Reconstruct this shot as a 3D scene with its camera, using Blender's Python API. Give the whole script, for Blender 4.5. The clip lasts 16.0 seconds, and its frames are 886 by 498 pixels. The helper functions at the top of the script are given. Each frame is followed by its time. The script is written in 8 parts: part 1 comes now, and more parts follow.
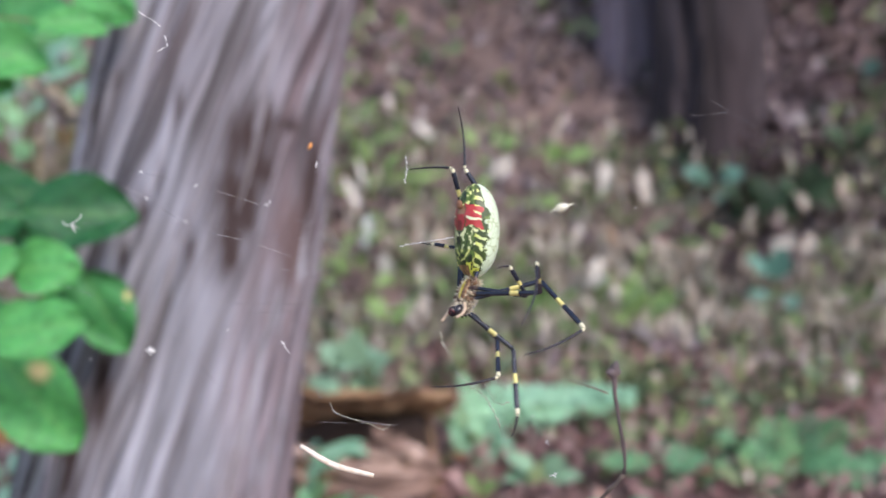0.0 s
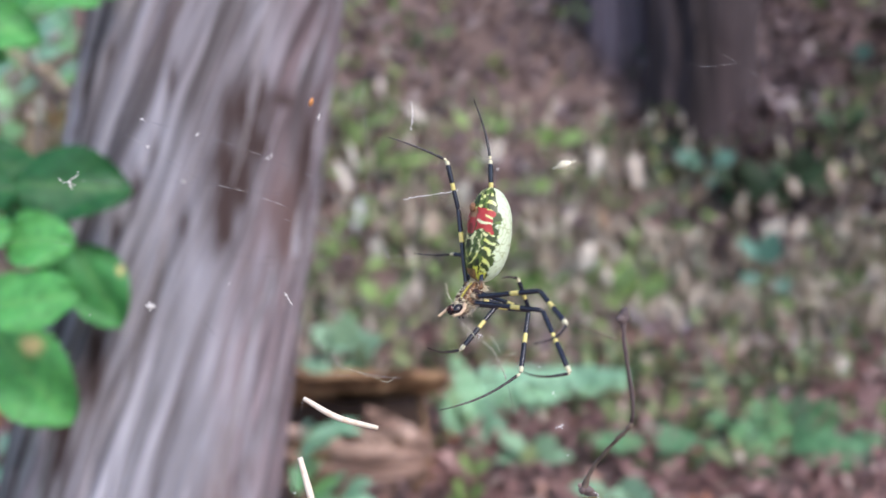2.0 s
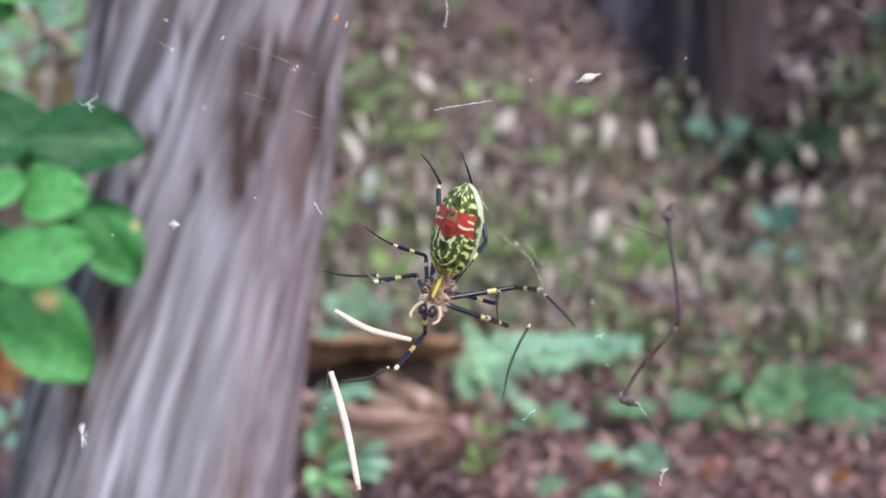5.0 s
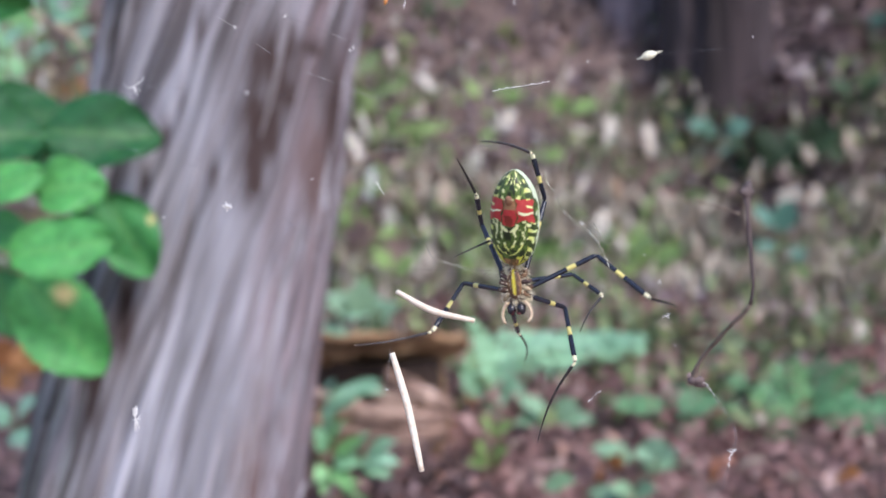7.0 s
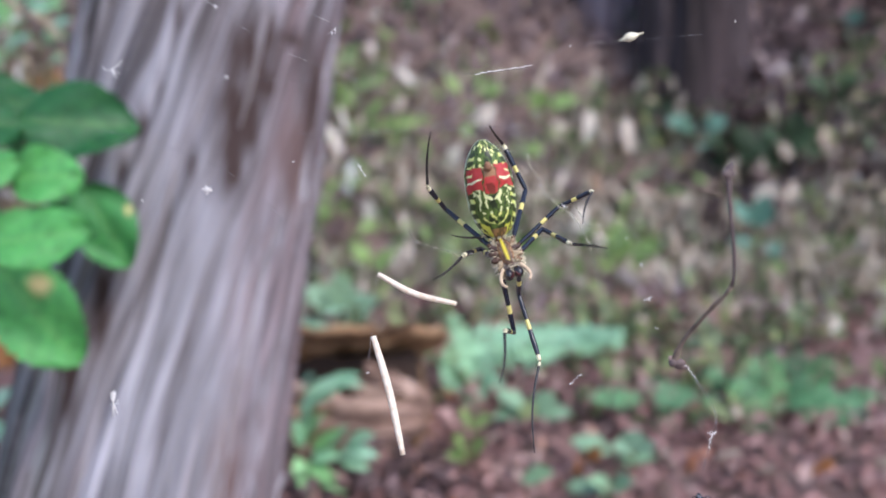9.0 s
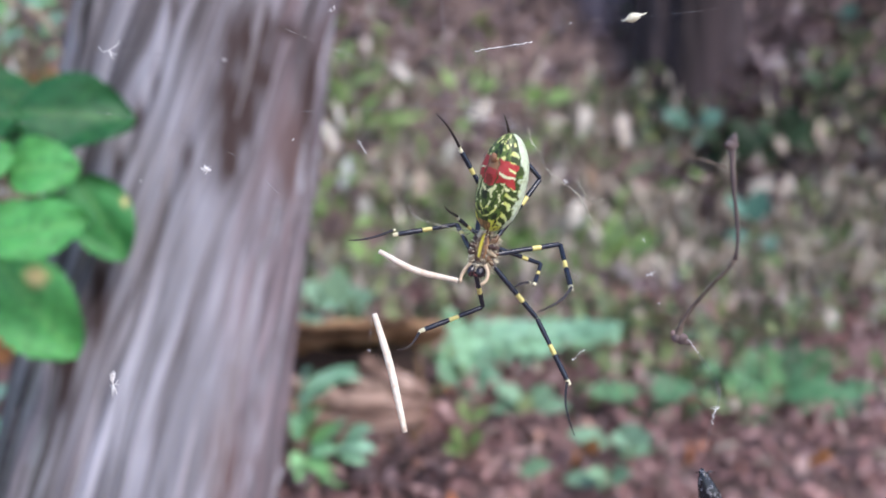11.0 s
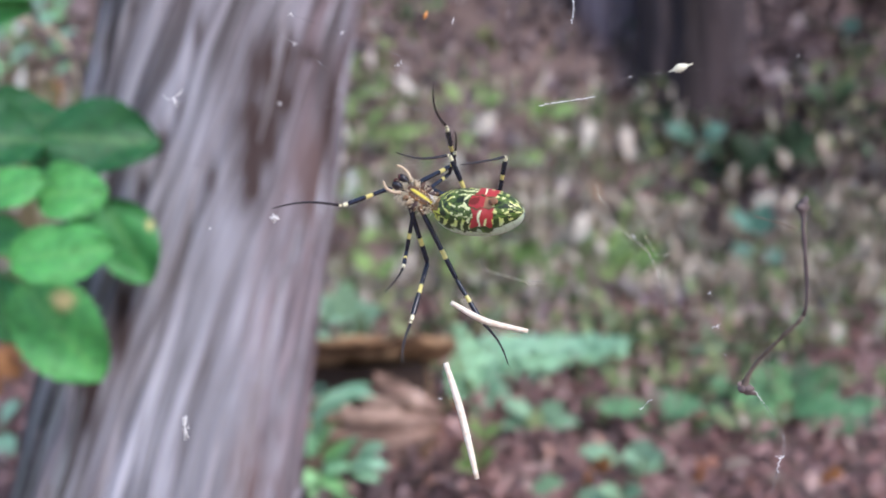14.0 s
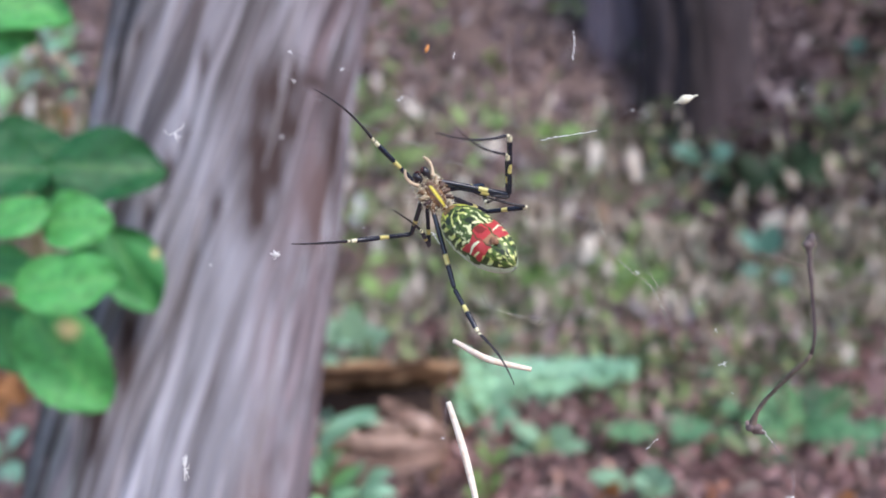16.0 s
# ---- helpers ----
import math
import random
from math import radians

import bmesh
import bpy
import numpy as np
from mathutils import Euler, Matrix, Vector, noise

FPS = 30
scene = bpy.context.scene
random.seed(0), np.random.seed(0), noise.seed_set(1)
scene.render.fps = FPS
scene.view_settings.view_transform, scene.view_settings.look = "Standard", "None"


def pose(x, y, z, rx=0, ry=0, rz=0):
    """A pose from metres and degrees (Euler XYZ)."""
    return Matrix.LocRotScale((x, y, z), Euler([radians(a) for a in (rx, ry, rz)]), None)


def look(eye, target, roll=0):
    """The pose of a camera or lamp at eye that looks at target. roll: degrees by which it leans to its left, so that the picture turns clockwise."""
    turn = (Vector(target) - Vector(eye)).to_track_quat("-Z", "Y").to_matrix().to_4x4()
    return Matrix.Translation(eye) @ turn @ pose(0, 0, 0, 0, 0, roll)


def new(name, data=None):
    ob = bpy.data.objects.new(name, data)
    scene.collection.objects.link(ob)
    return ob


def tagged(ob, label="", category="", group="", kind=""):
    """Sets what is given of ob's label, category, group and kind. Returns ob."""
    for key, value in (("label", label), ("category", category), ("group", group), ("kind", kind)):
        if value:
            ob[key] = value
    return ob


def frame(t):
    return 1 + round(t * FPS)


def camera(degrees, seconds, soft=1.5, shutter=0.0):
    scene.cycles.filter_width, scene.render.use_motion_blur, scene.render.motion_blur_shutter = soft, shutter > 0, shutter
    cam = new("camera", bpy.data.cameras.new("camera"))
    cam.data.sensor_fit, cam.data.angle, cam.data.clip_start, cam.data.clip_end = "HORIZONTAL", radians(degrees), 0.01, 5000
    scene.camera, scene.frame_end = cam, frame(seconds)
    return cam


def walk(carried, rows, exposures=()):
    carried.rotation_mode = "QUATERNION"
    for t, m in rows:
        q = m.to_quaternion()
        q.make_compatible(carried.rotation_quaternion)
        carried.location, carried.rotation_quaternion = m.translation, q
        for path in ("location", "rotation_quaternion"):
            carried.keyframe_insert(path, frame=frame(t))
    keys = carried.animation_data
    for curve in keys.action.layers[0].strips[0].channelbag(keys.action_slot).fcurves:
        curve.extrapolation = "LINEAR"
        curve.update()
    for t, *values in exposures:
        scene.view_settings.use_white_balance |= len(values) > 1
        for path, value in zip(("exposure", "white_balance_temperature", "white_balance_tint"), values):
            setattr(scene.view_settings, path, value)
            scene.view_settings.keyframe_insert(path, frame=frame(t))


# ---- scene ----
cam = camera(50.0, 16.0, soft=1.6, shutter=0.5)
cam.data.dof.use_dof = True
cam.data.dof.focus_distance = 0.195
cam.data.dof.aperture_fstop = 11.6
walk(cam, [
    (0, pose(0.02116, -0.00553, 0.47596, 82.191, 0.024, 0.301)),
    (0.5, pose(0.01631, -0.00547, 0.47628, 81.954, -0.223, 0.345)),
    (1, pose(0.01791, -0.00718, 0.47400, 81.664, -0.180, -0.398)),
    (1.5, pose(0.01471, -0.00652, 0.47137, 81.701, -0.046, -0.063)),
    (2, pose(0.01818, -0.00432, 0.46841, 81.396, -0.196, -0.242)),
    (2.5, pose(0.01973, -0.00459, 0.46878, 81.388, 0.158, 0.028)),
    (3, pose(0.02181, -0.00350, 0.46534, 80.888, 0.014, 0.271)),
    (3.5, pose(0.02064, -0.00314, 0.46196, 80.748, -0.007, 0.137)),
    (4, pose(0.01816, -0.00222, 0.45845, 80.368, 0.130, 0.241)),
    (6.5, pose(0.00383, 0.00029, 0.45114, 79.850, 0.057, 0.201)),
    (7, pose(0.00002, 0.00009, 0.44997, 80.000, 0.000, 0.000)),
    (7.5, pose(-0.00134, -0.00003, 0.44946, 79.929, 0.019, -0.421)),
    (8, pose(-0.00035, -0.00020, 0.44878, 79.686, -0.336, -1.031)),
    (8.5, pose(-0.00120, 0.00012, 0.44910, 79.978, -0.385, -0.994)),
    (9, pose(-0.00058, 0.00030, 0.44740, 79.742, -0.428, -1.222)),
    (11.5, pose(-0.00215, 0.00055, 0.44323, 79.574, -0.232, -1.531)),
    (12, pose(-0.00260, 0.00010, 0.44503, 79.905, -0.264, -1.572)),
    (12.5, pose(-0.00246, -0.00139, 0.44666, 79.959, -0.320, -1.356)),
    (13, pose(-0.00646, -0.00327, 0.45205, 80.186, -0.496, -1.575)),
    (13.5, pose(-0.01024, -0.00433, 0.45223, 79.964, -0.489, -1.703)),
    (14, pose(-0.01599, -0.00332, 0.45253, 80.146, -0.276, -1.588)),
    (14.5, pose(-0.01781, -0.00165, 0.45279, 80.472, -0.278, -1.464)),
    (15, pose(-0.01680, -0.00199, 0.45361, 80.679, -0.233, -1.431)),
    (15.5, pose(-0.01538, -0.00164, 0.45456, 81.097, -0.114, -1.185)),
    (16, pose(-0.01472, -0.00072, 0.45530, 81.428, 0.157, -1.186)),
], exposures=[(0, 0.77, 6720, 16), (6.5, 0.77, 6720, 16), (7.2, 0.79, 6490, 16), (16, 0.79, 6490, 16)])

# ---- light: shade under trees, a wide soft sky ----
world = bpy.data.worlds.new("world")
scene.world = world
world.use_nodes = True
wn = world.node_tree.nodes
sky = wn.new("ShaderNodeTexSky")
sky.sky_type, sky.sun_disc = "NISHITA", False
sky.sun_elevation, sky.sun_rotation = radians(50), radians(139)
wn["Background"].inputs["Strength"].default_value = 0.15
world.node_tree.links.new(sky.outputs[0], wn["Background"].inputs["Color"])
sun = new("sun", bpy.data.lights.new("sun", "SUN"))
sun.data.energy, sun.data.angle, sun.data.color = 1.5, radians(28), (1.0, 0.95, 0.88)
sun.matrix_world = look((1.3, -1.5, 2.4), (0, 0, 0))

# ---- frame of the place ----
PITCH, HEIGHT = radians(10), 0.45


def spot(u, v, d):
    """The place d metres ahead of the resting eye, by slopes to the right and down."""
    c, s = math.cos(PITCH), math.sin(PITCH)
    return Vector((u * d, d * (c - v * s), HEIGHT - d * (s + v * c)))


# ---- materials ----
def material(name, rough=0.6, spec=0.4):
    m = bpy.data.materials.new(name)
    m.use_nodes = True
    b = m.node_tree.nodes["Principled BSDF"]
    b.inputs["Roughness"].default_value = rough
    b.inputs["Specular IOR Level"].default_value = spec
    return m, m.node_tree, b


def node(tree, kind, **values):
    n = tree.nodes.new(kind)
    for key, value in values.items():
        n.inputs[key.replace("_", " ")].default_value = value
    return n


def ramp(tree, source, stops):
    r = tree.nodes.new("ShaderNodeValToRGB")
    while len(r.color_ramp.elements) < len(stops):
        r.color_ramp.elements.new(0.5)
    for e, (at, col) in zip(r.color_ramp.elements, stops):
        e.position, e.color = at, (*col, 1)
    tree.links.new(source, r.inputs[0])
    return r.outputs[0]


def mixed(tree, factor, a, b, mode="MIX"):
    m = tree.nodes.new("ShaderNodeMix")
    m.data_type, m.blend_type = "RGBA", mode
    for socket, value in ((m.inputs[0], factor), (m.inputs[6], a), (m.inputs[7], b)):
        if isinstance(value, bpy.types.NodeSocket):
            tree.links.new(value, socket)
        else:
            socket.default_value = value if isinstance(value, (int, float)) else (*value, 1)
    return m.outputs[2]


def relief(tree, bsdf, source, strength, distance):
    n = node(tree, "ShaderNodeBump", Strength=strength, Distance=distance)
    tree.links.new(source, n.inputs["Height"])
    tree.links.new(n.outputs[0], bsdf.inputs["Normal"])


def noise_at(tree, scale, detail=4, stretch=1.0, lean=0.0, along=""):
    """Noise in the object's space, or along the attribute named; stretch: how much longer along z; lean: degrees by which that way leans to +x."""
    mp = tree.nodes.new("ShaderNodeMapping")
    mp.vector_type = "TEXTURE"
    mp.inputs["Scale"].default_value = (1, 1, stretch)
    mp.inputs["Rotation"].default_value = (0, radians(lean), 0)
    if along:
        co = tree.nodes.new("ShaderNodeAttribute")
        co.attribute_name = along
        place = co.outputs["Vector"]
    else:
        place = tree.nodes.new("ShaderNodeTexCoord").outputs["Object"]
    tree.links.new(place, mp.inputs[0])
    n = node(tree, "ShaderNodeTexNoise", Scale=scale, Detail=detail)
    tree.links.new(mp.outputs[0], n.inputs["Vector"])
    return n.outputs[0]


def bark(name, stops, red, warm, stained=False, lean=0.0, grain=38):
    m, t, b = material(name, 0.85, 0.2)
    along = "fibre" if stained else ""
    long = noise_at(t, grain, 6, 14 if stained else 10, lean, along)
    fine = noise_at(t, grain * 3, 4, 20, lean, along)
    patch = noise_at(t, grain / 4, 4, 5, lean, along)
    col = ramp(t, long, stops)
    col = mixed(t, ramp(t, patch, [(0.48, (0, 0, 0)), (0.68, (warm, warm, warm))]), col, red)
    col = mixed(t, 0.62 if stained else 0.45, col, ramp(t, fine, [(0.3, (0.18, 0.18, 0.18)), (0.7, (0.88, 0.88, 0.88))]), "OVERLAY")
    if stained:
        line = noise_at(t, grain * 1.6, 2, 34, lean, along)
        col = mixed(t, ramp(t, line, [(0.39, (0.75, 0.75, 0.75)), (0.46, (0, 0, 0))]), col, (0.085, 0.075, 0.078))
        col = mixed(t, ramp(t, line, [(0.53, (0, 0, 0)), (0.66, (0.65, 0.65, 0.65))]), col, (0.45, 0.44, 0.495))
        a = t.nodes.new("ShaderNodeAttribute")
        a.attribute_name = "tint"
        part_of = t.nodes.new("ShaderNodeSeparateColor")
        t.links.new(a.outputs["Color"], part_of.inputs[0])
        # Smooth pale bark, brightened to put sky light on the trunk.
        pale_lit = mixed(t, 0.6, ramp(t, long, [(0.35, (0.24, 0.235, 0.265)), (0.65, (0.56, 0.56, 0.64))]), col)
        col = mixed(t, part_of.outputs[2], col, pale_lit)
        coat = t.nodes.new("ShaderNodeAttribute")
        coat.attribute_name = "coat"
        coats = t.nodes.new("ShaderNodeSeparateColor")
        t.links.new(coat.outputs["Color"], coats.inputs[0])
        algae = ramp(t, line, [(0.38, (0.045, 0.046, 0.040)), (0.50, (0.115, 0.122, 0.108)), (0.64, (0.30, 0.33, 0.315))])
        weak = t.nodes.new("ShaderNodeMath")
        weak.operation = "MULTIPLY"
        weak.inputs[1].default_value = 0.75
        t.links.new(coats.outputs[0], weak.inputs[0])
        col = mixed(t, weak.outputs[0], col, algae)
        inner = ramp(t, fine, [(0.34, (0.09, 0.063, 0.068)), (0.66, (0.30, 0.22, 0.238))])
        ruddy = t.nodes.new("ShaderNodeMath")
        ruddy.operation = "MULTIPLY"
        ruddy.inputs[1].default_value = 0.75
        t.links.new(coats.outputs[1], ruddy.inputs[0])
        col = mixed(t, ruddy.outputs[0], col, inner)
        col = mixed(t, part_of.outputs[0], col, (0.06, 0.04, 0.038))
        col = mixed(t, part_of.outputs[1], col, (0.16, 0.108, 0.105))
    t.links.new(col, b.inputs["Base Color"])
    relief(t, b, long, 0.6, 0.004)
    return m


def painted(name, rough=0.5, spec=0.4, grain=0.15, scale=400, sheer=0.0, bump=0.0005):
    """Colours that the mesh carries in its attribute 'tint', with grain over them."""
    m, t, b = material(name, rough, spec)
    a = t.nodes.new("ShaderNodeAttribute")
    a.attribute_name = "tint"
    n = noise_at(t, scale, 3)
    col = mixed(t, grain, a.outputs["Color"], ramp(t, n, [(0.3, (0.1, 0.1, 0.1)), (0.7, (0.9, 0.9, 0.9))]), "OVERLAY")
    t.links.new(col, b.inputs["Base Color"])
    if sheer:
        b.inputs["Subsurface Weight"].default_value = sheer
        b.inputs["Subsurface Radius"].default_value = (0.002, 0.003, 0.001)
        b.inputs["Subsurface Scale"].default_value = 0.5
    relief(t, b, n, 0.35, bump)
    return m


def assorted(name, stops, rough=0.7, islands=True, scale=60):
    """A colour of its own for each piece, with blotches."""
    m, t, b = material(name, rough, 0.3)
    if islands:
        pick = t.nodes.new("ShaderNodeNewGeometry").outputs["Random Per Island"]
    else:
        pick = t.nodes.new("ShaderNodeObjectInfo").outputs["Random"]
    col = ramp(t, pick, stops)
    n = noise_at(t, scale, 4)
    col = mixed(t, 0.5, col, ramp(t, n, [(0.3, (0.2, 0.2, 0.2)), (0.7, (0.8, 0.8, 0.8))]), "OVERLAY")
    t.links.new(col, b.inputs["Base Color"])
    relief(t, b, n, 0.4, 0.002)
    return m


M_BARK = bark("near_bark", [(0.34, (0.085, 0.08, 0.087)), (0.44, (0.175, 0.17, 0.185)), (0.54, (0.265, 0.26, 0.292)), (0.66, (0.45, 0.445, 0.50))], (0.19, 0.145, 0.15), 0.5, True, 0, 88)
M_STRIP = bark("peeling_bark", [(0.3, (0.12, 0.11, 0.11)), (0.5, (0.30, 0.285, 0.31)), (0.7, (0.46, 0.45, 0.50))], (0.22, 0.16, 0.16), 0.5, False, 6, 60)
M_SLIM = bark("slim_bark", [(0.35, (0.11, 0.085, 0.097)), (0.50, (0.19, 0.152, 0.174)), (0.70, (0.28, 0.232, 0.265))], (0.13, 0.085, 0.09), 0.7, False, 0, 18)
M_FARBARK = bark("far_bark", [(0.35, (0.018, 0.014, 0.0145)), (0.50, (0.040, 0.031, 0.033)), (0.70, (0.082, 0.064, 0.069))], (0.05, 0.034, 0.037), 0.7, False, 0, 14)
M_WOOD = bark("rotten_wood", [(0.35, (0.07, 0.042, 0.027)), (0.5, (0.26, 0.15, 0.085)), (0.7, (0.48, 0.31, 0.18))], (0.29, 0.18, 0.075), 0.8, False, 80, 30)
M_SPLIT = bark("split_wood", [(0.35, (0.09, 0.058, 0.046)), (0.5, (0.30, 0.195, 0.158)), (0.7, (0.52, 0.385, 0.325))], (0.30, 0.165, 0.10), 0.6, False, 80, 30)
M_LITTER = assorted("leaf_litter", [(0.0, (0.08, 0.053, 0.05)), (0.25, (0.165, 0.116, 0.12)), (0.5, (0.245, 0.181, 0.19)), (0.75, (0.33, 0.258, 0.268)), (0.93, (0.45, 0.385, 0.375)), (1.0, (0.16, 0.107, 0.108))])
# Darker browns: shade beside the far trunk put into the leaves' colour.
M_SHADE_LITTER = assorted("shade_toned_litter", [(0.0, (0.035, 0.024, 0.022)), (0.4, (0.085, 0.056, 0.055)), (0.75, (0.15, 0.098, 0.10)), (1.0, (0.25, 0.17, 0.17))])
# Near-black brown that puts the shade of the stump's hollow into the colour.
M_HOLLOW_SHADE = assorted("hollow_shade", [(0.0, (0.045, 0.027, 0.020)), (1.0, (0.075, 0.046, 0.035))], 0.8, islands=False, scale=90)
M_STRAW = assorted("straw_leaf", [(0.0, (0.22, 0.17, 0.13)), (0.5, (0.38, 0.32, 0.26)), (1.0, (0.62, 0.55, 0.46))])
M_PALE = assorted("pale_dead_leaf", [(0.0, (0.42, 0.33, 0.26)), (0.4, (0.60, 0.53, 0.46)), (0.8, (0.78, 0.74, 0.67)), (1.0, (0.36, 0.24, 0.17))], islands=False)
M_GREENS = assorted("undergrowth_leaf", [(0.0, (0.055, 0.080, 0.042)), (0.35, (0.13, 0.175, 0.075)), (0.7, (0.24, 0.285, 0.115)), (1.0, (0.17, 0.24, 0.155))], 0.5)
M_FRESH = assorted("fresh_shoot", [(0.0, (0.12, 0.215, 0.06)), (0.5, (0.205, 0.32, 0.105)), (1.0, (0.29, 0.40, 0.16))], 0.5)
M_MINT = assorted("broad_green_leaf", [(0.0, (0.24, 0.48, 0.31)), (0.5, (0.34, 0.60, 0.42)), (1.0, (0.28, 0.53, 0.31))], 0.45, islands=False)
M_SOFT = assorted("grey_green_leaf", [(0.0, (0.16, 0.29, 0.175)), (0.5, (0.24, 0.39, 0.26)), (1.0, (0.20, 0.34, 0.185))], 0.5, islands=False)
M_BRIGHT = assorted("bleached_leaf_sky_gap", [(0.0, (0.42, 0.40, 0.35)), (0.5, (0.56, 0.57, 0.53)), (1.0, (0.68, 0.71, 0.70))], islands=False)
M_FERN = assorted("soft_green_leaf", [(0.0, (0.10, 0.27, 0.125)), (0.5, (0.19, 0.40, 0.215)), (1.0, (0.15, 0.35, 0.145))], 0.55, islands=False)
M_DIM = assorted("dim_green_leaf", [(0.0, (0.07, 0.17, 0.13)), (1.0, (0.13, 0.27, 0.21))], 0.6, islands=False)
M_RUST = assorted("rusty_litter", [(0.0, (0.17, 0.090, 0.084)), (0.3, (0.26, 0.143, 0.133)), (0.6, (0.34, 0.200, 0.186)), (0.88, (0.42, 0.275, 0.255)), (0.97, (0.50, 0.38, 0.34)), (1.0, (0.45, 0.14, 0.05))])
M_SPRIG = assorted("fresh_green_leaf", [(0.0, (0.19, 0.44, 0.17)), (0.5, (0.29, 0.56, 0.27)), (1.0, (0.24, 0.50, 0.31))], 0.45, islands=False)
M_LEAF = painted("sapling_leaf", 0.52, 0.32, 0.3, 160, 0.25)
M_STEM, _t, _b = material("stem", 0.6)
_t.links.new(ramp(_t, noise_at(_t, 300), [(0.3, (0.16, 0.12, 0.06)), (0.7, (0.28, 0.24, 0.12))]), _b.inputs["Base Color"])
M_DRY, _t, _b = material("dry_stem", 0.7)
_t.links.new(ramp(_t, noise_at(_t, 80), [(0.3, (0.42, 0.32, 0.20)), (0.7, (0.68, 0.58, 0.42))]), _b.inputs["Base Color"])
M_NEEDLE, _t, _b = material("dry_needle", 0.4, 0.5)
_t.links.new(ramp(_t, noise_at(_t, 900), [(0.3, (0.80, 0.62, 0.46)), (0.7, (0.95, 0.86, 0.74))]), _b.inputs["Base Color"])
M_TWIG, _t, _b = material("dark_twig", 0.7)
_t.links.new(mixed(_t, ramp(_t, noise_at(_t, 60, 2), [(0.40, (0, 0, 0)), (0.60, (1, 1, 1))]), ramp(_t, noise_at(_t, 900), [(0.3, (0.055, 0.045, 0.05)), (0.7, (0.14, 0.11, 0.11))]), (0.17, 0.125, 0.12)), _b.inputs["Base Color"])
M_BROWN, _t, _b = material("brown_twig", 0.7)
_t.links.new(ramp(_t, noise_at(_t, 500), [(0.3, (0.13, 0.095, 0.075)), (0.7, (0.27, 0.205, 0.16))]), _b.inputs["Base Color"])
M_SCALE, _t, _b = material("bud_scale", 0.6)
_t.links.new(ramp(_t, noise_at(_t, 700), [(0.3, (0.34, 0.22, 0.20)), (0.7, (0.52, 0.40, 0.36))]), _b.inputs["Base Color"])
M_SILK, _t, _b = material("silk", 0.3, 0.8)
_t.links.new(ramp(_t, noise_at(_t, 2000), [(0.3, (0.75, 0.73, 0.72)), (0.7, (0.95, 0.94, 0.92))]), _b.inputs["Base Color"])
M_STRAND, _t, _b = material("silk_strand", 0.3, 0.6)
_t.links.new(ramp(_t, noise_at(_t, 300), [(0.3, (0.55, 0.52, 0.53)), (0.7, (0.85, 0.83, 0.83))]), _b.inputs["Base Color"])
_t.links.new(ramp(_t, noise_at(_t, 220), [(0.42, (0.02, 0.02, 0.02)), (0.70, (0.42, 0.42, 0.42))]), _b.inputs["Alpha"])
M_TANGLE, _t, _b = material("dusty_silk", 0.5, 0.4)
_t.links.new(ramp(_t, noise_at(_t, 700), [(0.3, (0.42, 0.40, 0.28)), (0.7, (0.78, 0.76, 0.62))]), _b.inputs["Base Color"])
_t.links.new(ramp(_t, noise_at(_t, 260), [(0.40, (0.25, 0.25, 0.25)), (0.62, (0.85, 0.85, 0.85))]), _b.inputs["Alpha"])
M_AMBER, _t, _b = material("amber_resin", 0.3, 0.6)
_t.links.new(ramp(_t, noise_at(_t, 900), [(0.3, (0.75, 0.24, 0.05)), (0.7, (0.90, 0.40, 0.12))]), _b.inputs["Base Color"])
M_SEED, _t, _b = material("seed_husk", 0.5)
_t.links.new(ramp(_t, noise_at(_t, 900), [(0.3, (0.72, 0.66, 0.46)), (0.7, (0.92, 0.90, 0.74))]), _b.inputs["Base Color"])
M_INSECT, _t, _b = material("insect_shell", 0.25, 0.6)
_t.links.new(ramp(_t, noise_at(_t, 1500), [(0.55, (0.012, 0.014, 0.02)), (0.72, (0.35, 0.35, 0.38))]), _b.inputs["Base Color"])
M_SOIL = assorted("forest_soil", [(0.0, (0.185, 0.13, 0.115)), (1.0, (0.185, 0.13, 0.115))], 0.9, scale=14)


# ---- mesh helpers ----
def mesh_of(name, verts, faces, mat, smooth=True, tint=None):
    me = bpy.data.meshes.new(name)
    me.from_pydata([tuple(v) for v in verts], [], faces)
    me.materials.append(mat)
    if smooth:
        me.polygons.foreach_set("use_smooth", [True] * len(me.polygons))
    if tint is not None:
        a = me.color_attributes.new("tint", "FLOAT_COLOR", "POINT")
        a.data.foreach_set("color", np.c_[np.asarray(tint, float), np.ones(len(tint))].ravel())
    me.update()
    return me


def part(name, me, parent, label="", m=None):
    ob = new(name, me)
    ob.parent = parent
    if m is not None:
        ob.matrix_basis = m
    return tagged(ob, label)


def thing(name, me, label, category, m=None, group="", kind=""):
    ob = new(name, me)
    if m is not None:
        ob.matrix_basis = m
    return tagged(ob, label, category, group, kind)


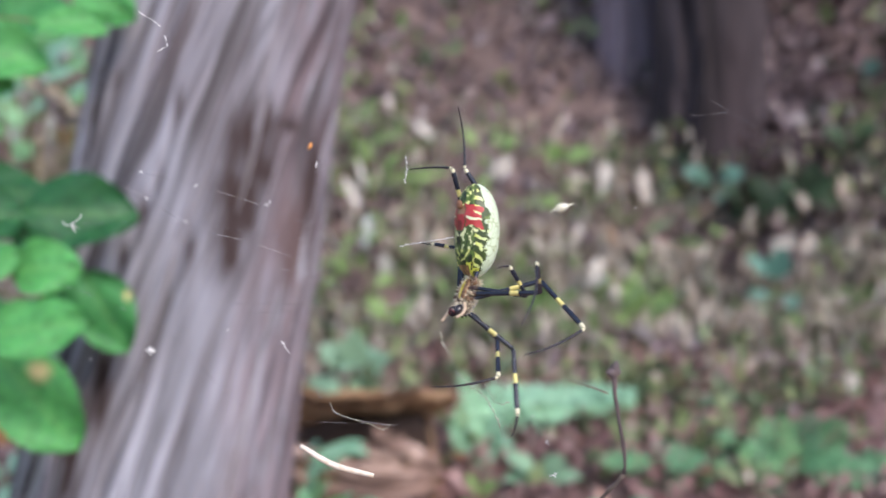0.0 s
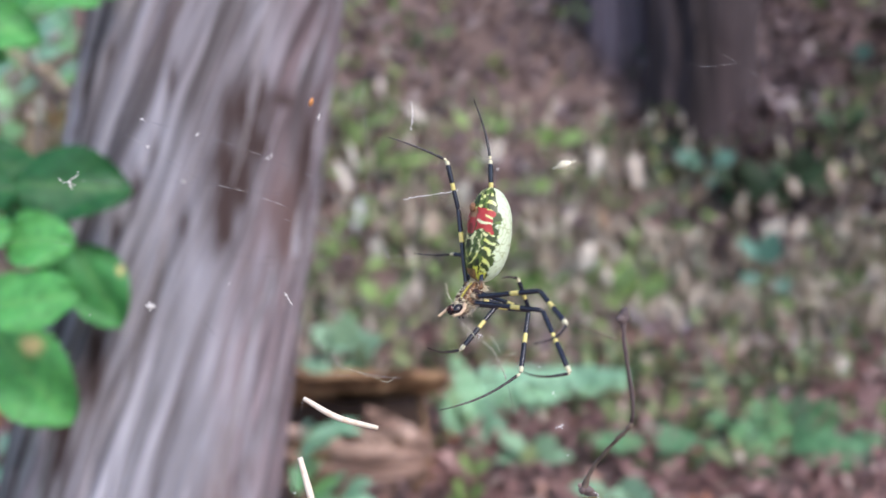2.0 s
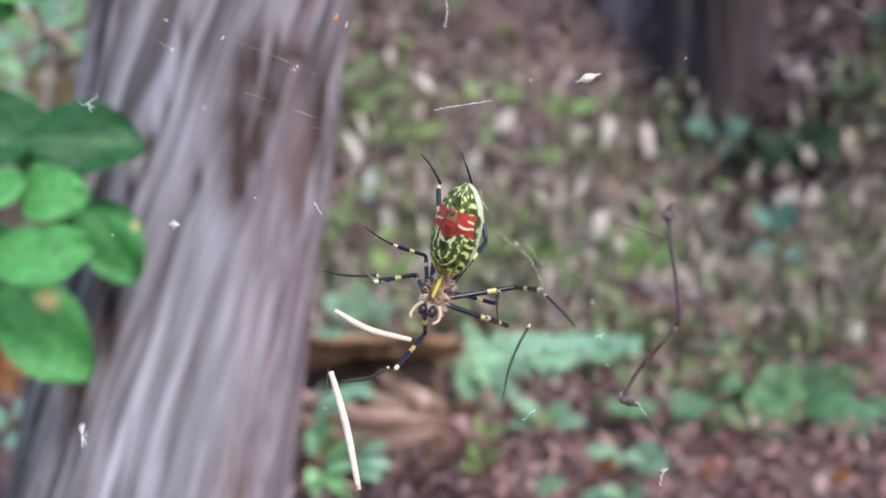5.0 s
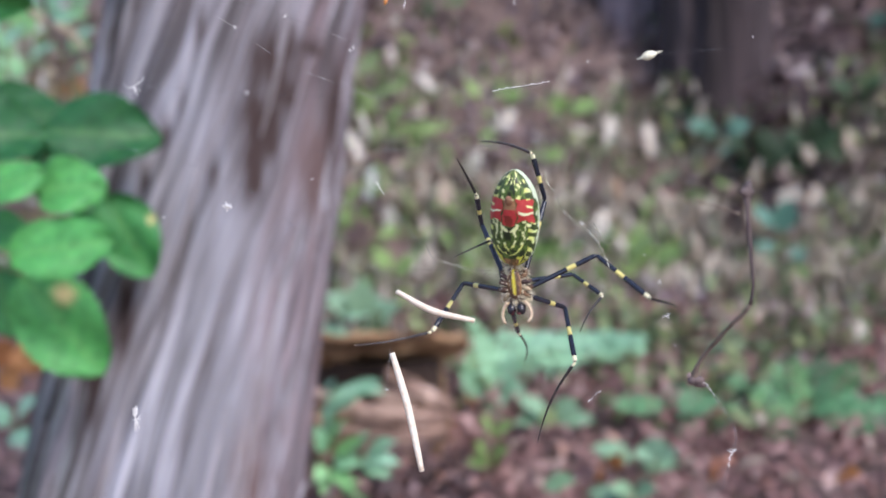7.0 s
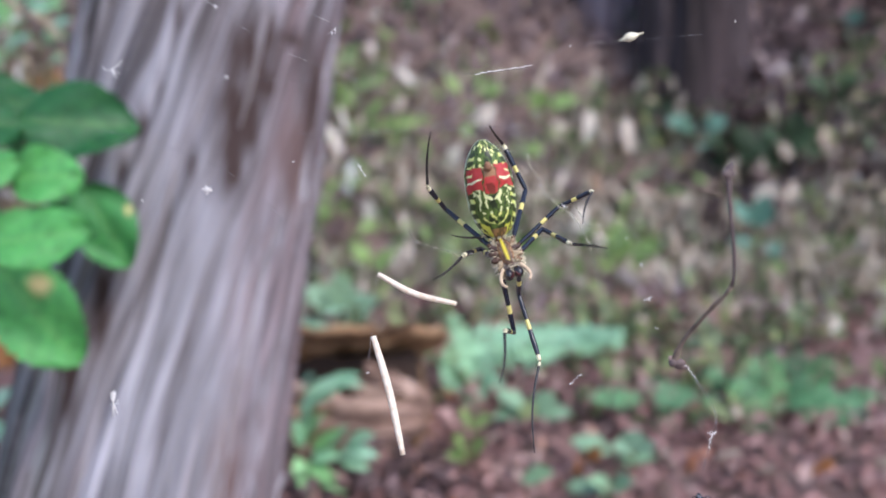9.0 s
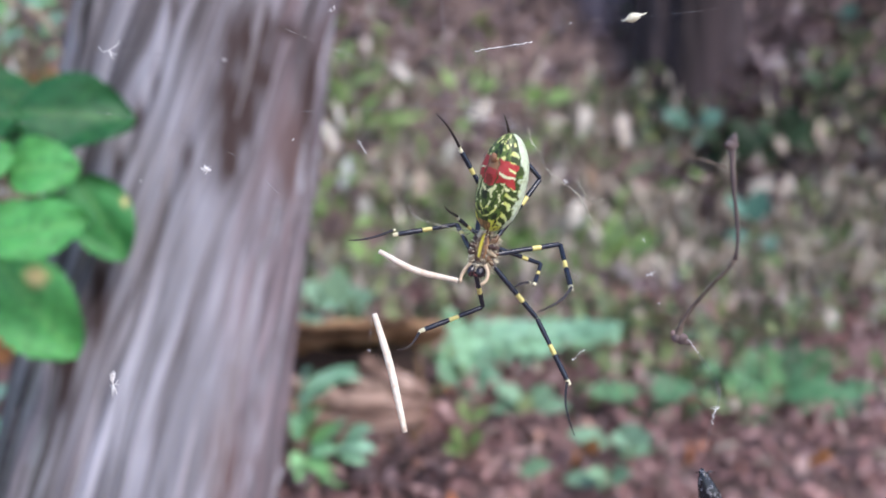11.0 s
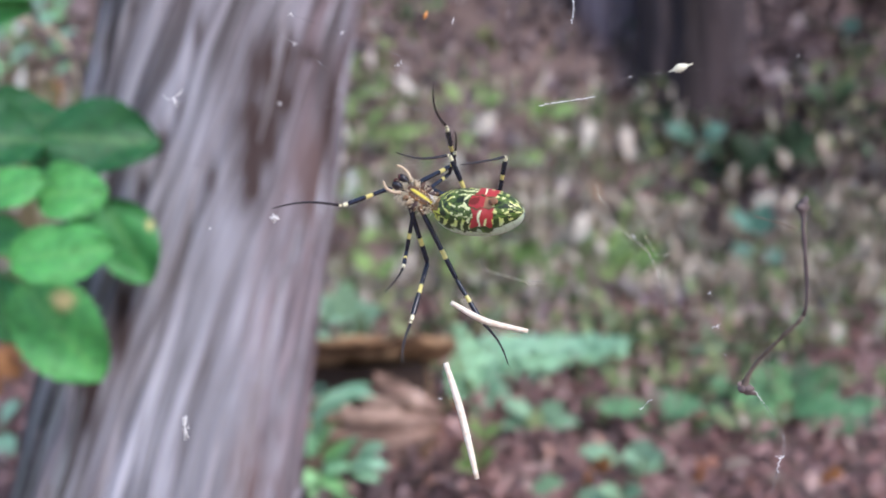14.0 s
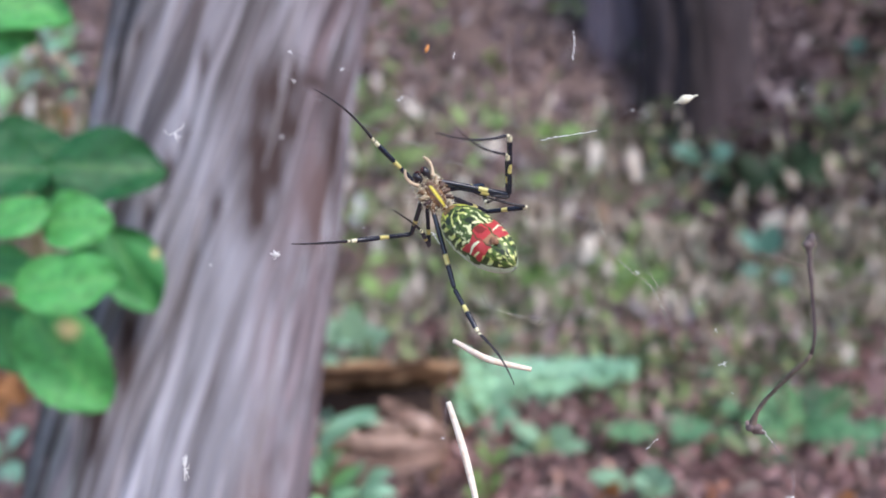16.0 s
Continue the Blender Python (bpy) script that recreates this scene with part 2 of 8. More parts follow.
def tube(points, radii, sides=8, caps=True):
    """Vertices and faces of a tapered tube through points."""
    pts = [Vector(p) for p in points]
    verts, faces = [], []
    up = None
    for i, p in enumerate(pts):
        d = (pts[min(i + 1, len(pts) - 1)] - pts[max(i - 1, 0)]).normalized()
        if up is None:
            up = d.orthogonal().normalized()
        up = (up - d * up.dot(d)).normalized()
        side = d.cross(up)
        r = radii[i] if hasattr(radii, "__len__") else radii
        for k in range(sides):
            a = 2 * math.pi * k / sides
            verts.append(p + (up * math.cos(a) + side * math.sin(a)) * r)
    for i in range(len(pts) - 1):
        for k in range(sides):
            a, b = i * sides + k, i * sides + (k + 1) % sides
            faces.append((a, b, b + sides, a + sides))
    if caps:
        faces.append(tuple(reversed(range(sides))))
        faces.append(tuple(range((len(pts) - 1) * sides, len(pts) * sides)))
    return verts, faces


def joined(pieces):
    verts, faces = [], []
    for v, f in pieces:
        n = len(verts)
        verts += list(v)
        faces += [tuple(i + n for i in face) for face in f]
    return verts, faces


def smooth_path(points, n=6):
    """Points along a soft curve through the given ones."""
    p = [Vector(q) for q in points]
    p = [2 * p[0] - p[1]] + p + [2 * p[-1] - p[-2]]
    out = []
    for i in range(1, len(p) - 2):
        for k in range(n):
            t = k / n
            a, b, c, d = p[i - 1 : i + 3]
            out.append(0.5 * (2 * b + (c - a) * t + (2 * a - 5 * b + 4 * c - d) * t * t + (3 * b - a - 3 * c + d) * t ** 3))
    return out + [p[-2]]


def leaf_grid(length, width, rows=6, cols=2, fold=0.25, curl=0.2, wave=0.0, point=0.8, teeth=0.0, seed=0, ragged=0.0):
    """A leaf along +y from its base at the origin, face up (+z)."""
    rng = random.Random(seed)
    verts, faces, where = [], [], []
    for i in range(rows + 1):
        s = i / rows
        half = width / 2 * max(0.02, math.sin(math.pi * s ** 0.85) ** point)
        for k in range(-cols, cols + 1):
            c = k / cols
            h = half * (1 + ragged * rng.uniform(-1, 1) + (teeth * (1 if i % 2 else -1) if abs(k) == cols else 0))
            z = abs(c) * half * fold - curl * length * (s - 0.3) ** 2 + wave * width * math.sin(7 * s + 3 * c + seed) * abs(c)
            verts.append((c * h, s * length, z + rng.uniform(-1, 1) * 0.01 * width))
            where.append((s, c))
    n = 2 * cols + 1
    for i in range(rows):
        for k in range(2 * cols):
            a = i * n + k
            faces.append((a, a + 1, a + n + 1, a + n))
    return verts, faces, where


def aim(base, tip, facing):
    """A pose at base with +y towards tip and +z as near to facing as can be."""
    y = (Vector(tip) - Vector(base)).normalized()
    z = Vector(facing)
    z = (z - y * z.dot(y)).normalized()
    m = Matrix((y.cross(z), y, z)).transposed().to_4x4()
    m.translation = base
    return m


TOWARD = Vector((0, -math.cos(PITCH), math.sin(PITCH)))


# ---- ground: forest floor that rises to a bank ----
def ground_z(x, y):
    rise = max(0.0, y - 1.95 - 0.12 * noise.noise((x * 0.9, 0.3, 0)))
    z = 0.75 * rise if rise < 4 else 3.0 + 0.75 * 2 * (1 - math.exp(-(rise - 4) / 2))
    return z + 0.012 + 0.03 * noise.noise((x * 2.1, y * 2.1, 0)) + 0.012 * noise.noise((x * 9, y * 9, 3))


def build_ground():
    xs = [-400, -60, -15, -6] + [-3 + 0.06 * i for i in range(101)] + [6, 15, 60, 400]
    ys = [-400, -60, -12, -3, -1] + [0.06 * i for i in range(0, 70)] + [5, 6, 8, 12, 30, 80, 400]
    verts = [(x, y, ground_z(x, y)) for y in ys for x in xs]
    n = len(xs)
    faces = [(j * n + i, j * n + i + 1, (j + 1) * n + i + 1, (j + 1) * n + i) for j in range(len(ys) - 1) for i in range(n - 1)]
    return thing("ground", mesh_of("ground", verts, faces, M_SOIL), "brown forest floor rising to a leaf-strewn bank", "ground", kind="structure")


ground = build_ground()


def on_ground(rng, x0, x1, y0, y1):
    stray = rng.random() < 0.3
    x = rng.uniform(x0, x1) + (rng.gauss(0, 0.16 * (x1 - x0)) if stray else 0)
    y = rng.uniform(y0, y1) + (rng.gauss(0, 0.07 * (y1 - y0)) if stray else 0)
    return Vector((x, y, ground_z(x, y)))


def scatter(rng, count, area, length, width, upright, lift=0.01, clump=None):
    """Joined leaves strewn over the ground."""
    pieces = []
    for k in range(count):
        p = on_ground(rng, *area)
        while clump is not None and noise.noise((p.x * 4, p.y * 4, clump)) < rng.uniform(-0.35, 0.25):
            p = on_ground(rng, *area)
        s = rng.uniform(0.6, 1.3)
        v, f, _ = leaf_grid(length * s, width * s * rng.uniform(0.7, 1.2), 3, 1, rng.uniform(-0.2, 0.5), rng.uniform(-0.5, 0.8), seed=k)
        m = Matrix.Translation(p + Vector((0, 0, lift * rng.random()))) @ Euler((rng.gauss(upright, 0.5), rng.gauss(0, 0.5), rng.uniform(0, 6.28))).to_matrix().to_4x4()
        pieces.append(([m @ Vector(q) for q in v], f))
    return joined(pieces)


def standing(rng, count, area, length, width, clump):
    """Joined narrow dead leaves that stand and lean among one another."""
    pieces = []
    for k in range(count):
        p = on_ground(rng, *area)
        while noise.noise((p.x * 4, p.y * 4, clump)) < rng.uniform(-0.3, 0.3):
            p = on_ground(rng, *area)
        s = rng.uniform(0.5, 1.25)
        v, f, _ = leaf_grid(length * s, width * rng.uniform(0.7, 1.4), 4, 1, rng.uniform(0, 0.6), rng.uniform(-0.5, 0.8), 0.1, 0.6, seed=k)
        m = aim(p, p + Vector((rng.gauss(0, 0.35), rng.gauss(-0.1, 0.4), 1)), (rng.gauss(0, 0.6), -1, 0.3))
        pieces.append(([m @ Vector(q) for q in v], f))
    return joined(pieces)


def build_litter():
    rng = random.Random(5)
    v, f = joined([scatter(rng, 12500, (-0.6, 0.95, 0.72, 1.85), 0.021, 0.010, 0.3, 0.03), scatter(rng, 3000, (-1.2, 1.7, 0.7, 1.85), 0.024, 0.012, 0.25, 0.025), scatter(rng, 1400, (-5, 5, -3, 5), 0.05, 0.024, 0.2, 0.02)])
    thing("leaf_litter", mesh_of("leaf_litter", v, f, M_RUST), "rusty brown dead leaves strewn on soil", "leaf litter", kind="stuff")
    v, f = joined([scatter(rng, 9500, (-1.9, 2.4, 1.7, 3.4), 0.050, 0.018, 0.5, 0.03), scatter(random.Random(41), 700, (0.78, 1.02, 2.40, 2.80), 0.050, 0.022, 0.5, 0.11)])
    thing("leaf_litter", mesh_of("leaf_litter", v, f, M_LITTER), "brown and tan dead leaves strewn on soil", "leaf litter", kind="stuff")
    # Leaves toned dark for shade right of the trunk; same tone before the stump.
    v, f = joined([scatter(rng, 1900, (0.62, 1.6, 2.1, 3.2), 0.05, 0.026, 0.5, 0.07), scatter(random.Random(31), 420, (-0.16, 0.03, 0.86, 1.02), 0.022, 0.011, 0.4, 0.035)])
    thing("leaf_litter", mesh_of("leaf_litter", v, f, M_SHADE_LITTER), "dark brown dead leaves, shade in their colour, piled beside trunk and stump", "leaf litter", kind="stuff")
    v, f = joined([standing(rng, 1500, (-1.4, 1.15, 1.82, 2.5), 0.085, 0.0145, 5), standing(rng, 420, (-0.6, 1.5, 1.5, 1.95), 0.06, 0.011, 2), standing(rng, 900, (0.22, 1.5, 1.82, 2.15), 0.10, 0.019, 9), scatter(rng, 60, (-0.9, 1.4, 0.8, 1.9), 0.035, 0.014, 0.3, 0.02), scatter(rng, 90, (-0.1, 0.6, 0.95, 1.6), 0.030, 0.012, 0.4, 0.03)])
    thing("dead_leaves", mesh_of("dead_leaves", v, f, M_STRAW), "pale straw-coloured dead leaves standing on the bank", "dead leaves", kind="stuff")
    v, f = joined([scatter(rng, 2600, (-2.0, 2.4, 1.8, 2.5), 0.052, 0.015, 0.9, 0.10, 1), scatter(rng, 600, (-2.0, 2.4, 2.5, 3.3), 0.062, 0.032, 0.9, 0.08, 1), scatter(rng, 350, (-1.0, 1.6, 1.12, 1.9), 0.034, 0.017, 0.5, 0.04), scatter(rng, 950, (-1.0, 1.7, 1.4, 1.98), 0.036, 0.016, 0.8, 0.06, 1), scatter(rng, 520, (-0.05, 0.62, 1.1, 1.6), 0.034, 0.017, 0.6, 0.04, 1)])
    thing("undergrowth", mesh_of("undergrowth", v, f, M_GREENS), "small green seedlings among dead leaves on the bank", "undergrowth", kind="stuff")


build_litter()


def build_fresh_growth():
    rng = random.Random(23)
    v, f = joined([scatter(rng, 180, (-0.1, 0.85, 1.8, 2.08), 0.05, 0.020, 0.9, 0.10, 7), scatter(rng, 130, (-0.7, 0.2, 2.2, 2.9), 0.05, 0.022, 0.8, 0.09, 7), scatter(rng, 150, (-0.3, 0.7, 1.88, 2.15), 0.05, 0.018, 0.9, 0.10, 3)])
    thing("undergrowth", mesh_of("undergrowth", v, f, M_FRESH), "fresh bright green shoots among dead leaves on the bank", "undergrowth", kind="stuff")


build_fresh_growth()


def build_pale_leaves():
    """Larger pale dead leaves, standing and leaning on the bank."""
    rng = random.Random(11)
    shapes = [mesh_of("dead_leaf", *leaf_grid(0.085, 0.019, 6, 1, 0.3, c, 0.12, seed=k, ragged=0.35)[:2], M_PALE) for k, c in enumerate((0.5, -0.4, 0.9, 0.2))]
    for k in range(132):
        p = on_ground(rng, -1.3, 1.0, 1.85, 2.5) if k < 120 else on_ground(rng, -0.6, 1.3, 1.1, 1.9)
        p.z += rng.uniform(0.0, 0.05)
        tip = p + Vector((rng.gauss(0, 0.7), rng.gauss(-0.2, 0.5), rng.choice((1, 0.6, -0.3)))) if k < 120 else p + Vector((rng.gauss(0, 1), rng.gauss(0, 1), 0.1))
        m = aim(p, tip, (rng.gauss(0, 0.4), -1, 0.5)) @ Matrix.Scale(rng.uniform(0.6, 1.2), 4)
        part("dead_leaf", shapes[k % 4], ground, m=m)


build_pale_leaves()


def bright_leaf(u, v, wide, tall, turn=0.0, white=False, mat=None):
    """A pale leaf that stands out on the bank."""
    d = min(0.435 / max(0.02, 0.1736 + 0.985 * v), 1.90 / (0.9124 + 0.985 * v)) - 0.12
    foot, tip = spot(u - turn * tall / 2, v + tall / 2, d), spot(u + turn * tall / 2, v - tall / 2, d - 0.02)
    me = mesh_of("dead_leaf", *leaf_grid((tip - foot).length, wide * d * 0.95, 7, 2, 0.35, 0.25, 0.12, 0.75, seed=int(u * 999), ragged=0.4)[:2], mat or (M_BRIGHT if white else M_PALE))
    part("dead_leaf", me, ground, "fox-red dead leaf" if mat else "bleached pale dead leaf, some at upper left standing for sky gaps", m=aim(foot, tip, (0.2, -1, 0.35)))


for row in (
    (0.1749, -0.1243, 0.0131, 0.0428, 0.2), (0.2177, -0.1166, 0.0143, 0.0428, -0.1),
    (0.0660, -0.1344, 0.0167, 0.0244, 0.8), (0.3635, -0.0541, 0.0220, 0.0244, 0.9), (0.3914, -0.0541, 0.0173, 0.0274, 0.3), (0.4081, 0.0291, 0.0143, 0.0321, 0.2), (0.4390, 0.0886, 0.0143, 0.0274, 0.1),
    (0.2760, 0.0291, 0.0137, 0.0274, -0.2), (0.1654, -0.0244, 0.0196, 0.0321, 0.3), (0.0036, -0.0571, 0.0173, 0.0369, -0.2), (0.2296, 0.0886, 0.0143, 0.0286, 0.3),
):
    bright_leaf(*row)
for row in (
    (0.3783, 0.0470, 0.0143, 0.0321, -0.3), (0.3308, 0.0708, 0.0137, 0.0280, 0.5), (0.1582, 0.0470, 0.0167, 0.0345, 0.7), (0.1196, 0.0619, 0.0167, 0.0321, 0.5), (0.2891, 0.0886, 0.0119, 0.0244, 0.3),
    (0.4259, -0.1136, 0.0131, 0.0321, 0.1), (-0.0143, 0.0083, 0.0131, 0.0321, 0.2), (0.3427, 0.0173, 0.0131, 0.0297, 0.1), (0.1939, 0.0619, 0.0119, 0.0274, -0.2), (0.1820, -0.0660, 0.0131, 0.0274, -0.2),
):
    bright_leaf(*row)


# Some white leaves at upper left stand in for gaps of bright sky.
for row in ((0.0333, -0.0898, 0.0226, 0.0244, 0), (-0.0559, -0.0291, 0.0173, 0.0327, 0), (-0.0761, -0.0690, 0.0173, 0.0357, 0.1), (-0.0500, -0.2326, 0.0167, 0.0274, 0.1), (-0.3986, -0.2576, 0.0220, 0.0184, 0.2), (-0.4485, -0.1791, 0.0161, 0.0357, 0.6), (-0.4247, -0.2267, 0.0119, 0.0357, 0.4), (-0.4146, -0.1770, 0.014, 0.040, 0.0), (-0.4560, -0.2550, 0.020, 0.026, 0.1), (-0.4420, -0.2080, 0.018, 0.024, 0.3), (-0.4047, -0.2636, 0.026, 0.034, 0.0)):
    bright_leaf(*row, white=True)


# ---- trees ----
def fibre_turn(a, h, seed, twist):
    """The angle by which the grain of a trunk has turned at a height."""
    ux, uy = math.cos(a), math.sin(a)
    rise = h + 1.3 * (math.hypot(h - 0.30, 0.16) + h - 0.30)
    return 0.12 * noise.noise((ux * 1.5 + seed, uy * 1.5, h * 2.2)) + 0.05 * noise.noise((ux * 5, uy * 5, h * 12)) - twist * rise


def bark_radius(a, h, base, ridges, depth, seed, twist, grooves):
    """The radius of a furrowed trunk at an angle and a height."""
    ux, uy = math.cos(a), math.sin(a)
    w = fibre_turn(a, h, seed, twist)
    ca, sa = math.cos(a + w), math.sin(a + w)
    n1 = 1 - abs(noise.noise((ca * ridges * 0.32, sa * ridges * 0.32, h * 1.1 + seed)))
    n2 = 1 - abs(noise.noise((ca * ridges, sa * ridges, h * 2.6 + 7 + seed)))
    n3 = noise.noise((ca * ridges * 2.8, sa * ridges * 2.8, h * 6 + 3))
    r = base + depth * ((n1 - 0.75) * 0.7 + (n2 - 0.75) * 1.6 + n3 * 0.6) + 0.05 * base * noise.noise((ux, uy, h * 3 + seed))
    for at, wide, deep in grooves:
        d = (a - at + 0.12 * noise.noise((h * 4, at, seed)) + math.pi) % (2 * math.pi) - math.pi
        r -= deep * math.exp(-(d / wide) ** 2)
    return r


def trunk_mesh(name, bottom, top, r0, r1, mat, ridges, depth, segs=220, rows=150, flare=0.0, seed=0, stains=(), twist=0.0, power=1.0, grooves=()):
    bottom, top = Vector(bottom), Vector(top)
    total = (top - bottom).length
    axis = (top - bottom).normalized()
    side = (Vector((1, 0, 0)) - axis * axis.x).normalized()
    other = axis.cross(side)
    verts, faces = [], []

    def surface(a, s, proud=0.0):
        base = r0 + (r1 - r0) * s ** 2 + flare * math.exp(-s * 9)
        r = bark_radius(a, s * total, base, ridges, depth, seed, twist, grooves) + proud
        return bottom.lerp(top, s) + (side * math.cos(a) + other * math.sin(a)) * r

    for j in range(rows + 1):
        s = (j / rows) ** power
        for i in range(segs):
            verts.append(surface(2 * math.pi * i / segs, s))
    cloud = np.array(verts)
    tint = np.zeros((len(verts), 3))
    for q, wide, tall, which in stains:
        q = cloud[((cloud - np.array(q)) ** 2).sum(1).argmin()]
        d = cloud - q
        e = ((d[:, 0] - 0.14 * d[:, 2]) ** 2 + d[:, 1] ** 2) / wide ** 2 + d[:, 2] ** 2 / tall ** 2
        for i in np.nonzero(e < 6)[0]:
            g = noise.noise((d[i, 0] * 120, d[i, 1] * 120, d[i, 2] * 30))
            tint[i, which] = max(tint[i, which], min(1.0, math.exp(-e[i]) * ((1.35 if wide > 0.009 else 0.8) + 0.9 * g)))
    for j in range(rows):
        for i in range(segs):
            a, b = j * segs + i, j * segs + (i + 1) % segs
            faces.append((a, b, b + segs, a + segs))
    faces.append(tuple(range(rows * segs, (rows + 1) * segs)))
    return mesh_of(name, verts, faces, mat, tint=tint), surface, total


def weathered(me, foot, axis, seed, twist):
    """The run of the fibres, and where the bark is overgrown by algae (red) or shows its red inner layer (green)."""
    side = (Vector((1, 0, 0)) - axis * axis.x).normalized()
    other = axis.cross(side)
    coat = np.zeros((len(me.vertices), 4))
    fibre = np.zeros((len(me.vertices), 3))
    for i, vert in enumerate(me.vertices):
        d = vert.co - foot
        h = d.dot(axis)
        a = math.atan2(d.dot(other), d.dot(side))
        w = fibre_turn(a, h, seed, twist)
        fibre[i] = 0.09 * math.cos(a + w), 0.09 * math.sin(a + w), h
        a += 0.16 * noise.noise((a * 2, h * 5, 1)) + 0.10 * noise.noise((a * 9, h * 7, 2))
        left = (-a if a < 0 else 2 * math.pi - a) - 1.80 + 0.6 * max(0.0, h - 0.34)
        streak = 0.5 + 0.9 * noise.noise((a * 26, h * 2.2, 5)) + 0.5 * noise.noise((a * 60, h * 4, 8))
        coat[i, 0] = max(0.12, min(1.0, (0.42 - h) * 7)) * max(0.0, min(1.0, left * 2.4)) * max(0.0, min(1.0, 0.55 + streak))
        right = -0.98 - a if a < 0 else -9
        coat[i, 1] = max(0.0, min(1.0, -right * 3.2)) * max(0.0, min(1.0, 0.35 + streak)) if -1.5 < a < 0.6 else 0.0
        coat[i, 3] = 1
    me.attributes.new("fibre", "FLOAT_VECTOR", "POINT").data.foreach_set("vector", fibre.ravel())
    me.color_attributes.new("coat", "FLOAT_COLOR", "POINT").data.foreach_set("color", coat.ravel())


def upright(tree, top):
    """The pose, in the tree's space, in which +z runs along its trunk."""
    return Vector((0, 0, 1)).rotation_difference(Vector(top) - tree.matrix_basis.translation).to_matrix().to_4x4()


def settle(me, tree, m):
    """Moves a mesh from the world's space into that of the pose m on its tree."""
    me.transform(m.inverted() @ tree.matrix_basis.inverted())
    return me


def bark_strips(tree, pose_on, surface, total, count, round_by, along, longs, wides, twist, mat, proud, seed):
    """Loose strips that lie on a trunk's bark, some peeling at the top."""
    rng = random.Random(seed)
    n = 12
    for k in range(count):
        a, s0, long = rng.uniform(*round_by), rng.uniform(*along), rng.uniform(*longs)
        wide = rng.uniform(*wides)
        v, f = [], []
        for i in range(n + 1):
            t = i / n
            ang = a + twist * long * t + 0.02 * math.sin(6 * t + k)
            half = wide * math.sin(math.pi * (0.06 + 0.88 * t)) / 0.1
            peel = proud * 3.3 * max(0.0, t - 0.8) * 5 * (k % 3 == 0)
            for q, out in ((-1, -proud), (-0.5, proud * 0.8), (0.5, proud), (1, -proud)):
                v.append(surface(ang + q * half, s0 + t * long / total, out + peel))
        for i in range(n):
            for q in range(3):
                c = i * 4 + q
                f.append((c, c + 1, c + 5, c + 4))
        part("bark_strip", settle(mesh_of("bark_strip", v, f, mat), tree, pose_on), tree, m=pose_on)


def build_near_tree():
    low, high = spot(-0.3130, 0.4039, 0.70), spot(-0.2020, -0.3337, 0.70)
    axis = (high - low).normalized()
    foot = low - axis * ((low.z + 0.05) / axis.z)
    crown = high + axis * 2.4
    # Kind 2 stains: pale bark zones with sky light painted in.
    stains = [(spot(-0.1779, -0.1969, 0.61), 0.019, 0.032, 0), (spot(-0.1930, -0.1350, 0.61), 0.013, 0.030, 0), (spot(-0.1500, -0.2180, 0.61), 0.010, 0.018, 0), (spot(-0.1600, -0.1642, 0.61), 0.015, 0.009, 0), (spot(-0.1844, -0.1344, 0.61), 0.012, 0.03, 0), (spot(-0.1243, -0.2159, 0.63), 0.014, 0.006, 0), (spot(-0.2046, -0.0839, 0.61), 0.012, 0.03, 0), (spot(-0.2433, -0.0660, 0.61), 0.006, 0.03, 0), (spot(-0.1333, -0.0809, 0.65), 0.014, 0.035, 1), (spot(-0.1095, -0.1434, 0.66), 0.012, 0.05, 0),
              (spot(-0.3141, -0.2445, 0.64), 0.006, 0.03, 0), (spot(-0.3308, -0.2029, 0.64), 0.006, 0.03, 0), (spot(-0.3444, -0.1672, 0.64), 0.006, 0.03, 0), (spot(-0.2957, -0.1101, 0.62), 0.008, 0.025, 0), (spot(-0.3070, -0.0601, 0.62), 0.008, 0.04, 0), (spot(-0.3177, -0.0006, 0.62), 0.008, 0.04, 0), (spot(-0.3266, 0.0708, 0.62), 0.01, 0.05, 0), (spot(-0.3415, 0.1541, 0.63), 0.012, 0.06, 0),
              (spot(-0.2582, -0.2267, 0.61), 0.004, 0.04, 0), (spot(-0.2760, -0.1493, 0.61), 0.004, 0.04, 0), (spot(-0.1868, 0.2493, 0.61), 0.010, 0.03, 1), (spot(-0.2136, 0.0470, 0.61), 0.03, 0.06, 2), (spot(-0.2106, 0.1303, 0.61), 0.04, 0.08, 2), (spot(-0.2284, 0.2255, 0.61), 0.04, 0.07, 2), (spot(-0.2165, -0.0244, 0.61), 0.02, 0.04, 2), (spot(-0.1452, 0.1065, 0.64), 0.02, 0.07, 2), (spot(-0.2701, -0.1434, 0.61), 0.012, 0.05, 2), (spot(-0.1422, -0.1315, 0.63), 0.010, 0.03, 2)]
    me, surface, total = trunk_mesh("trunk", foot, crown, 0.0865, 0.080, M_BARK, 13.0, 0.0044, 420, 340, 0.020, 2, stains, 0.8, 2.0)
    weathered(me, foot, axis, 2, 0.8)
    tree = thing("tree", None, "grey leaning tree trunk with fibrous peeling bark", "tree", Matrix.Translation(foot))
    along = upright(tree, crown)
    part("trunk", settle(me, tree, along), tree, m=along)
    bark_strips(tree, along, surface, total, 26, (-3.3, 0.2), (0.03, 0.24), (0.06, 0.22), (0.002, 0.0055), 0.8, M_STRIP, 0.0012, 3)
    return tree


build_near_tree()


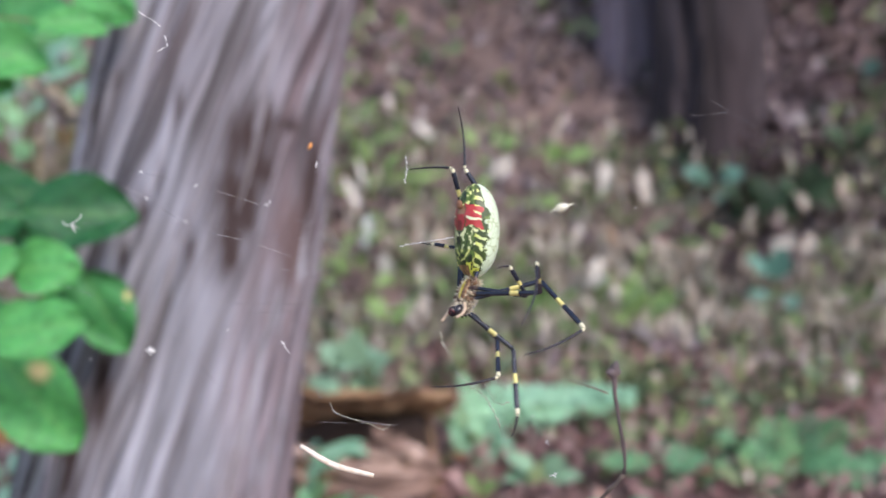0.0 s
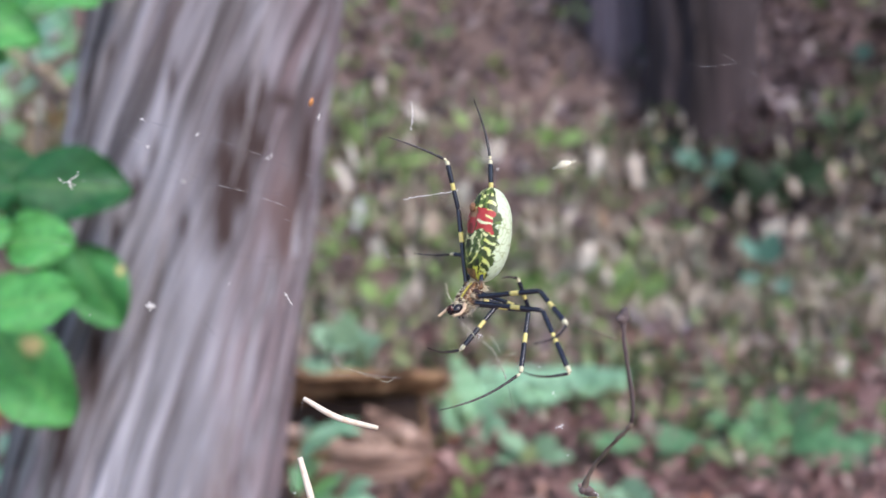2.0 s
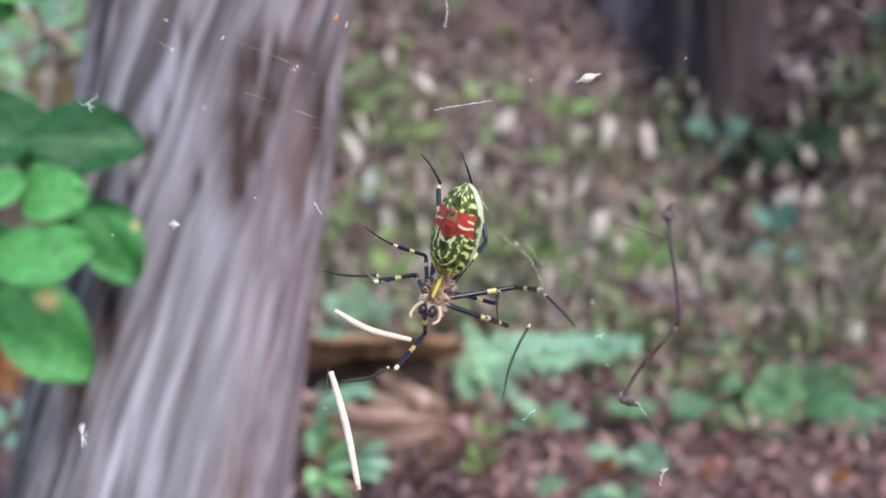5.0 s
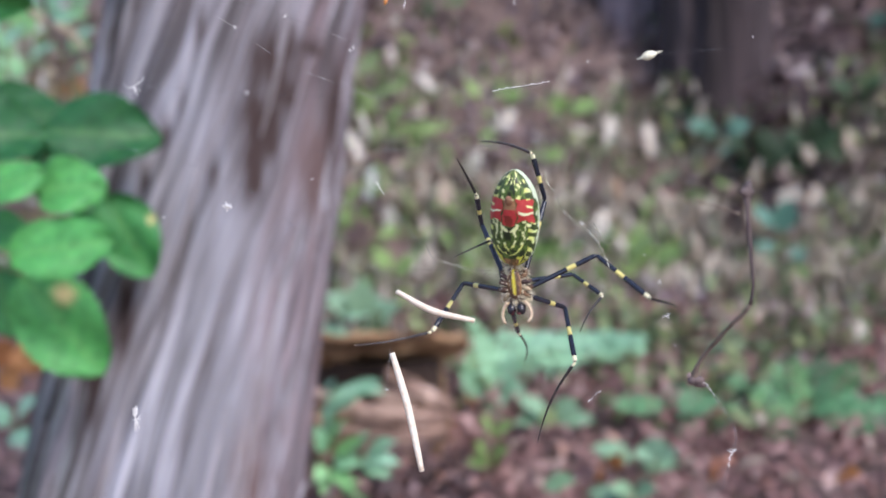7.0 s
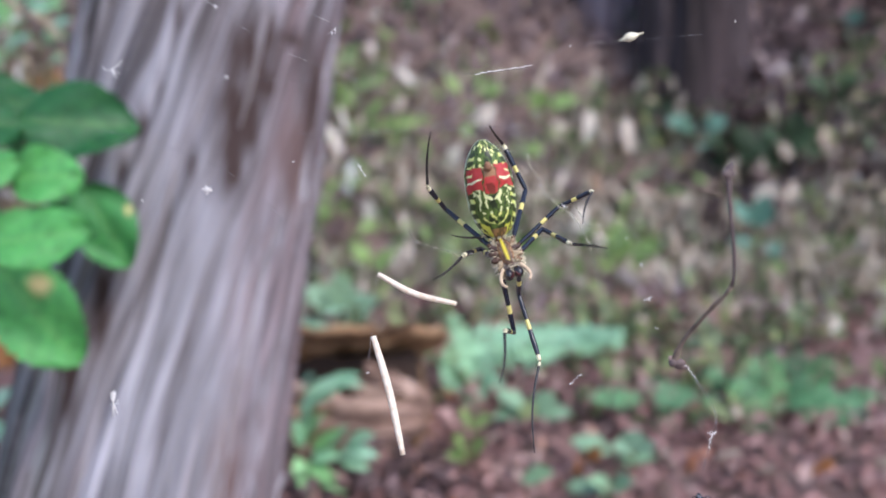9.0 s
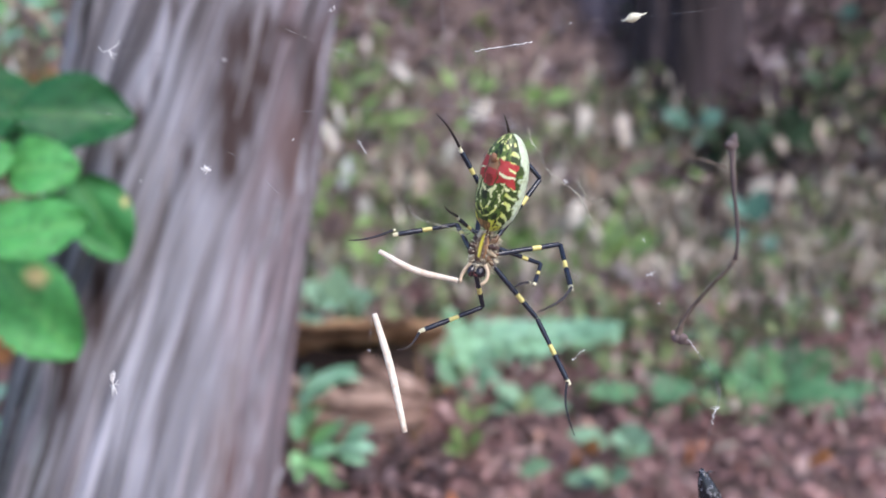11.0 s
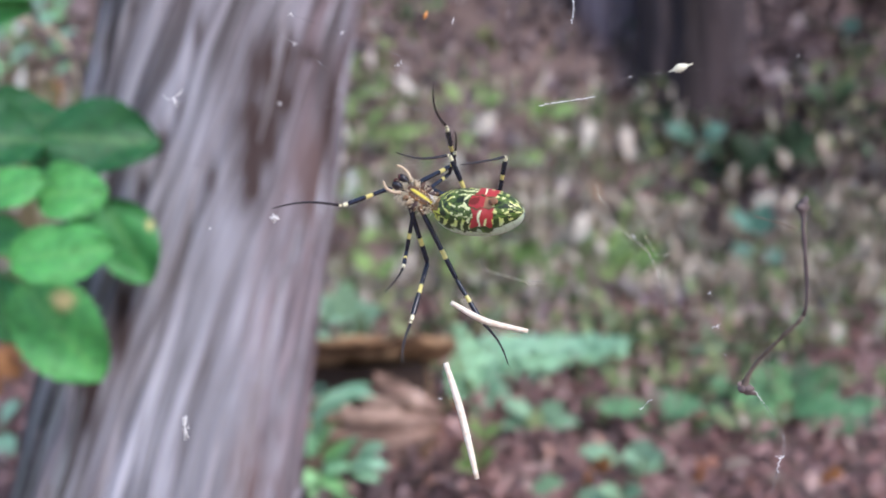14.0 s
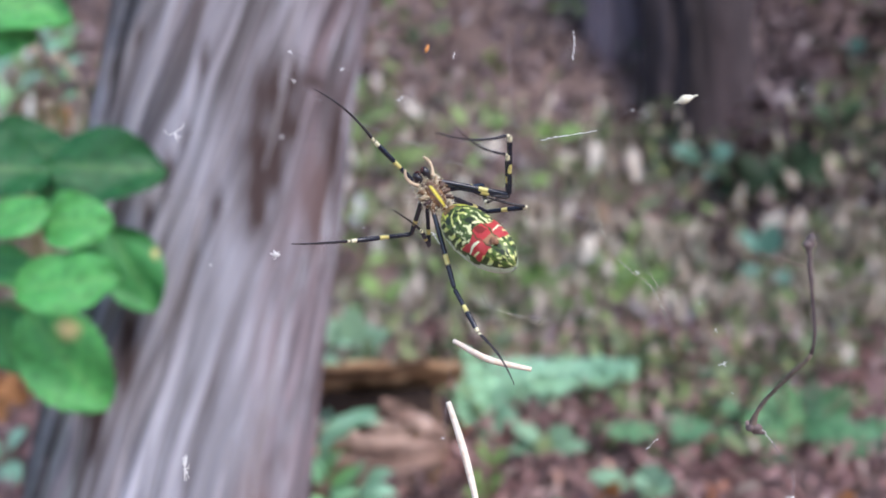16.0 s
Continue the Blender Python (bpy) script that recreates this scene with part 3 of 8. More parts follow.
def build_far_tree(foot_at, top_at, r, mat, label, seed):
    foot = Vector(foot_at)
    foot.z = ground_z(foot.x, foot.y) - 0.35
    me, surface, total = trunk_mesh("trunk", foot, top_at, r, r * 0.9, mat, 2.6, 0.010 * r / 0.14, 180, 60, r * 0.15, seed, grooves=((-2.35, 0.14, 0.3 * r), (-1.2, 0.3, 0.1 * r)))
    tree = thing("tree", None, label, "tree", Matrix.Translation(foot))
    along = upright(tree, top_at)
    part("trunk", settle(me, tree, along), tree, m=along)
    bark_strips(tree, along, surface, total, 34, (-3.2, 0.1), (0.03, 0.3), (0.15, 0.5), (0.006, 0.016), 0.0, mat, 0.04 * r, 8)


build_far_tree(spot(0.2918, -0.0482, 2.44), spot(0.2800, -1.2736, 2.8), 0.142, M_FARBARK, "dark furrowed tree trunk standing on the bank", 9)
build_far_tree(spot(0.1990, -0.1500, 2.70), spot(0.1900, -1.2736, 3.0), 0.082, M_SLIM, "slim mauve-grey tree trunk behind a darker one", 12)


# ---- rotten stump behind the near tree ----
def build_stump():
    """A hollow rotten stump: a mossy rim over a deep hollow, with split wood leaning on its front."""
    at = Vector((-0.082, 1.125, 0.0))
    at.z = ground_z(at.x, at.y) - 0.01
    root = thing("stump", None, "low hollow rotten stump of crumbling brown wood", "stump", Matrix.Translation(at))
    segs, rows = 96, 44
    v, f = [], []
    for j in range(rows + 1):
        t = j / rows
        for i in range(segs):
            a = 2 * math.pi * i / segs
            ca, sa = math.cos(a), math.sin(a)
            top = 0.139 - 0.034 * sa + 0.012 * noise.noise((ca * 2.2, sa * 2.2, 4)) + 0.008 * noise.noise((ca * 7, sa * 7, 1))
            z = t * top
            lip = top - z
            lower = 0.031 - 0.008 * ca + 0.007 * noise.noise((ca * 3, sa * 3, 9))
            r = 0.094 + 0.014 * math.exp(-z * 40) + 0.024 * math.exp(-((lip - 0.006) / 0.012) ** 2) * (sa < 0.2) + 0.006 * noise.noise((ca * 3, sa * 3, z * 12)) + 0.004 * noise.noise((ca * 11, sa * 11, z * 22))
            if sa < 0.35:
                dip = max(0.0, min(1.0, (lip - lower) / 0.012)) * max(0.0, min(1.0, (z - 0.058 - 0.016 * noise.noise((ca * 4, sa * 4, 2))) / 0.02))
                r -= 0.090 * dip * min(1.0, (0.35 - sa) * 3)
            v.append(Vector((ca * r * 0.96, sa * r * 0.9, z)))
    for j in range(rows):
        for i in range(segs):
            p, q = j * segs + i, j * segs + (i + 1) % segs
            f.append((p, q, q + segs, p + segs))
    base = rows * segs
    for ring, (scale, drop) in enumerate(((0.8, 0.012), (0.4, 0.035))):
        for i in range(segs):
            e = v[base + i]
            v.append(Vector((e.x * scale, e.y * scale, e.z - drop - 0.006 * noise.noise((e.x * 60, e.y * 60, ring)))))
        o = base + ring * segs
        for i in range(segs):
            k = (i + 1) % segs
            f.append((o + i, o + k, o + k + segs, o + i + segs))
    f.append(tuple(range(len(v) - segs, len(v))))
    part("shell", mesh_of("shell", v, f, M_WOOD), root, "ochre-brown crumbling shell")
    # Added filler; its dark colour stands in for shade inside the hollow.
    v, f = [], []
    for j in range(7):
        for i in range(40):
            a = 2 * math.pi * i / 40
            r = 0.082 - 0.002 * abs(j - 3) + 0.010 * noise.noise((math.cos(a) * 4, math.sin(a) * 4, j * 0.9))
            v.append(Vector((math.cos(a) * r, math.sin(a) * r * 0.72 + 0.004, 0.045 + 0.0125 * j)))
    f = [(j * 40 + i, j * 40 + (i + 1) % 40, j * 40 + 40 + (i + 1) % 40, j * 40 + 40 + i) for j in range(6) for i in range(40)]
    part("core", mesh_of("core", v, f, M_HOLLOW_SHADE), root, "black-brown filler with the hollow's shade in its colour")
    rng = random.Random(17)
    for x0, z0, x1, z1, wide, out in (
        (0.020, 0.124, 0.094, 0.074, 0.012, 0.104), (-0.016, 0.082, 0.094, 0.064, 0.013, 0.110), (-0.076, 0.094, 0.006, 0.078, 0.011, 0.100), (-0.066, 0.055, 0.088, 0.050, 0.013, 0.109), (-0.028, 0.034, 0.086, 0.042, 0.013, 0.105), (-0.073, 0.069, -0.004, 0.040, 0.009, 0.106),
        (-0.004, 0.106, 0.052, 0.088, 0.010, 0.098), (-0.047, 0.018, 0.066, 0.025, 0.013, 0.115), (-0.083, 0.034, 0.009, 0.015, 0.011, 0.117), (0.028, 0.022, 0.090, 0.015, 0.011, 0.105)):
        n = 9
        v, f = [], []
        for i in range(n + 1):
            t = i / n
            x, z = x0 + (x1 - x0) * t, z0 + (z1 - z0) * t
            y = -out * math.sqrt(max(0.12, 1 - (x / 0.125) ** 2))
            w = wide * (0.45 + 0.55 * math.sin(math.pi * (0.12 + 0.76 * t))) * (1 + 0.35 * noise.noise((x * 90, z * 90, 3)))
            for q, deep in ((-1, 0.002), (-0.45, -0.006), (0.5, -0.005), (1, 0.003), (0.2, 0.014), (-0.5, 0.012)):
                v.append(Vector((x + rng.gauss(0, 0.0012), y + deep + rng.gauss(0, 0.0012), z + q * w + rng.gauss(0, 0.0012))))
        for i in range(n):
            for q in range(6):
                c, d = i * 6 + q, i * 6 + (q + 1) % 6
                f.append((c, d, d + 6, c + 6))
        f += [tuple(reversed(range(6))), tuple(range(n * 6, n * 6 + 6))]
        part("splinter", mesh_of("splinter", v, f, M_SPLIT, smooth=False), root, "torn mauve-brown slab of split wood")


build_stump()


# ---- low plants ----
def frond(length, width, seed):
    """A fern frond along +y: a midrib with pairs of small tapering leaflets."""
    rng = random.Random(seed)
    droop = lambda s: -0.25 * length * s * s
    pieces = [tube([(0, length * s, droop(s)) for s in (0, 0.25, 0.5, 0.75, 1)], [0.0012, 0.001, 0.0008, 0.0006, 0.0003], 5)]
    pairs = 11
    for k in range(pairs):
        s = 0.08 + 0.9 * k / pairs
        size = width * 0.62 * math.sin(math.pi * (0.30 + 0.67 * s)) * rng.uniform(0.8, 1.15)
        for side in (-1, 1):
            v, f, _ = leaf_grid(size * rng.uniform(0.85, 1.1), length / pairs * 0.95, 4, 1, 0.2, 0.25, point=0.6, seed=k)
            m = Matrix.Translation((0, length * s, droop(s))) @ Euler((rng.gauss(-0.1, 0.12), rng.gauss(0, 0.2), -side * rng.gauss(1.15, 0.08))).to_matrix().to_4x4()
            pieces.append(([m @ Vector(q) for q in v], f))
    return joined(pieces)


def build_plant(name, leaves, mat, label, category, seed):
    """A plant whose leaves run from base to tip places; the stems meet at its foot."""
    rng = random.Random(seed)
    mid = sum((b for b, *_ in leaves), Vector()) / len(leaves)
    foot = Vector((mid.x, mid.y + 0.02, ground_z(mid.x, mid.y + 0.02) - 0.01))
    root = thing(name, None, label, category, Matrix.Translation(foot))
    for k, (b, tip, wide) in enumerate(leaves):
        size = (tip - b).length
        if name == "fern":
            v, f = frond(size, wide * 1.25, seed + k)
        else:
            v, f, _ = leaf_grid(size, wide, 8, 2, rng.uniform(0.1, 0.4), rng.uniform(0.0, 0.3), 0.04, seed=seed + k)
        facing = Vector((rng.gauss(0, 0.3), -0.55, 0.8))
        part("leaf", mesh_of("leaf", v, f, mat), root, m=Matrix.Translation(-foot) @ aim(b, tip, facing))
        bend = foot.lerp(b, 0.55) + Vector((rng.gauss(0, 0.01), 0, 0.015))
        v, f = tube(smooth_path([foot, bend, b], 4), 0.0014, 5)
        part("stem", mesh_of("stem", [p - foot for p in v], f, M_STEM), root)
    return root


def reach(v, lift):
    """The distance to the ground along a slope v down, less lift."""
    flat = 0.435 / max(0.02, 0.1736 + 0.985 * v)
    return min(flat, 1.90 / (0.9124 + 0.985 * v)) - lift


def plant(name, mat, label, d, seed, *rows):
    d = d or reach(max(row[1] for row in rows), 0.07)
    build_plant(name, [(spot(a, b, d), spot(c, e, d - 0.02), w * d) for a, b, c, e, w in rows], mat, label, "plant", seed)


plant("fern", M_MINT, "mint green fern fronds spreading over leaf litter", None, 40,
      (0.0349, 0.1246, 0.2182, 0.0742, 0.0340), (0.0318, 0.1067, 0.1571, 0.0803, 0.0280), (0.0408, 0.1306, 0.1422, 0.1078, 0.0280), (0.1093, 0.1078, 0.2170, 0.0778, 0.0220), (0.0675, 0.1007, 0.1870, 0.0767, 0.0200))
plant("seedling", M_MINT, "small pale green seedling beside a stump", None, 49,
      (-0.1095, 0.0708, -0.0619, 0.0529, 0.0297), (-0.0857, 0.0738, -0.1095, 0.0470, 0.0268), (-0.0797, 0.0767, -0.0559, 0.0827, 0.0238))
plant("sprig", M_MINT, "mint green leafy sprig at the tree's foot", 0.96, 58,
      (-0.1303, 0.1749, -0.0767, 0.1452, 0.0214), (-0.1243, 0.1630, -0.0857, 0.1422, 0.0202), (-0.1095, 0.1600, -0.0690, 0.1350, 0.0190), (-0.1214, 0.1672, -0.0946, 0.1636, 0.0167), (-0.1273, 0.1570, -0.1154, 0.1374, 0.0167), (-0.0976, 0.1481, -0.0619, 0.1481, 0.0143), (-0.0797, 0.2136, -0.0500, 0.2017, 0.0178), (-0.0857, 0.2195, -0.0470, 0.2225, 0.0190), (-0.0857, 0.2255, -0.0559, 0.2374, 0.0178), (-0.0976, 0.2136, -0.0797, 0.1927, 0.0178))
plant("fern", M_FERN, "green fern among dead leaves", None, 67,
      (0.2356, 0.1660, 0.1820, 0.1541, 0.0238), (0.2415, 0.1660, 0.2891, 0.1541, 0.0250), (0.2832, 0.1779, 0.3427, 0.1660, 0.0274), (0.2653, 0.1779, 0.2475, 0.1957, 0.0226))
plant("fern", M_FERN, "green fern among dead leaves", None, 76,
      (0.3724, 0.1660, 0.3308, 0.1481, 0.0262), (0.3783, 0.1630, 0.3783, 0.1184, 0.0238), (0.3843, 0.1660, 0.4378, 0.1541, 0.0262), (0.3902, 0.1779, 0.4616, 0.1808, 0.0274), (0.3664, 0.1779, 0.3427, 0.1957, 0.0238), (0.4259, 0.1779, 0.4854, 0.1660, 0.0262))
plant("seedling", M_SOFT, "low mint green seedling on brown litter", None, 85,
      (0.1999, 0.2195, 0.1582, 0.2076, 0.0262), (0.2058, 0.2195, 0.2356, 0.2017, 0.0262), (0.2058, 0.2255, 0.2475, 0.2255, 0.0238))
plant("seedling", M_SOFT, "low mint green seedling on brown litter", None, 94,
      (0.1047, 0.2493, 0.1404, 0.2433, 0.0238), (0.1523, 0.2552, 0.1939, 0.2612, 0.0238))
plant("fern", M_FRESH, "green fern on the bank behind a tree", None, 103,
      (-0.0857, -0.1196, -0.0500, -0.1344, 0.0202), (-0.0559, -0.1225, 0.0095, -0.1434, 0.0214), (-0.0381, -0.1136, 0.0036, -0.1136, 0.0190), (-0.0797, -0.1374, -0.0857, -0.1672, 0.0214), (-0.0738, -0.1612, -0.0381, -0.1850, 0.0202), (-0.0857, -0.1850, -0.0738, -0.2088, 0.0202))
plant("seedling", M_FRESH, "green seedling on the leafy bank", None, 112,
      (0.2118, 0.0173, 0.1999, -0.0184, 0.0297), (0.2237, 0.0173, 0.2534, -0.0006, 0.0274), (0.2058, 0.0291, 0.1820, 0.0173, 0.0238), (0.2177, 0.0232, 0.2415, 0.0410, 0.0238))
plant("seedling", M_DIM, "dim blue-green seedling below the dark trunk", None, 121,
      (0.2891, -0.1196, 0.2594, -0.1344, 0.0274), (0.2951, -0.1196, 0.3248, -0.1344, 0.0262), (0.2951, -0.1136, 0.3070, -0.0898, 0.0238))
plant("seedling", M_DIM, "dim blue-green seedling on the leafy bank", None, 130,
      (0.3486, -0.0244, 0.3248, -0.0422, 0.0262), (0.3546, -0.0184, 0.3664, -0.0541, 0.0262), (0.3486, -0.0065, 0.3248, 0.0113, 0.0238), (0.3605, -0.0006, 0.3902, 0.0173, 0.0238))
plant("seedling", M_FRESH, "green seedling on the leafy bank", None, 139,
      (0.1285, -0.1434, 0.1166, -0.1612, 0.0238), (0.1344, -0.1404, 0.1642, -0.1553, 0.0238), (0.1285, -0.1017, 0.1047, -0.0958, 0.0214))
plant("seedling", M_FRESH, "green seedling on the leafy bank", None, 148,
      (-0.0559, 0.0232, -0.0738, -0.0006, 0.0238), (-0.0500, 0.0291, -0.0262, 0.0054, 0.0238), (-0.0559, 0.0410, -0.0797, 0.0351, 0.0214))
# Near-black seedlings; shade in gaps by the trunk is put into their colour.
shade = assorted("shade_green_leaf", [(0.0, (0.015, 0.03, 0.015)), (1.0, (0.05, 0.09, 0.04))], 0.5, islands=False)
plant("seedling", shade, "dark green seedling with shade in its colour, foot of a dark trunk", None, 190,
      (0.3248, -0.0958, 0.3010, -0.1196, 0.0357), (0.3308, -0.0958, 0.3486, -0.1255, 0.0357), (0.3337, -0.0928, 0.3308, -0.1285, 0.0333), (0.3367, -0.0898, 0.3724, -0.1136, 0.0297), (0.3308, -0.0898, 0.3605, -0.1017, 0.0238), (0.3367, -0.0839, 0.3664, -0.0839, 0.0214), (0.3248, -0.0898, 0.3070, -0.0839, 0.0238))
plant("seedling", shade, "dark green seedling with shade in its colour, foot of a dark trunk", None, 196,
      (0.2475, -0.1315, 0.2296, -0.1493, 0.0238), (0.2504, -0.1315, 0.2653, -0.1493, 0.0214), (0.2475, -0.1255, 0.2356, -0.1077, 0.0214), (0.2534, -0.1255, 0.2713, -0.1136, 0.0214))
plant("seedling", shade, "dark green seedling with shade in its colour beside a dark trunk", None, 202,
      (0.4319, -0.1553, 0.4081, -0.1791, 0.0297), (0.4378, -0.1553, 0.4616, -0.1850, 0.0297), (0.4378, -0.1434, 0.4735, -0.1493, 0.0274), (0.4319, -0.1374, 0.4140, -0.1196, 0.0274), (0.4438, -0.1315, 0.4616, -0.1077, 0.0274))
plant("seedling", shade, "dark green seedling with shade in its colour beside a dark trunk", None, 215,
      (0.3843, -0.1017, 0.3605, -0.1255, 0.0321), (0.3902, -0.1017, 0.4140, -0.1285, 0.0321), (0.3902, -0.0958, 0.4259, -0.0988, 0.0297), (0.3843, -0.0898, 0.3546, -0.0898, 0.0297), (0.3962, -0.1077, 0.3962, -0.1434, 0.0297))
plant("seedling", shade, "dark green seedling with shade in its colour beside a dark trunk", None, 208,
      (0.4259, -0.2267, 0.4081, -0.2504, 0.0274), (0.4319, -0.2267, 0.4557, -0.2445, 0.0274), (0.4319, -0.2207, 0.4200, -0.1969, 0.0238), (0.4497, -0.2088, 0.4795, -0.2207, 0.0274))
plant("seedling", M_DIM, "dim green seedling on the upper bank", None, 157,
      (0.4140, -0.1910, 0.3902, -0.2029, 0.0238), (0.4200, -0.1910, 0.4438, -0.2088, 0.0238), (0.4497, -0.2267, 0.4616, -0.2504, 0.0238))
plant("seedling", M_MINT, "small green seedling behind a tree", None, 166,
      (-0.4485, 0.1779, -0.4307, 0.1541, 0.0262), (-0.4545, 0.1838, -0.4783, 0.1660, 0.0238), (-0.4485, 0.1898, -0.4366, 0.2136, 0.0238))
plant("shrub", M_SPRIG, "light green shrub behind a tree", 1.9, 175,
      (-0.4307, -0.2267, -0.4545, -0.2504, 0.0297), (-0.4069, -0.2326, -0.3772, -0.2504, 0.0297), (-0.4426, -0.1850, -0.4723, -0.2029, 0.0297), (-0.4010, -0.2029, -0.3712, -0.2148, 0.0274), (-0.4485, -0.2623, -0.4247, -0.2921, 0.0297), (-0.3831, -0.2623, -0.4010, -0.2980, 0.0297), (-0.4604, -0.2267, -0.4961, -0.2326, 0.0297), (-0.4188, -0.2861, -0.4545, -0.3159, 0.0297), (-0.4307, -0.1969, -0.4545, -0.1731, 0.0262))


plant("shrub", M_SPRIG, "light green shrub behind a tree", 1.6, 240,
      (-0.4426, -0.2385, -0.4664, -0.2623, 0.0274), (-0.4366, -0.2385, -0.4069, -0.2564, 0.0274), (-0.3950, -0.2148, -0.3682, -0.2326, 0.0262), (-0.4545, -0.2088, -0.4783, -0.2267, 0.0274), (-0.4307, -0.2088, -0.4128, -0.2326, 0.0238), (-0.3891, -0.1850, -0.3653, -0.1969, 0.0262), (-0.4604, -0.1731, -0.4842, -0.1850, 0.0262), (-0.4307, -0.1672, -0.4485, -0.1493, 0.0262), (-0.3891, -0.2445, -0.3712, -0.2683, 0.0262), (-0.4128, -0.2564, -0.4247, -0.2861, 0.0262), (-0.4426, -0.1910, -0.4188, -0.1969, 0.0238))
plant("shrub", M_MINT, "pale green shrub behind a tree", 1.5, 410,
      (-0.4500, -0.2480, -0.4250, -0.2700, 0.0330), (-0.4200, -0.2300, -0.3900, -0.2480, 0.0330), (-0.4650, -0.2150, -0.4380, -0.2330, 0.0330), (-0.4350, -0.2000, -0.4080, -0.2130, 0.0290), (-0.4150, -0.2550, -0.3930, -0.2820, 0.0290), (-0.4700, -0.2600, -0.4900, -0.2850, 0.0330), (-0.3900, -0.2130, -0.3700, -0.2350, 0.0240))
plant("seedling", M_SOFT, "spreading mint green seedling on brown litter", None, 430,
      (0.1118, 0.1743, 0.0791, 0.1564, 0.0238), (0.1148, 0.1743, 0.1415, 0.1594, 0.0250), (0.1178, 0.1790, 0.1594, 0.1772, 0.0238), (0.1088, 0.1802, 0.0761, 0.1832, 0.0214))
plant("seedling", M_FRESH, "yellow-green seedling beside a stump", None, 440,
      (0.0464, 0.2218, 0.0345, 0.2040, 0.0214), (0.0494, 0.2218, 0.0672, 0.2099, 0.0214), (0.0464, 0.2248, 0.0285, 0.2248, 0.0190), (0.0523, 0.1921, 0.0404, 0.1772, 0.0202), (0.0535, 0.1933, 0.0732, 0.1832, 0.0202))
plant("seedling", M_SOFT, "low mint green seedling on brown litter", None, 450,
      (0.2025, 0.2581, 0.1785, 0.2497, 0.0220), (0.2025, 0.2581, 0.2235, 0.2510, 0.0220), (0.2043, 0.2605, 0.1888, 0.2676, 0.0190), (0.2234, 0.2210, 0.2023, 0.2150, 0.0220), (0.2246, 0.2211, 0.2474, 0.2151, 0.0220))
plant("fern", M_MINT, "short mint green fern beside a stump", None, 300,
      (0.0494, 0.1564, 0.0297, 0.1100, 0.0345), (0.0464, 0.1505, 0.0720, 0.1207, 0.0333), (0.0642, 0.1564, 0.0404, 0.0732, 0.0274), (0.0434, 0.1505, 0.0256, 0.1297, 0.0238), (0.0583, 0.1505, 0.0910, 0.1594, 0.0262), (0.0523, 0.1564, 0.0642, 0.1772, 0.0238))
plant("fern", M_FERN, "low green fern spreading over brown litter", None, 320,
      (0.2724, 0.1564, 0.2367, 0.1505, 0.0262), (0.2783, 0.1564, 0.3140, 0.1475, 0.0274), (0.2843, 0.1624, 0.3200, 0.1683, 0.0262), (0.2664, 0.1594, 0.2427, 0.1683, 0.0238), (0.3319, 0.1564, 0.3081, 0.1326, 0.0238))
plant("fern", M_FERN, "low green fern spreading over brown litter", None, 340,
      (0.3735, 0.1564, 0.3378, 0.1374, 0.0297), (0.3854, 0.1564, 0.3973, 0.1148, 0.0274), (0.3913, 0.1624, 0.4389, 0.1505, 0.0297), (0.4032, 0.1713, 0.4687, 0.1772, 0.0333), (0.3735, 0.1683, 0.3319, 0.1772, 0.0262), (0.4330, 0.1743, 0.4865, 0.1564, 0.0297), (0.4151, 0.1505, 0.4330, 0.1207, 0.0262), (0.3616, 0.1505, 0.3568, 0.1207, 0.0238))
plant("seedling", M_SOFT, "pale green seedling behind a stump", None, 360,
      (-0.0976, 0.0708, -0.1214, 0.0470, 0.0333), (-0.0857, 0.0708, -0.0857, 0.0291, 0.0309), (-0.0797, 0.0767, -0.0440, 0.0589, 0.0297), (-0.0916, 0.0886, -0.0559, 0.0946, 0.0262), (-0.0976, 0.0946, -0.1333, 0.0827, 0.0262))
plant("sprig", M_SPRIG, "bright green leafy sprig at the tree's foot", 0.95, 380,
      (-0.1214, 0.2076, -0.1035, 0.1779, 0.0178), (-0.1243, 0.2136, -0.1333, 0.1868, 0.0167), (-0.1154, 0.2165, -0.0827, 0.1987, 0.0178), (-0.1154, 0.2225, -0.0857, 0.2255, 0.0190), (-0.1243, 0.2284, -0.1333, 0.2433, 0.0167), (-0.1184, 0.2314, -0.0946, 0.2493, 0.0190), (-0.1273, 0.2433, -0.1095, 0.2671, 0.0190), (-0.1095, 0.2433, -0.0797, 0.2612, 0.0178), (-0.1273, 0.1957, -0.1154, 0.1719, 0.0155))
orange = assorted("fox_red_leaf", [(0.0, (0.36, 0.15, 0.06)), (1.0, (0.50, 0.24, 0.10))], islands=False)
for row in ((-0.4616, 0.1095, 0.0274, 0.0297, 0.3), (-0.4396, 0.1184, 0.0297, 0.0333, -0.5), (-0.4545, 0.1350, 0.0297, 0.0238, 0.8), (-0.4307, 0.1005, 0.0214, 0.0238, 0.1), (0.1808, 0.2225, 0.0202, 0.0155, 0.9), (0.1642, 0.2403, 0.0155, 0.0131, 0.4), (0.4259, 0.2344, 0.0238, 0.0155, 0.7), (0.2844, 0.2385, 0.0143, 0.0131, 0.3)):
    bright_leaf(*row, mat=orange)
bright_leaf(-0.3850, -0.1660, 0.034, 0.026, 0.3, mat=orange)


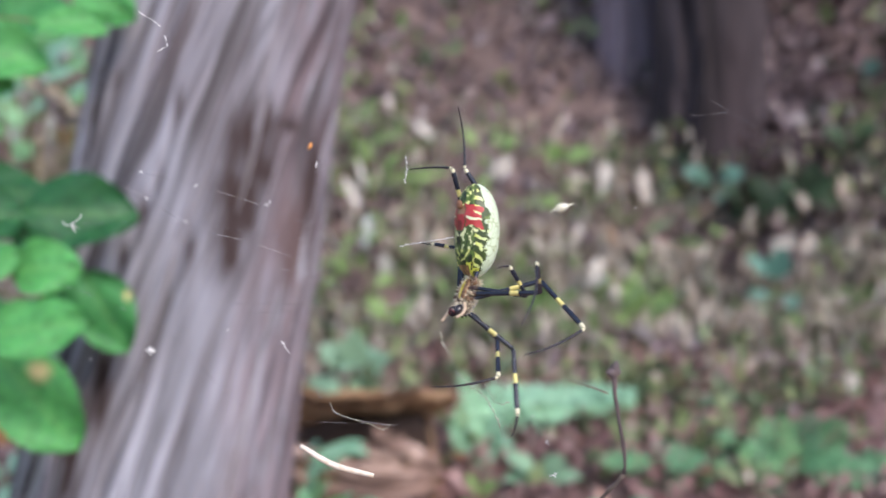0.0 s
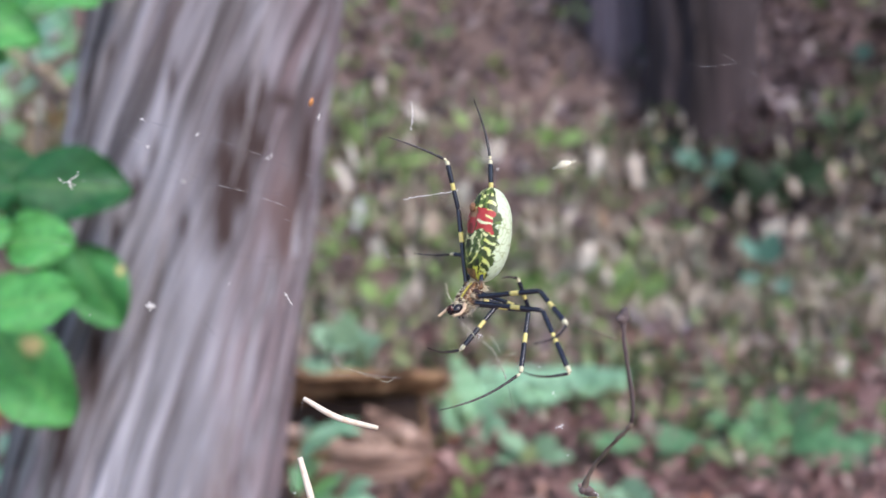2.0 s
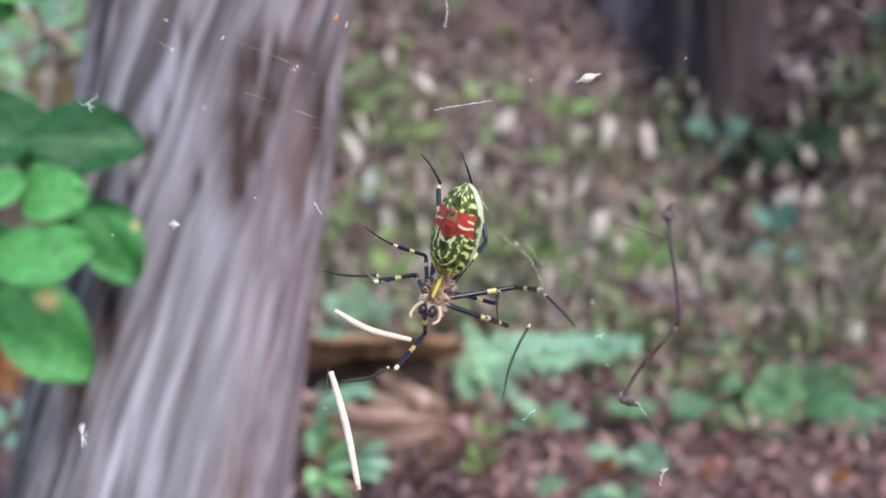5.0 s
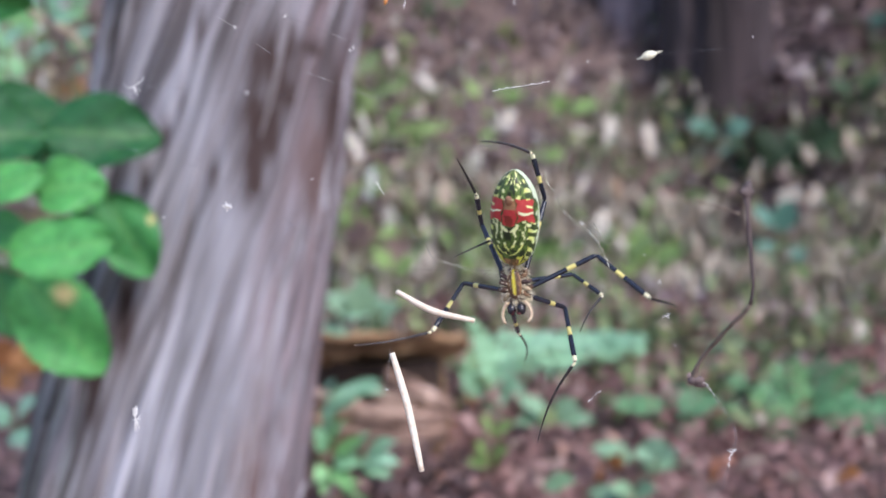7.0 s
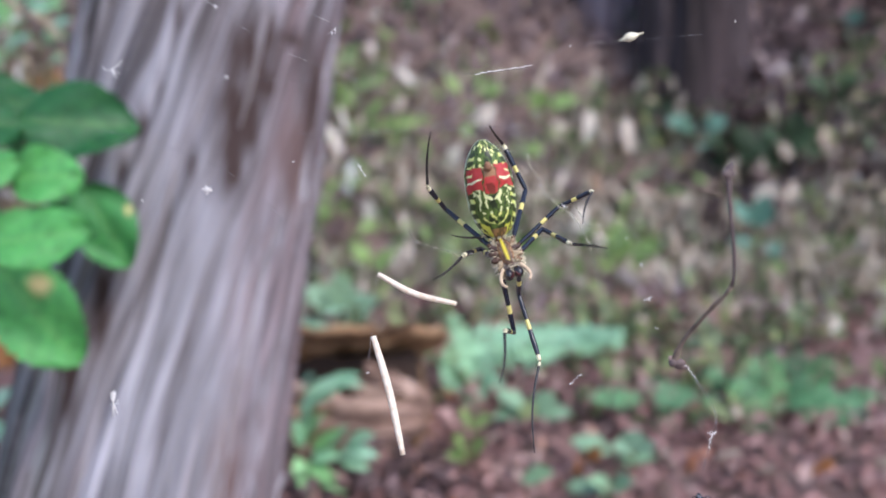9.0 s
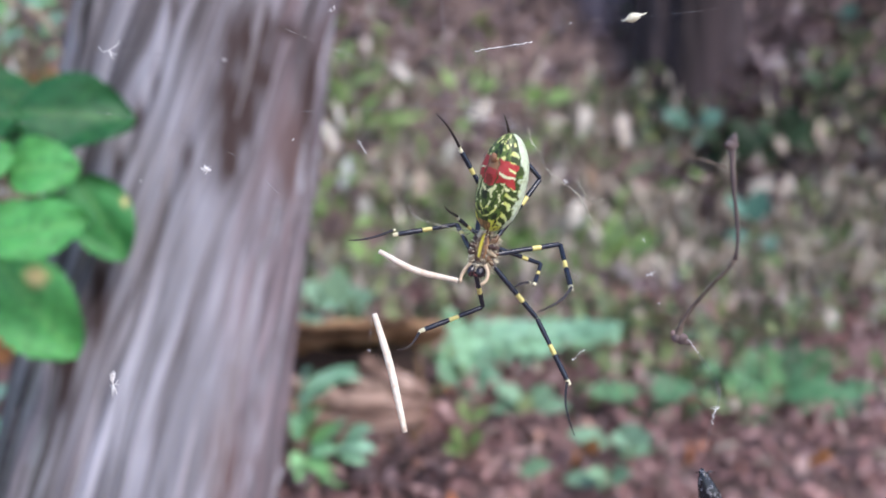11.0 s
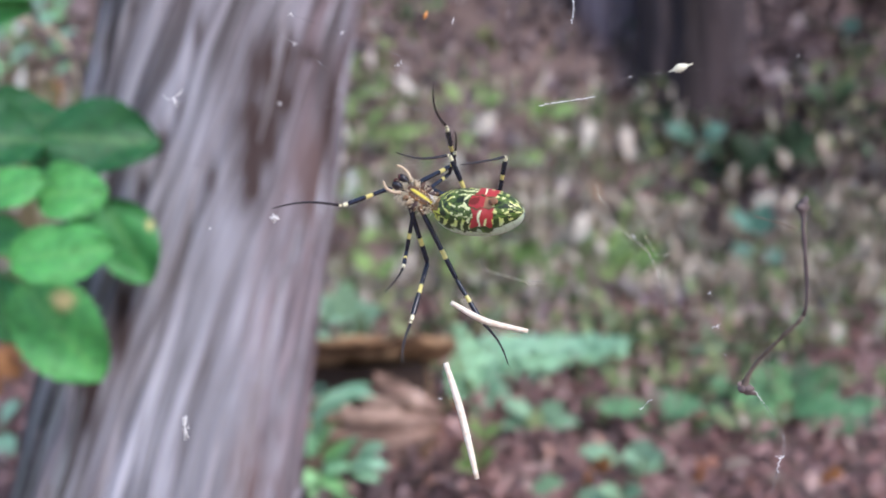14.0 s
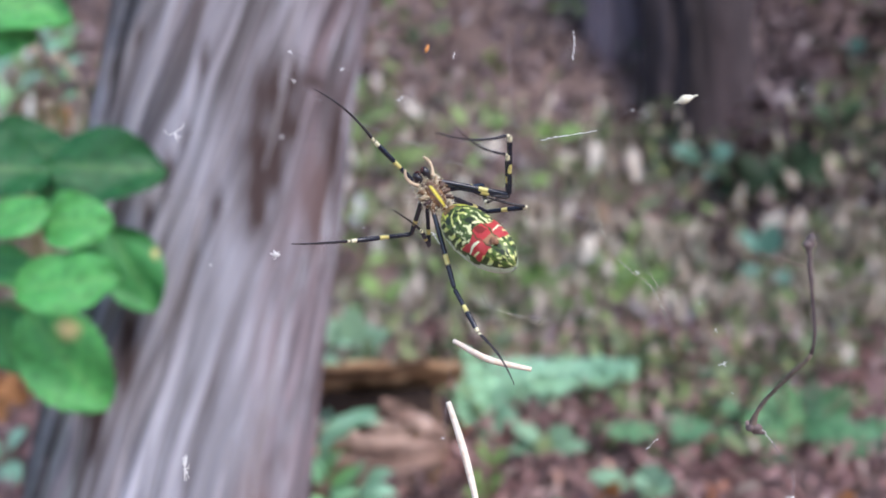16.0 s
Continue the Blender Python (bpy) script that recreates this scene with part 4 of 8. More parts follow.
# ---- the near sapling ----
def sapling_leaf(length, width, green, seed, blemish=None):
    v, f, where = leaf_grid(length, width, 22, 6, 0.18, 0.12, 0.10, 0.60, 0.04, seed)
    tint = []
    for s, c in where:
        vein = math.exp(-(c / 0.07) ** 2) * 0.5 + 0.18 * max(0, math.cos(40 * (s - 0.25 * abs(c)))) ** 8
        col = Vector(green).lerp(Vector((0.30, 0.52, 0.18)), vein * 0.28)
        if blemish:
            d = math.hypot((s - blemish[0]) * length / width, (c - blemish[1]) * 0.5) / blemish[2]
            col = col.lerp(Vector((0.72, 0.55, 0.25)), max(0, min(1, 1.6 - 1.2 * d)))
        tint.append(col)
    return mesh_of("leaf", v, f, M_LEAF, tint=tint)


def build_sapling():
    deep, mid, bright = (0.016, 0.105, 0.034), (0.048, 0.235, 0.068), (0.080, 0.335, 0.092)
    rows = [
        (-0.4247, -0.1243, 0.56, -0.2951, -0.1184, 0.575, 0.0761, deep, None),
        (-0.5021, -0.1225, 0.53, -0.4158, -0.1196, 0.55, 0.0714, deep, None),
        (-0.4307, -0.0631, 0.53, -0.3546, -0.0672, 0.53, 0.0547, bright, None),
        (-0.4842, -0.0571, 0.52, -0.4188, -0.0839, 0.52, 0.0416, bright, None),
        (-0.4557, 0.0065, 0.52, -0.3438, -0.0101, 0.52, 0.0595, bright, None),
        (-0.3546, -0.0571, 0.58, -0.3070, 0.0303, 0.585, 0.0595, mid, (0.45, -0.85, 0.065)),
        (-0.4426, 0.0268, 0.55, -0.3581, 0.1338, 0.565, 0.0785, bright, (0.30, -0.5, 0.13)),
        (-0.4700, 0.0173, 0.56, -0.4545, 0.0946, 0.56, 0.0571, mid, None),
        (-0.4961, -0.0244, 0.54, -0.4307, -0.0095, 0.54, 0.0416, mid, None),
        (-0.4902, -0.1493, 0.575, -0.3950, -0.1404, 0.58, 0.0535, deep, None),
        (-0.4307, -0.1017, 0.585, -0.3772, -0.0839, 0.59, 0.0416, deep, None),
        (-0.4010, -0.0244, 0.585, -0.3474, -0.0006, 0.59, 0.0476, mid, None),
        (-0.5021, 0.0470, 0.57, -0.4366, 0.0708, 0.57, 0.0535, mid, None),
        (-0.5080, -0.3040, 0.56, -0.3950, -0.2832, 0.57, 0.0654, bright, None),
        (-0.4128, -0.3308, 0.56, -0.3308, -0.3218, 0.57, 0.0333, bright, None),
        (-0.4655, -0.3223, 0.600, -0.3644, -0.3346, 0.600, 0.0720, mid, None),
        (-0.3681, -0.3718, 0.600, -0.3030, -0.3284, 0.600, 0.0480, bright, None),
        (-0.5021, -0.2683, 0.57, -0.4307, -0.2564, 0.57, 0.0476, bright, None),
    ]
    foot = Vector((-0.31, 0.50, ground_z(-0.31, 0.50) - 0.01))
    root = thing("sapling", None, "sapling with smooth oval green leaves, some spotted yellow", "plant", Matrix.Translation(foot))
    back = Matrix.Translation(-foot)
    main = smooth_path([foot, spot(-0.5437, 0.1898, 0.55), spot(-0.5080, 0.0232, 0.545), spot(-0.5110, -0.1434, 0.55), spot(-0.5318, -0.3516, 0.56)], 8)
    v, f = tube(main, [0.0028 - 0.0016 * i / (len(main) - 1) for i in range(len(main))], 8)
    part("stem", mesh_of("stem", v, f, M_STEM), root, m=back)
    rng = random.Random(2)
    for k, (u0, v0, d0, u1, v1, d1, w, green, blemish) in enumerate(rows):
        b, tip = spot(u0, v0, d0), spot(u1, v1, d1)
        facing = TOWARD + Vector((rng.gauss(0, 0.2), 0, 0.45 + rng.gauss(0, 0.15)))
        part("leaf", sapling_leaf((tip - b).length, w * d0 * 1.16, green, k, blemish), root, m=back @ aim(b, tip, facing))
        near = min(main, key=lambda q: (q - b).length)
        v, f = tube(smooth_path([near, near.lerp(b, 0.6) + Vector((0, 0, 0.003)), b], 4), 0.0007, 6)
        part("leaf_stalk", mesh_of("leaf_stalk", v, f, M_STEM), root, m=back)


build_sapling()


def dry_stem(name, pts, radius, label, mat=None):
    v, f = tube(smooth_path(pts, 6), radius, 8)
    base = Vector(v[0])
    thing(name, mesh_of(name, [Vector(p) - base for p in v], f, mat or M_DRY), label, "stem", Matrix.Translation(base))


dry_stem("dead_stem", [spot(-0.4128, 0.1184, 0.86), spot(-0.4117, -0.1600, 0.80), spot(-0.4128, -0.1800, 0.79)], 0.0028, "pale brown dead stem leaning beside a tree")
dry_stem("dead_stem", [spot(-0.3100, 0.1184, 1.0), spot(-0.3700, -0.1856, 0.95), spot(-0.4235, -0.2420, 0.94), spot(-0.4620, -0.2760, 0.94)], 0.0042, "pale dry stem leaning across green shrubs")
dry_stem("vine", [spot(-0.3400, 0.1184, 0.96), spot(-0.3658, -0.1768, 0.900), spot(-0.3905, -0.2030, 0.900), spot(-0.4123, -0.2366, 0.900), spot(-0.4251, -0.2764, 0.900), spot(-0.4351, -0.3225, 0.900)], 0.0026, "thin bent dark vine behind green leaves", M_TWIG)


# ---- the web and what hangs in it ----
def strand(root, row, r=0.000045, mat=None, label=""):
    path = smooth_path([spot(*q) for q in row], 6)
    if mat in (M_SILK, M_TANGLE):
        path = [p + Vector((noise.noise(p * 2500), 0, noise.noise(p * 2500 + Vector((7, 0, 0))))) * 0.0003 for p in smooth_path(path, 2)]
        r = [r * max(0.2, 0.8 + 1.3 * noise.noise(p * 1800)) for p in path]
    v, f = tube(path, r, 5)
    part("thread", mesh_of("thread", v, f, mat or M_STRAND), root, label, m=root.matrix_basis.inverted())


def build_web():
    root = thing("spider_web", None, "torn golden spider web of thin pale threads", "web", Matrix.Translation(spot(0.0393, -0.0244, 0.188)))
    strand(root, [(0.2739, 0.1384, 0.175), (0.2860, 0.1551, 0.175), (0.3078, 0.1927, 0.175), (0.3002, 0.2291, 0.175), (0.2943, 0.2530, 0.175)], 0.00009)
    for row in (
        [(-0.2520, -0.2760, 0.177), (-0.2240, -0.2643, 0.178), (-0.1660, -0.2450, 0.184), (-0.1060, -0.2217, 0.190), (-0.0400, -0.1900, 0.197)],
        [(-0.2480, -0.2500, 0.180), (-0.2190, -0.2330, 0.1805), (-0.1668, -0.1965, 0.185), (-0.1138, -0.1748, 0.195), (-0.0500, -0.1500, 0.198)],
    ):
        strand(root, row, 0.00005)
    for row in (
        [(-0.3248, -0.1719, 0.236), (-0.2070, -0.1645, 0.2595), (-0.1095, -0.1600, 0.235), (0.0512, -0.1672, 0.2)],
        [(0.0512, -0.1672, 0.2), (0.1106, -0.1749, 0.2), (0.1523, -0.1969, 0.205), (0.2177, -0.2040, 0.212), (0.3070, -0.2118, 0.2)],
        [(-0.1333, -0.1029, 0.2), (-0.0500, -0.1053, 0.195), (0.0393, -0.1077, 0.19), (0.1047, -0.1136, 0.19)],
        [(-0.0738, -0.0720, 0.186), (-0.0500, -0.0410, 0.186), (-0.0262, -0.0065, 0.187)],
        [(-0.0173, -0.0018, 0.187), (-0.0054, 0.0125, 0.187), (0.0452, 0.0232, 0.188)],
    ):
        strand(root, row)
    for row in (
        [(-0.0500, 0.0470, 0.186), (-0.0559, 0.1095, 0.187), (-0.0595, 0.1481, 0.188)],
        [(0.1196, -0.0577, 0.182), (0.1255, -0.0410, 0.181), (0.1428, -0.0256, 0.18), (0.1612, -0.0095, 0.18), (0.1701, 0.0071, 0.18), (0.1761, 0.0220, 0.18), (0.1802, 0.0387, 0.18), (0.1832, 0.0595, 0.18)],
    ):
        strand(root, row)
    for row in (
        [(0.3592, -0.3262, 0.190), (0.3858, -0.3186, 0.190), (0.4244, -0.3222, 0.190)],
        [(0.3937, -0.3366, 0.195), (0.4400, -0.3083, 0.195), (0.4831, -0.2801, 0.195), (0.5140, -0.2645, 0.195)],
        [(0.4700, -0.3301, 0.195), (0.4532, -0.2709, 0.195)],
        [(-0.0712, -0.1499, 0.187), (-0.0358, -0.1412, 0.187), (-0.0004, -0.1266, 0.187)],
        [(-0.1183, -0.0996, 0.187), (-0.0418, -0.1040, 0.187), (0.0055, -0.1089, 0.187), (0.0470, -0.1019, 0.187), (0.0945, -0.0825, 0.187)],
        [(0.0159, -0.2176, 0.240), (0.0744, -0.2152, 0.240)],
        [(0.2610, -0.0340, 0.178), (0.3151, -0.0281, 0.178)],
        [(0.0125, -0.2980, 0.19), (0.0226, -0.1612, 0.19), (0.0512, -0.0839, 0.19)],
        [(0.0429, -0.1162, 0.2415), (0.0500, -0.1086, 0.2354), (0.0552, -0.1051, 0.2292)],
    ):
        strand(root, row, 0.00004)
    for row in (
        [(-0.4902, -0.0660, 0.24), (-0.3593, -0.1077, 0.235), (-0.2106, -0.0660, 0.21), (-0.1095, 0.0113, 0.195), (0.0571, 0.0232, 0.188)],
    ):
        strand(root, row)
    for row in (
        [(0.0523, -0.1666, 0.2), (0.0809, -0.1713, 0.2), (0.1106, -0.1755, 0.2)],
        [(0.2739, 0.1384, 0.175), (0.2794, 0.1455, 0.175), (0.2854, 0.1539, 0.175)],
        [(0.3037, 0.2142, 0.175), (0.3014, 0.2219, 0.175), (0.3002, 0.2291, 0.175)],
        [(-0.0708, -0.0708, 0.186), (-0.0619, -0.0571, 0.186)],
        [(0.1523, 0.1612, 0.18), (0.1654, 0.1493, 0.18)],
        [(-0.2309, -0.4441, 0.180), (-0.2162, -0.4352, 0.180), (-0.2046, -0.4281, 0.180)],
        [(-0.2013, -0.4173, 0.180), (-0.1980, -0.4057, 0.180), (-0.2093, -0.3981, 0.180)],
        [(0.0755, -0.2879, 0.172), (0.0772, -0.2757, 0.172), (0.0746, -0.2574, 0.172)],
    ):
        strand(root, row, 0.00011, M_SILK, "thick tangled white thread")
    for row in (
        [(-0.0173, -0.0024, 0.187), (-0.0113, 0.0083, 0.187), (-0.0006, 0.0131, 0.187), (0.0113, 0.0167, 0.187), (0.0274, 0.0214, 0.187), (0.0410, 0.0274, 0.188), (0.0500, 0.0220, 0.188)],
        [(0.1071, -0.0833, 0.183), (0.1106, -0.0690, 0.183), (0.1196, -0.0577, 0.182)],
        [(0.1255, -0.0410, 0.181), (0.1428, -0.0256, 0.18), (0.1529, -0.0190, 0.18), (0.1612, -0.0095, 0.18), (0.1701, 0.0071, 0.18), (0.1761, 0.0220, 0.18)],
        [(0.1582, -0.0274, 0.18), (0.1654, -0.0155, 0.18), (0.1701, -0.0071, 0.18), (0.1785, -0.0059, 0.18), (0.1868, -0.0077, 0.18)],
    ):
        strand(root, row, 0.00011, M_TANGLE, "dusty pale tangled thread")
    return root


build_web()


def fluff(place, size, rays, label, seed, tall=1.0, thin=1.0):
    rng = random.Random(seed)
    pieces = []
    for k in range(rays):
        d = Vector((rng.gauss(0, 1), rng.gauss(0, 0.5), tall * rng.gauss(0, 1))).normalized() * size * rng.uniform(0.5, 1.2)
        d.x /= max(1.0, tall)
        bend = d * 0.5 + Vector((rng.gauss(0, 1) / max(1.0, tall), 0, rng.gauss(0, 1))) * size * 0.15
        pieces.append(tube(smooth_path([Vector(), bend, d], 3), [size * 0.07 * thin] * 3 + [size * 0.05 * thin] * 3 + [size * 0.02], 5))
    v, f = joined(pieces)
    thing("plant_fluff", mesh_of("plant_fluff", v, f, M_SILK), label, "plant fluff", Matrix.Translation(place), "debris in the web")


fluff(spot(-0.3248, -0.1713, 0.237), 0.0031, 5, "white feathery seed tuft caught in the web", 4, 0.6, 0.5)
fluff(spot(-0.2272, -0.0446, 0.211), 0.0011, 26, "small white tuft caught in the web", 5, 1.0, 1.5)
fluff(spot(-0.3236, 0.1791, 0.206), 0.0028, 34, "white fluffy tuft caught in the web", 6, 3.0, 0.45)
fluff(spot(-0.0690, -0.0690, 0.186), 0.0007, 9, "tiny white tuft caught in the web", 7)
fluff(spot(-0.2070, -0.1645, 0.2595), 0.0008, 9, "tiny white tuft caught in the web", 8)
fluff(spot(-0.0946, -0.2118, 0.205), 0.0006, 9, "tiny white tuft caught in the web", 9)
fluff(spot(0.1523, -0.1969, 0.206), 0.0005, 9, "tiny white tuft caught in the web", 10)
fluff(spot(0.3260, -0.2231, 0.18), 0.0004, 8, "tiny white tuft caught in the web", 12)
fluff(spot(-0.2939, -0.0333, 0.215), 0.0005, 8, "tiny white tuft caught in the web", 13)
fluff(spot(-0.0595, 0.1481, 0.188), 0.0005, 9, "tiny white tuft caught in the web", 14)


for k, (u, v, d) in enumerate(((0.2118, 0.0065, 0.179), (0.2284, 0.0351, 0.178), (0.2356, 0.0708, 0.178), (0.2445, 0.1017, 0.177), (0.1463, -0.0268, 0.181), (0.3046, 0.2136, 0.175), (-0.1374, -0.0732, 0.2), (-0.0976, -0.2088, 0.205), (-0.0410, -0.2564, 0.2))):
    fluff(spot(u, v, d), 0.0004 + 0.0003 * (k % 3), 7, "tiny pale speck of fluff caught in the web", 20 + k)


def build_resin_bead():
    """A tiny amber grain held in the web."""
    place = spot(-0.0600, -0.2610, 0.229)
    v, f = tube([place + Vector((0.0002 * k, 0, 0.0005 * k)) for k in (-2, -1, 0, 1, 2)], [0.0001, 0.0004, 0.0005, 0.0004, 0.0001], 8)
    thing("resin_grain", mesh_of("resin_grain", [p - place for p in v], f, M_AMBER), "tiny orange resin grain caught in the web", "resin", Matrix.Translation(place))


build_resin_bead()
for k, (u, v, d) in enumerate(((-0.2240, -0.2643, 0.178), (-0.2190, -0.2330, 0.1805), (-0.1660, -0.2450, 0.184))):
    fluff(spot(u, v, d), 0.0006, 8, "tiny white tuft caught in the web", 40 + k)


def needle(pts, radii, label):
    path = smooth_path(pts, 6)
    n = len(path) - 1
    v, f = tube(path, [radii * (0.55 + 0.45 * math.sin(math.pi * (0.12 + 0.8 * i / n))) for i in range(n + 1)], 10)
    base = path[0]
    thing("pine_needle", mesh_of("pine_needle", [p - base for p in v], f, M_NEEDLE), label, "pine needle", Matrix.Translation(base), "needles in the web")


needle([spot(-0.0488, 0.0446, 0.186), spot(-0.0113, 0.0648, 0.185), spot(0.0333, 0.0756, 0.184)], 0.00065, "short curved tan pine needle hanging in the web")
needle([spot(-0.0535, 0.1095, 0.188), spot(-0.0369, 0.1660, 0.186), spot(-0.0220, 0.2344, 0.183)], 0.00075, "long straight tan pine needle hanging in the web")


def build_twig():
    pts = [spot(0.3189, -0.0601, 0.157), spot(0.3212, -0.0244, 0.158), spot(0.3254, 0.0500, 0.163), spot(0.3010, 0.0827, 0.168), spot(0.2742, 0.1124, 0.173), spot(0.2629, 0.1374, 0.175)]
    path = smooth_path(pts, 6)
    r = [0.0007, 0.0006, 0.00045, 0.0004] + [0.00037] * 18 + [0.0004] * (len(path) - 26) + [0.0005, 0.0006, 0.0007, 0.0008]
    base = path[0]
    root = thing("twig", None, "thin bent dark twig hanging in the web", "twig", Matrix.Translation(base))

    def roughened(v):
        return [p - base + Vector((noise.noise(p * 900), 0, noise.noise(p * 900 + Vector((3, 0, 0))))) * 0.0002 for p in v]

    def knob(at, size, count, seed):
        rng = random.Random(seed)
        return joined([tube(smooth_path([at, at + Vector((rng.gauss(0, 1), rng.gauss(0, 0.5), rng.gauss(0, 0.7))) * size], 3), [size * 0.6, size * 0.75, size * 0.55, size * 0.15], 7) for _ in range(count)])

    bend = 13
    v, f = tube(path[: bend + 1], r[: bend + 1], 10)
    part("stalk", mesh_of("stalk", roughened(v), f, M_TWIG), root)
    v, f = tube(path[bend:], r[bend: len(path)], 10)
    part("stalk", mesh_of("stalk", roughened(v), f, M_BROWN), root, "brown dry lower stalk")
    v, f = knob(path[0], 0.0012, 7, 1)
    part("bud", mesh_of("bud", roughened(v), f, M_TWIG), root, "shrivelled mauve-grey bud")
    v, f = knob(path[-1], 0.0013, 7, 4)
    part("bud", mesh_of("bud", roughened(v), f, M_TWIG), root, "shrivelled dark bud")
    v, f = knob(spot(0.2607, 0.1342, 0.175), 0.0007, 3, 9)
    part("bud_scale", mesh_of("bud_scale", roughened(v), f, M_SCALE), root, "small pinkish bud scale")
    v, f = tube(smooth_path([spot(0.3133, -0.0366, 0.157), spot(0.2899, -0.0443, 0.158), spot(0.2666, -0.0502, 0.159)], 5), [0.00016] * 6 + [0.00011] * 5, 7)
    part("side_stalk", mesh_of("side_stalk", roughened(v), f, M_BROWN), root, "thin brown side stalk")


build_twig()


def build_seed():
    place = spot(0.2171, -0.2040, 0.218)
    along = (spot(0.2308, -0.2088, 0.218) - spot(0.2046, -0.1999, 0.218)).normalized()
    pts = [place + along * 0.0020 * s for s in (-1.6, -1.0, -0.7, -0.3, 0.1, 0.5, 0.9, 1.5)]
    v, f = tube(pts, [0.0001, 0.0003, 0.0008, 0.0011, 0.0010, 0.0007, 0.0002, 0.0001], 9)
    return thing("seed_husk", mesh_of("seed_husk", [p - place for p in v], f, M_SEED), "pale yellow seed husk caught in the web", "seed husk", Matrix.Translation(place))


seed_husk = build_seed()


def build_prey():
    place = spot(0.2921, 0.2992, 0.176)
    pts = [place + Vector((0.0012 * s, 0, 0.0022 - 0.0035 * s)) for s in (-0.6, -0.2, 0.3, 0.9, 1.5, 2.1, 2.5)]
    v, f = tube(pts, [0.0003, 0.0010, 0.0016, 0.0021, 0.0020, 0.0013, 0.0004], 12)
    root = thing("insect", None, "small dark insect hanging in the web", "insect", Matrix.Translation(place))
    part("body", mesh_of("body", [p - place for p in v], f, M_INSECT), root)
    for s in (-1, 1):
        v, f = tube([place + Vector((0, 0, 0.003)), place + Vector((0.0008 * s, 0, 0.0038)), place + Vector((0.0018 * s, 0, 0.0036))], [0.0002, 0.00014, 0.00008], 5)
        part("feeler", mesh_of("feeler", [p - place for p in v], f, M_INSECT), root)


build_prey()


# ---- the spider ----
M_BELLY = painted("spider_abdomen", 0.38, 0.5, 0.12, 2500, 0.0, 0.0002)
M_CHITIN = painted("spider_leg", 0.24, 0.65, 0.15, 3000, 0.0, 0.0001)
M_HAIR = painted("spider_body", 0.5, 0.4, 0.25, 3500, 0.0, 0.0002)
LEG_SIZES = {1: (0.0151, 0.01465, 0.01845), 2: (0.01487, 0.01398, 0.01678), 3: (0.01141, 0.00783, 0.00895), 4: (0.01655, 0.01029, 0.01308)}
HIPS = {1: (2.0, 6.2, -0.6), 2: (2.5, 4.9, -0.7), 3: (2.5, 3.4, -0.7), 4: (2.1, 2.1, -0.7)}


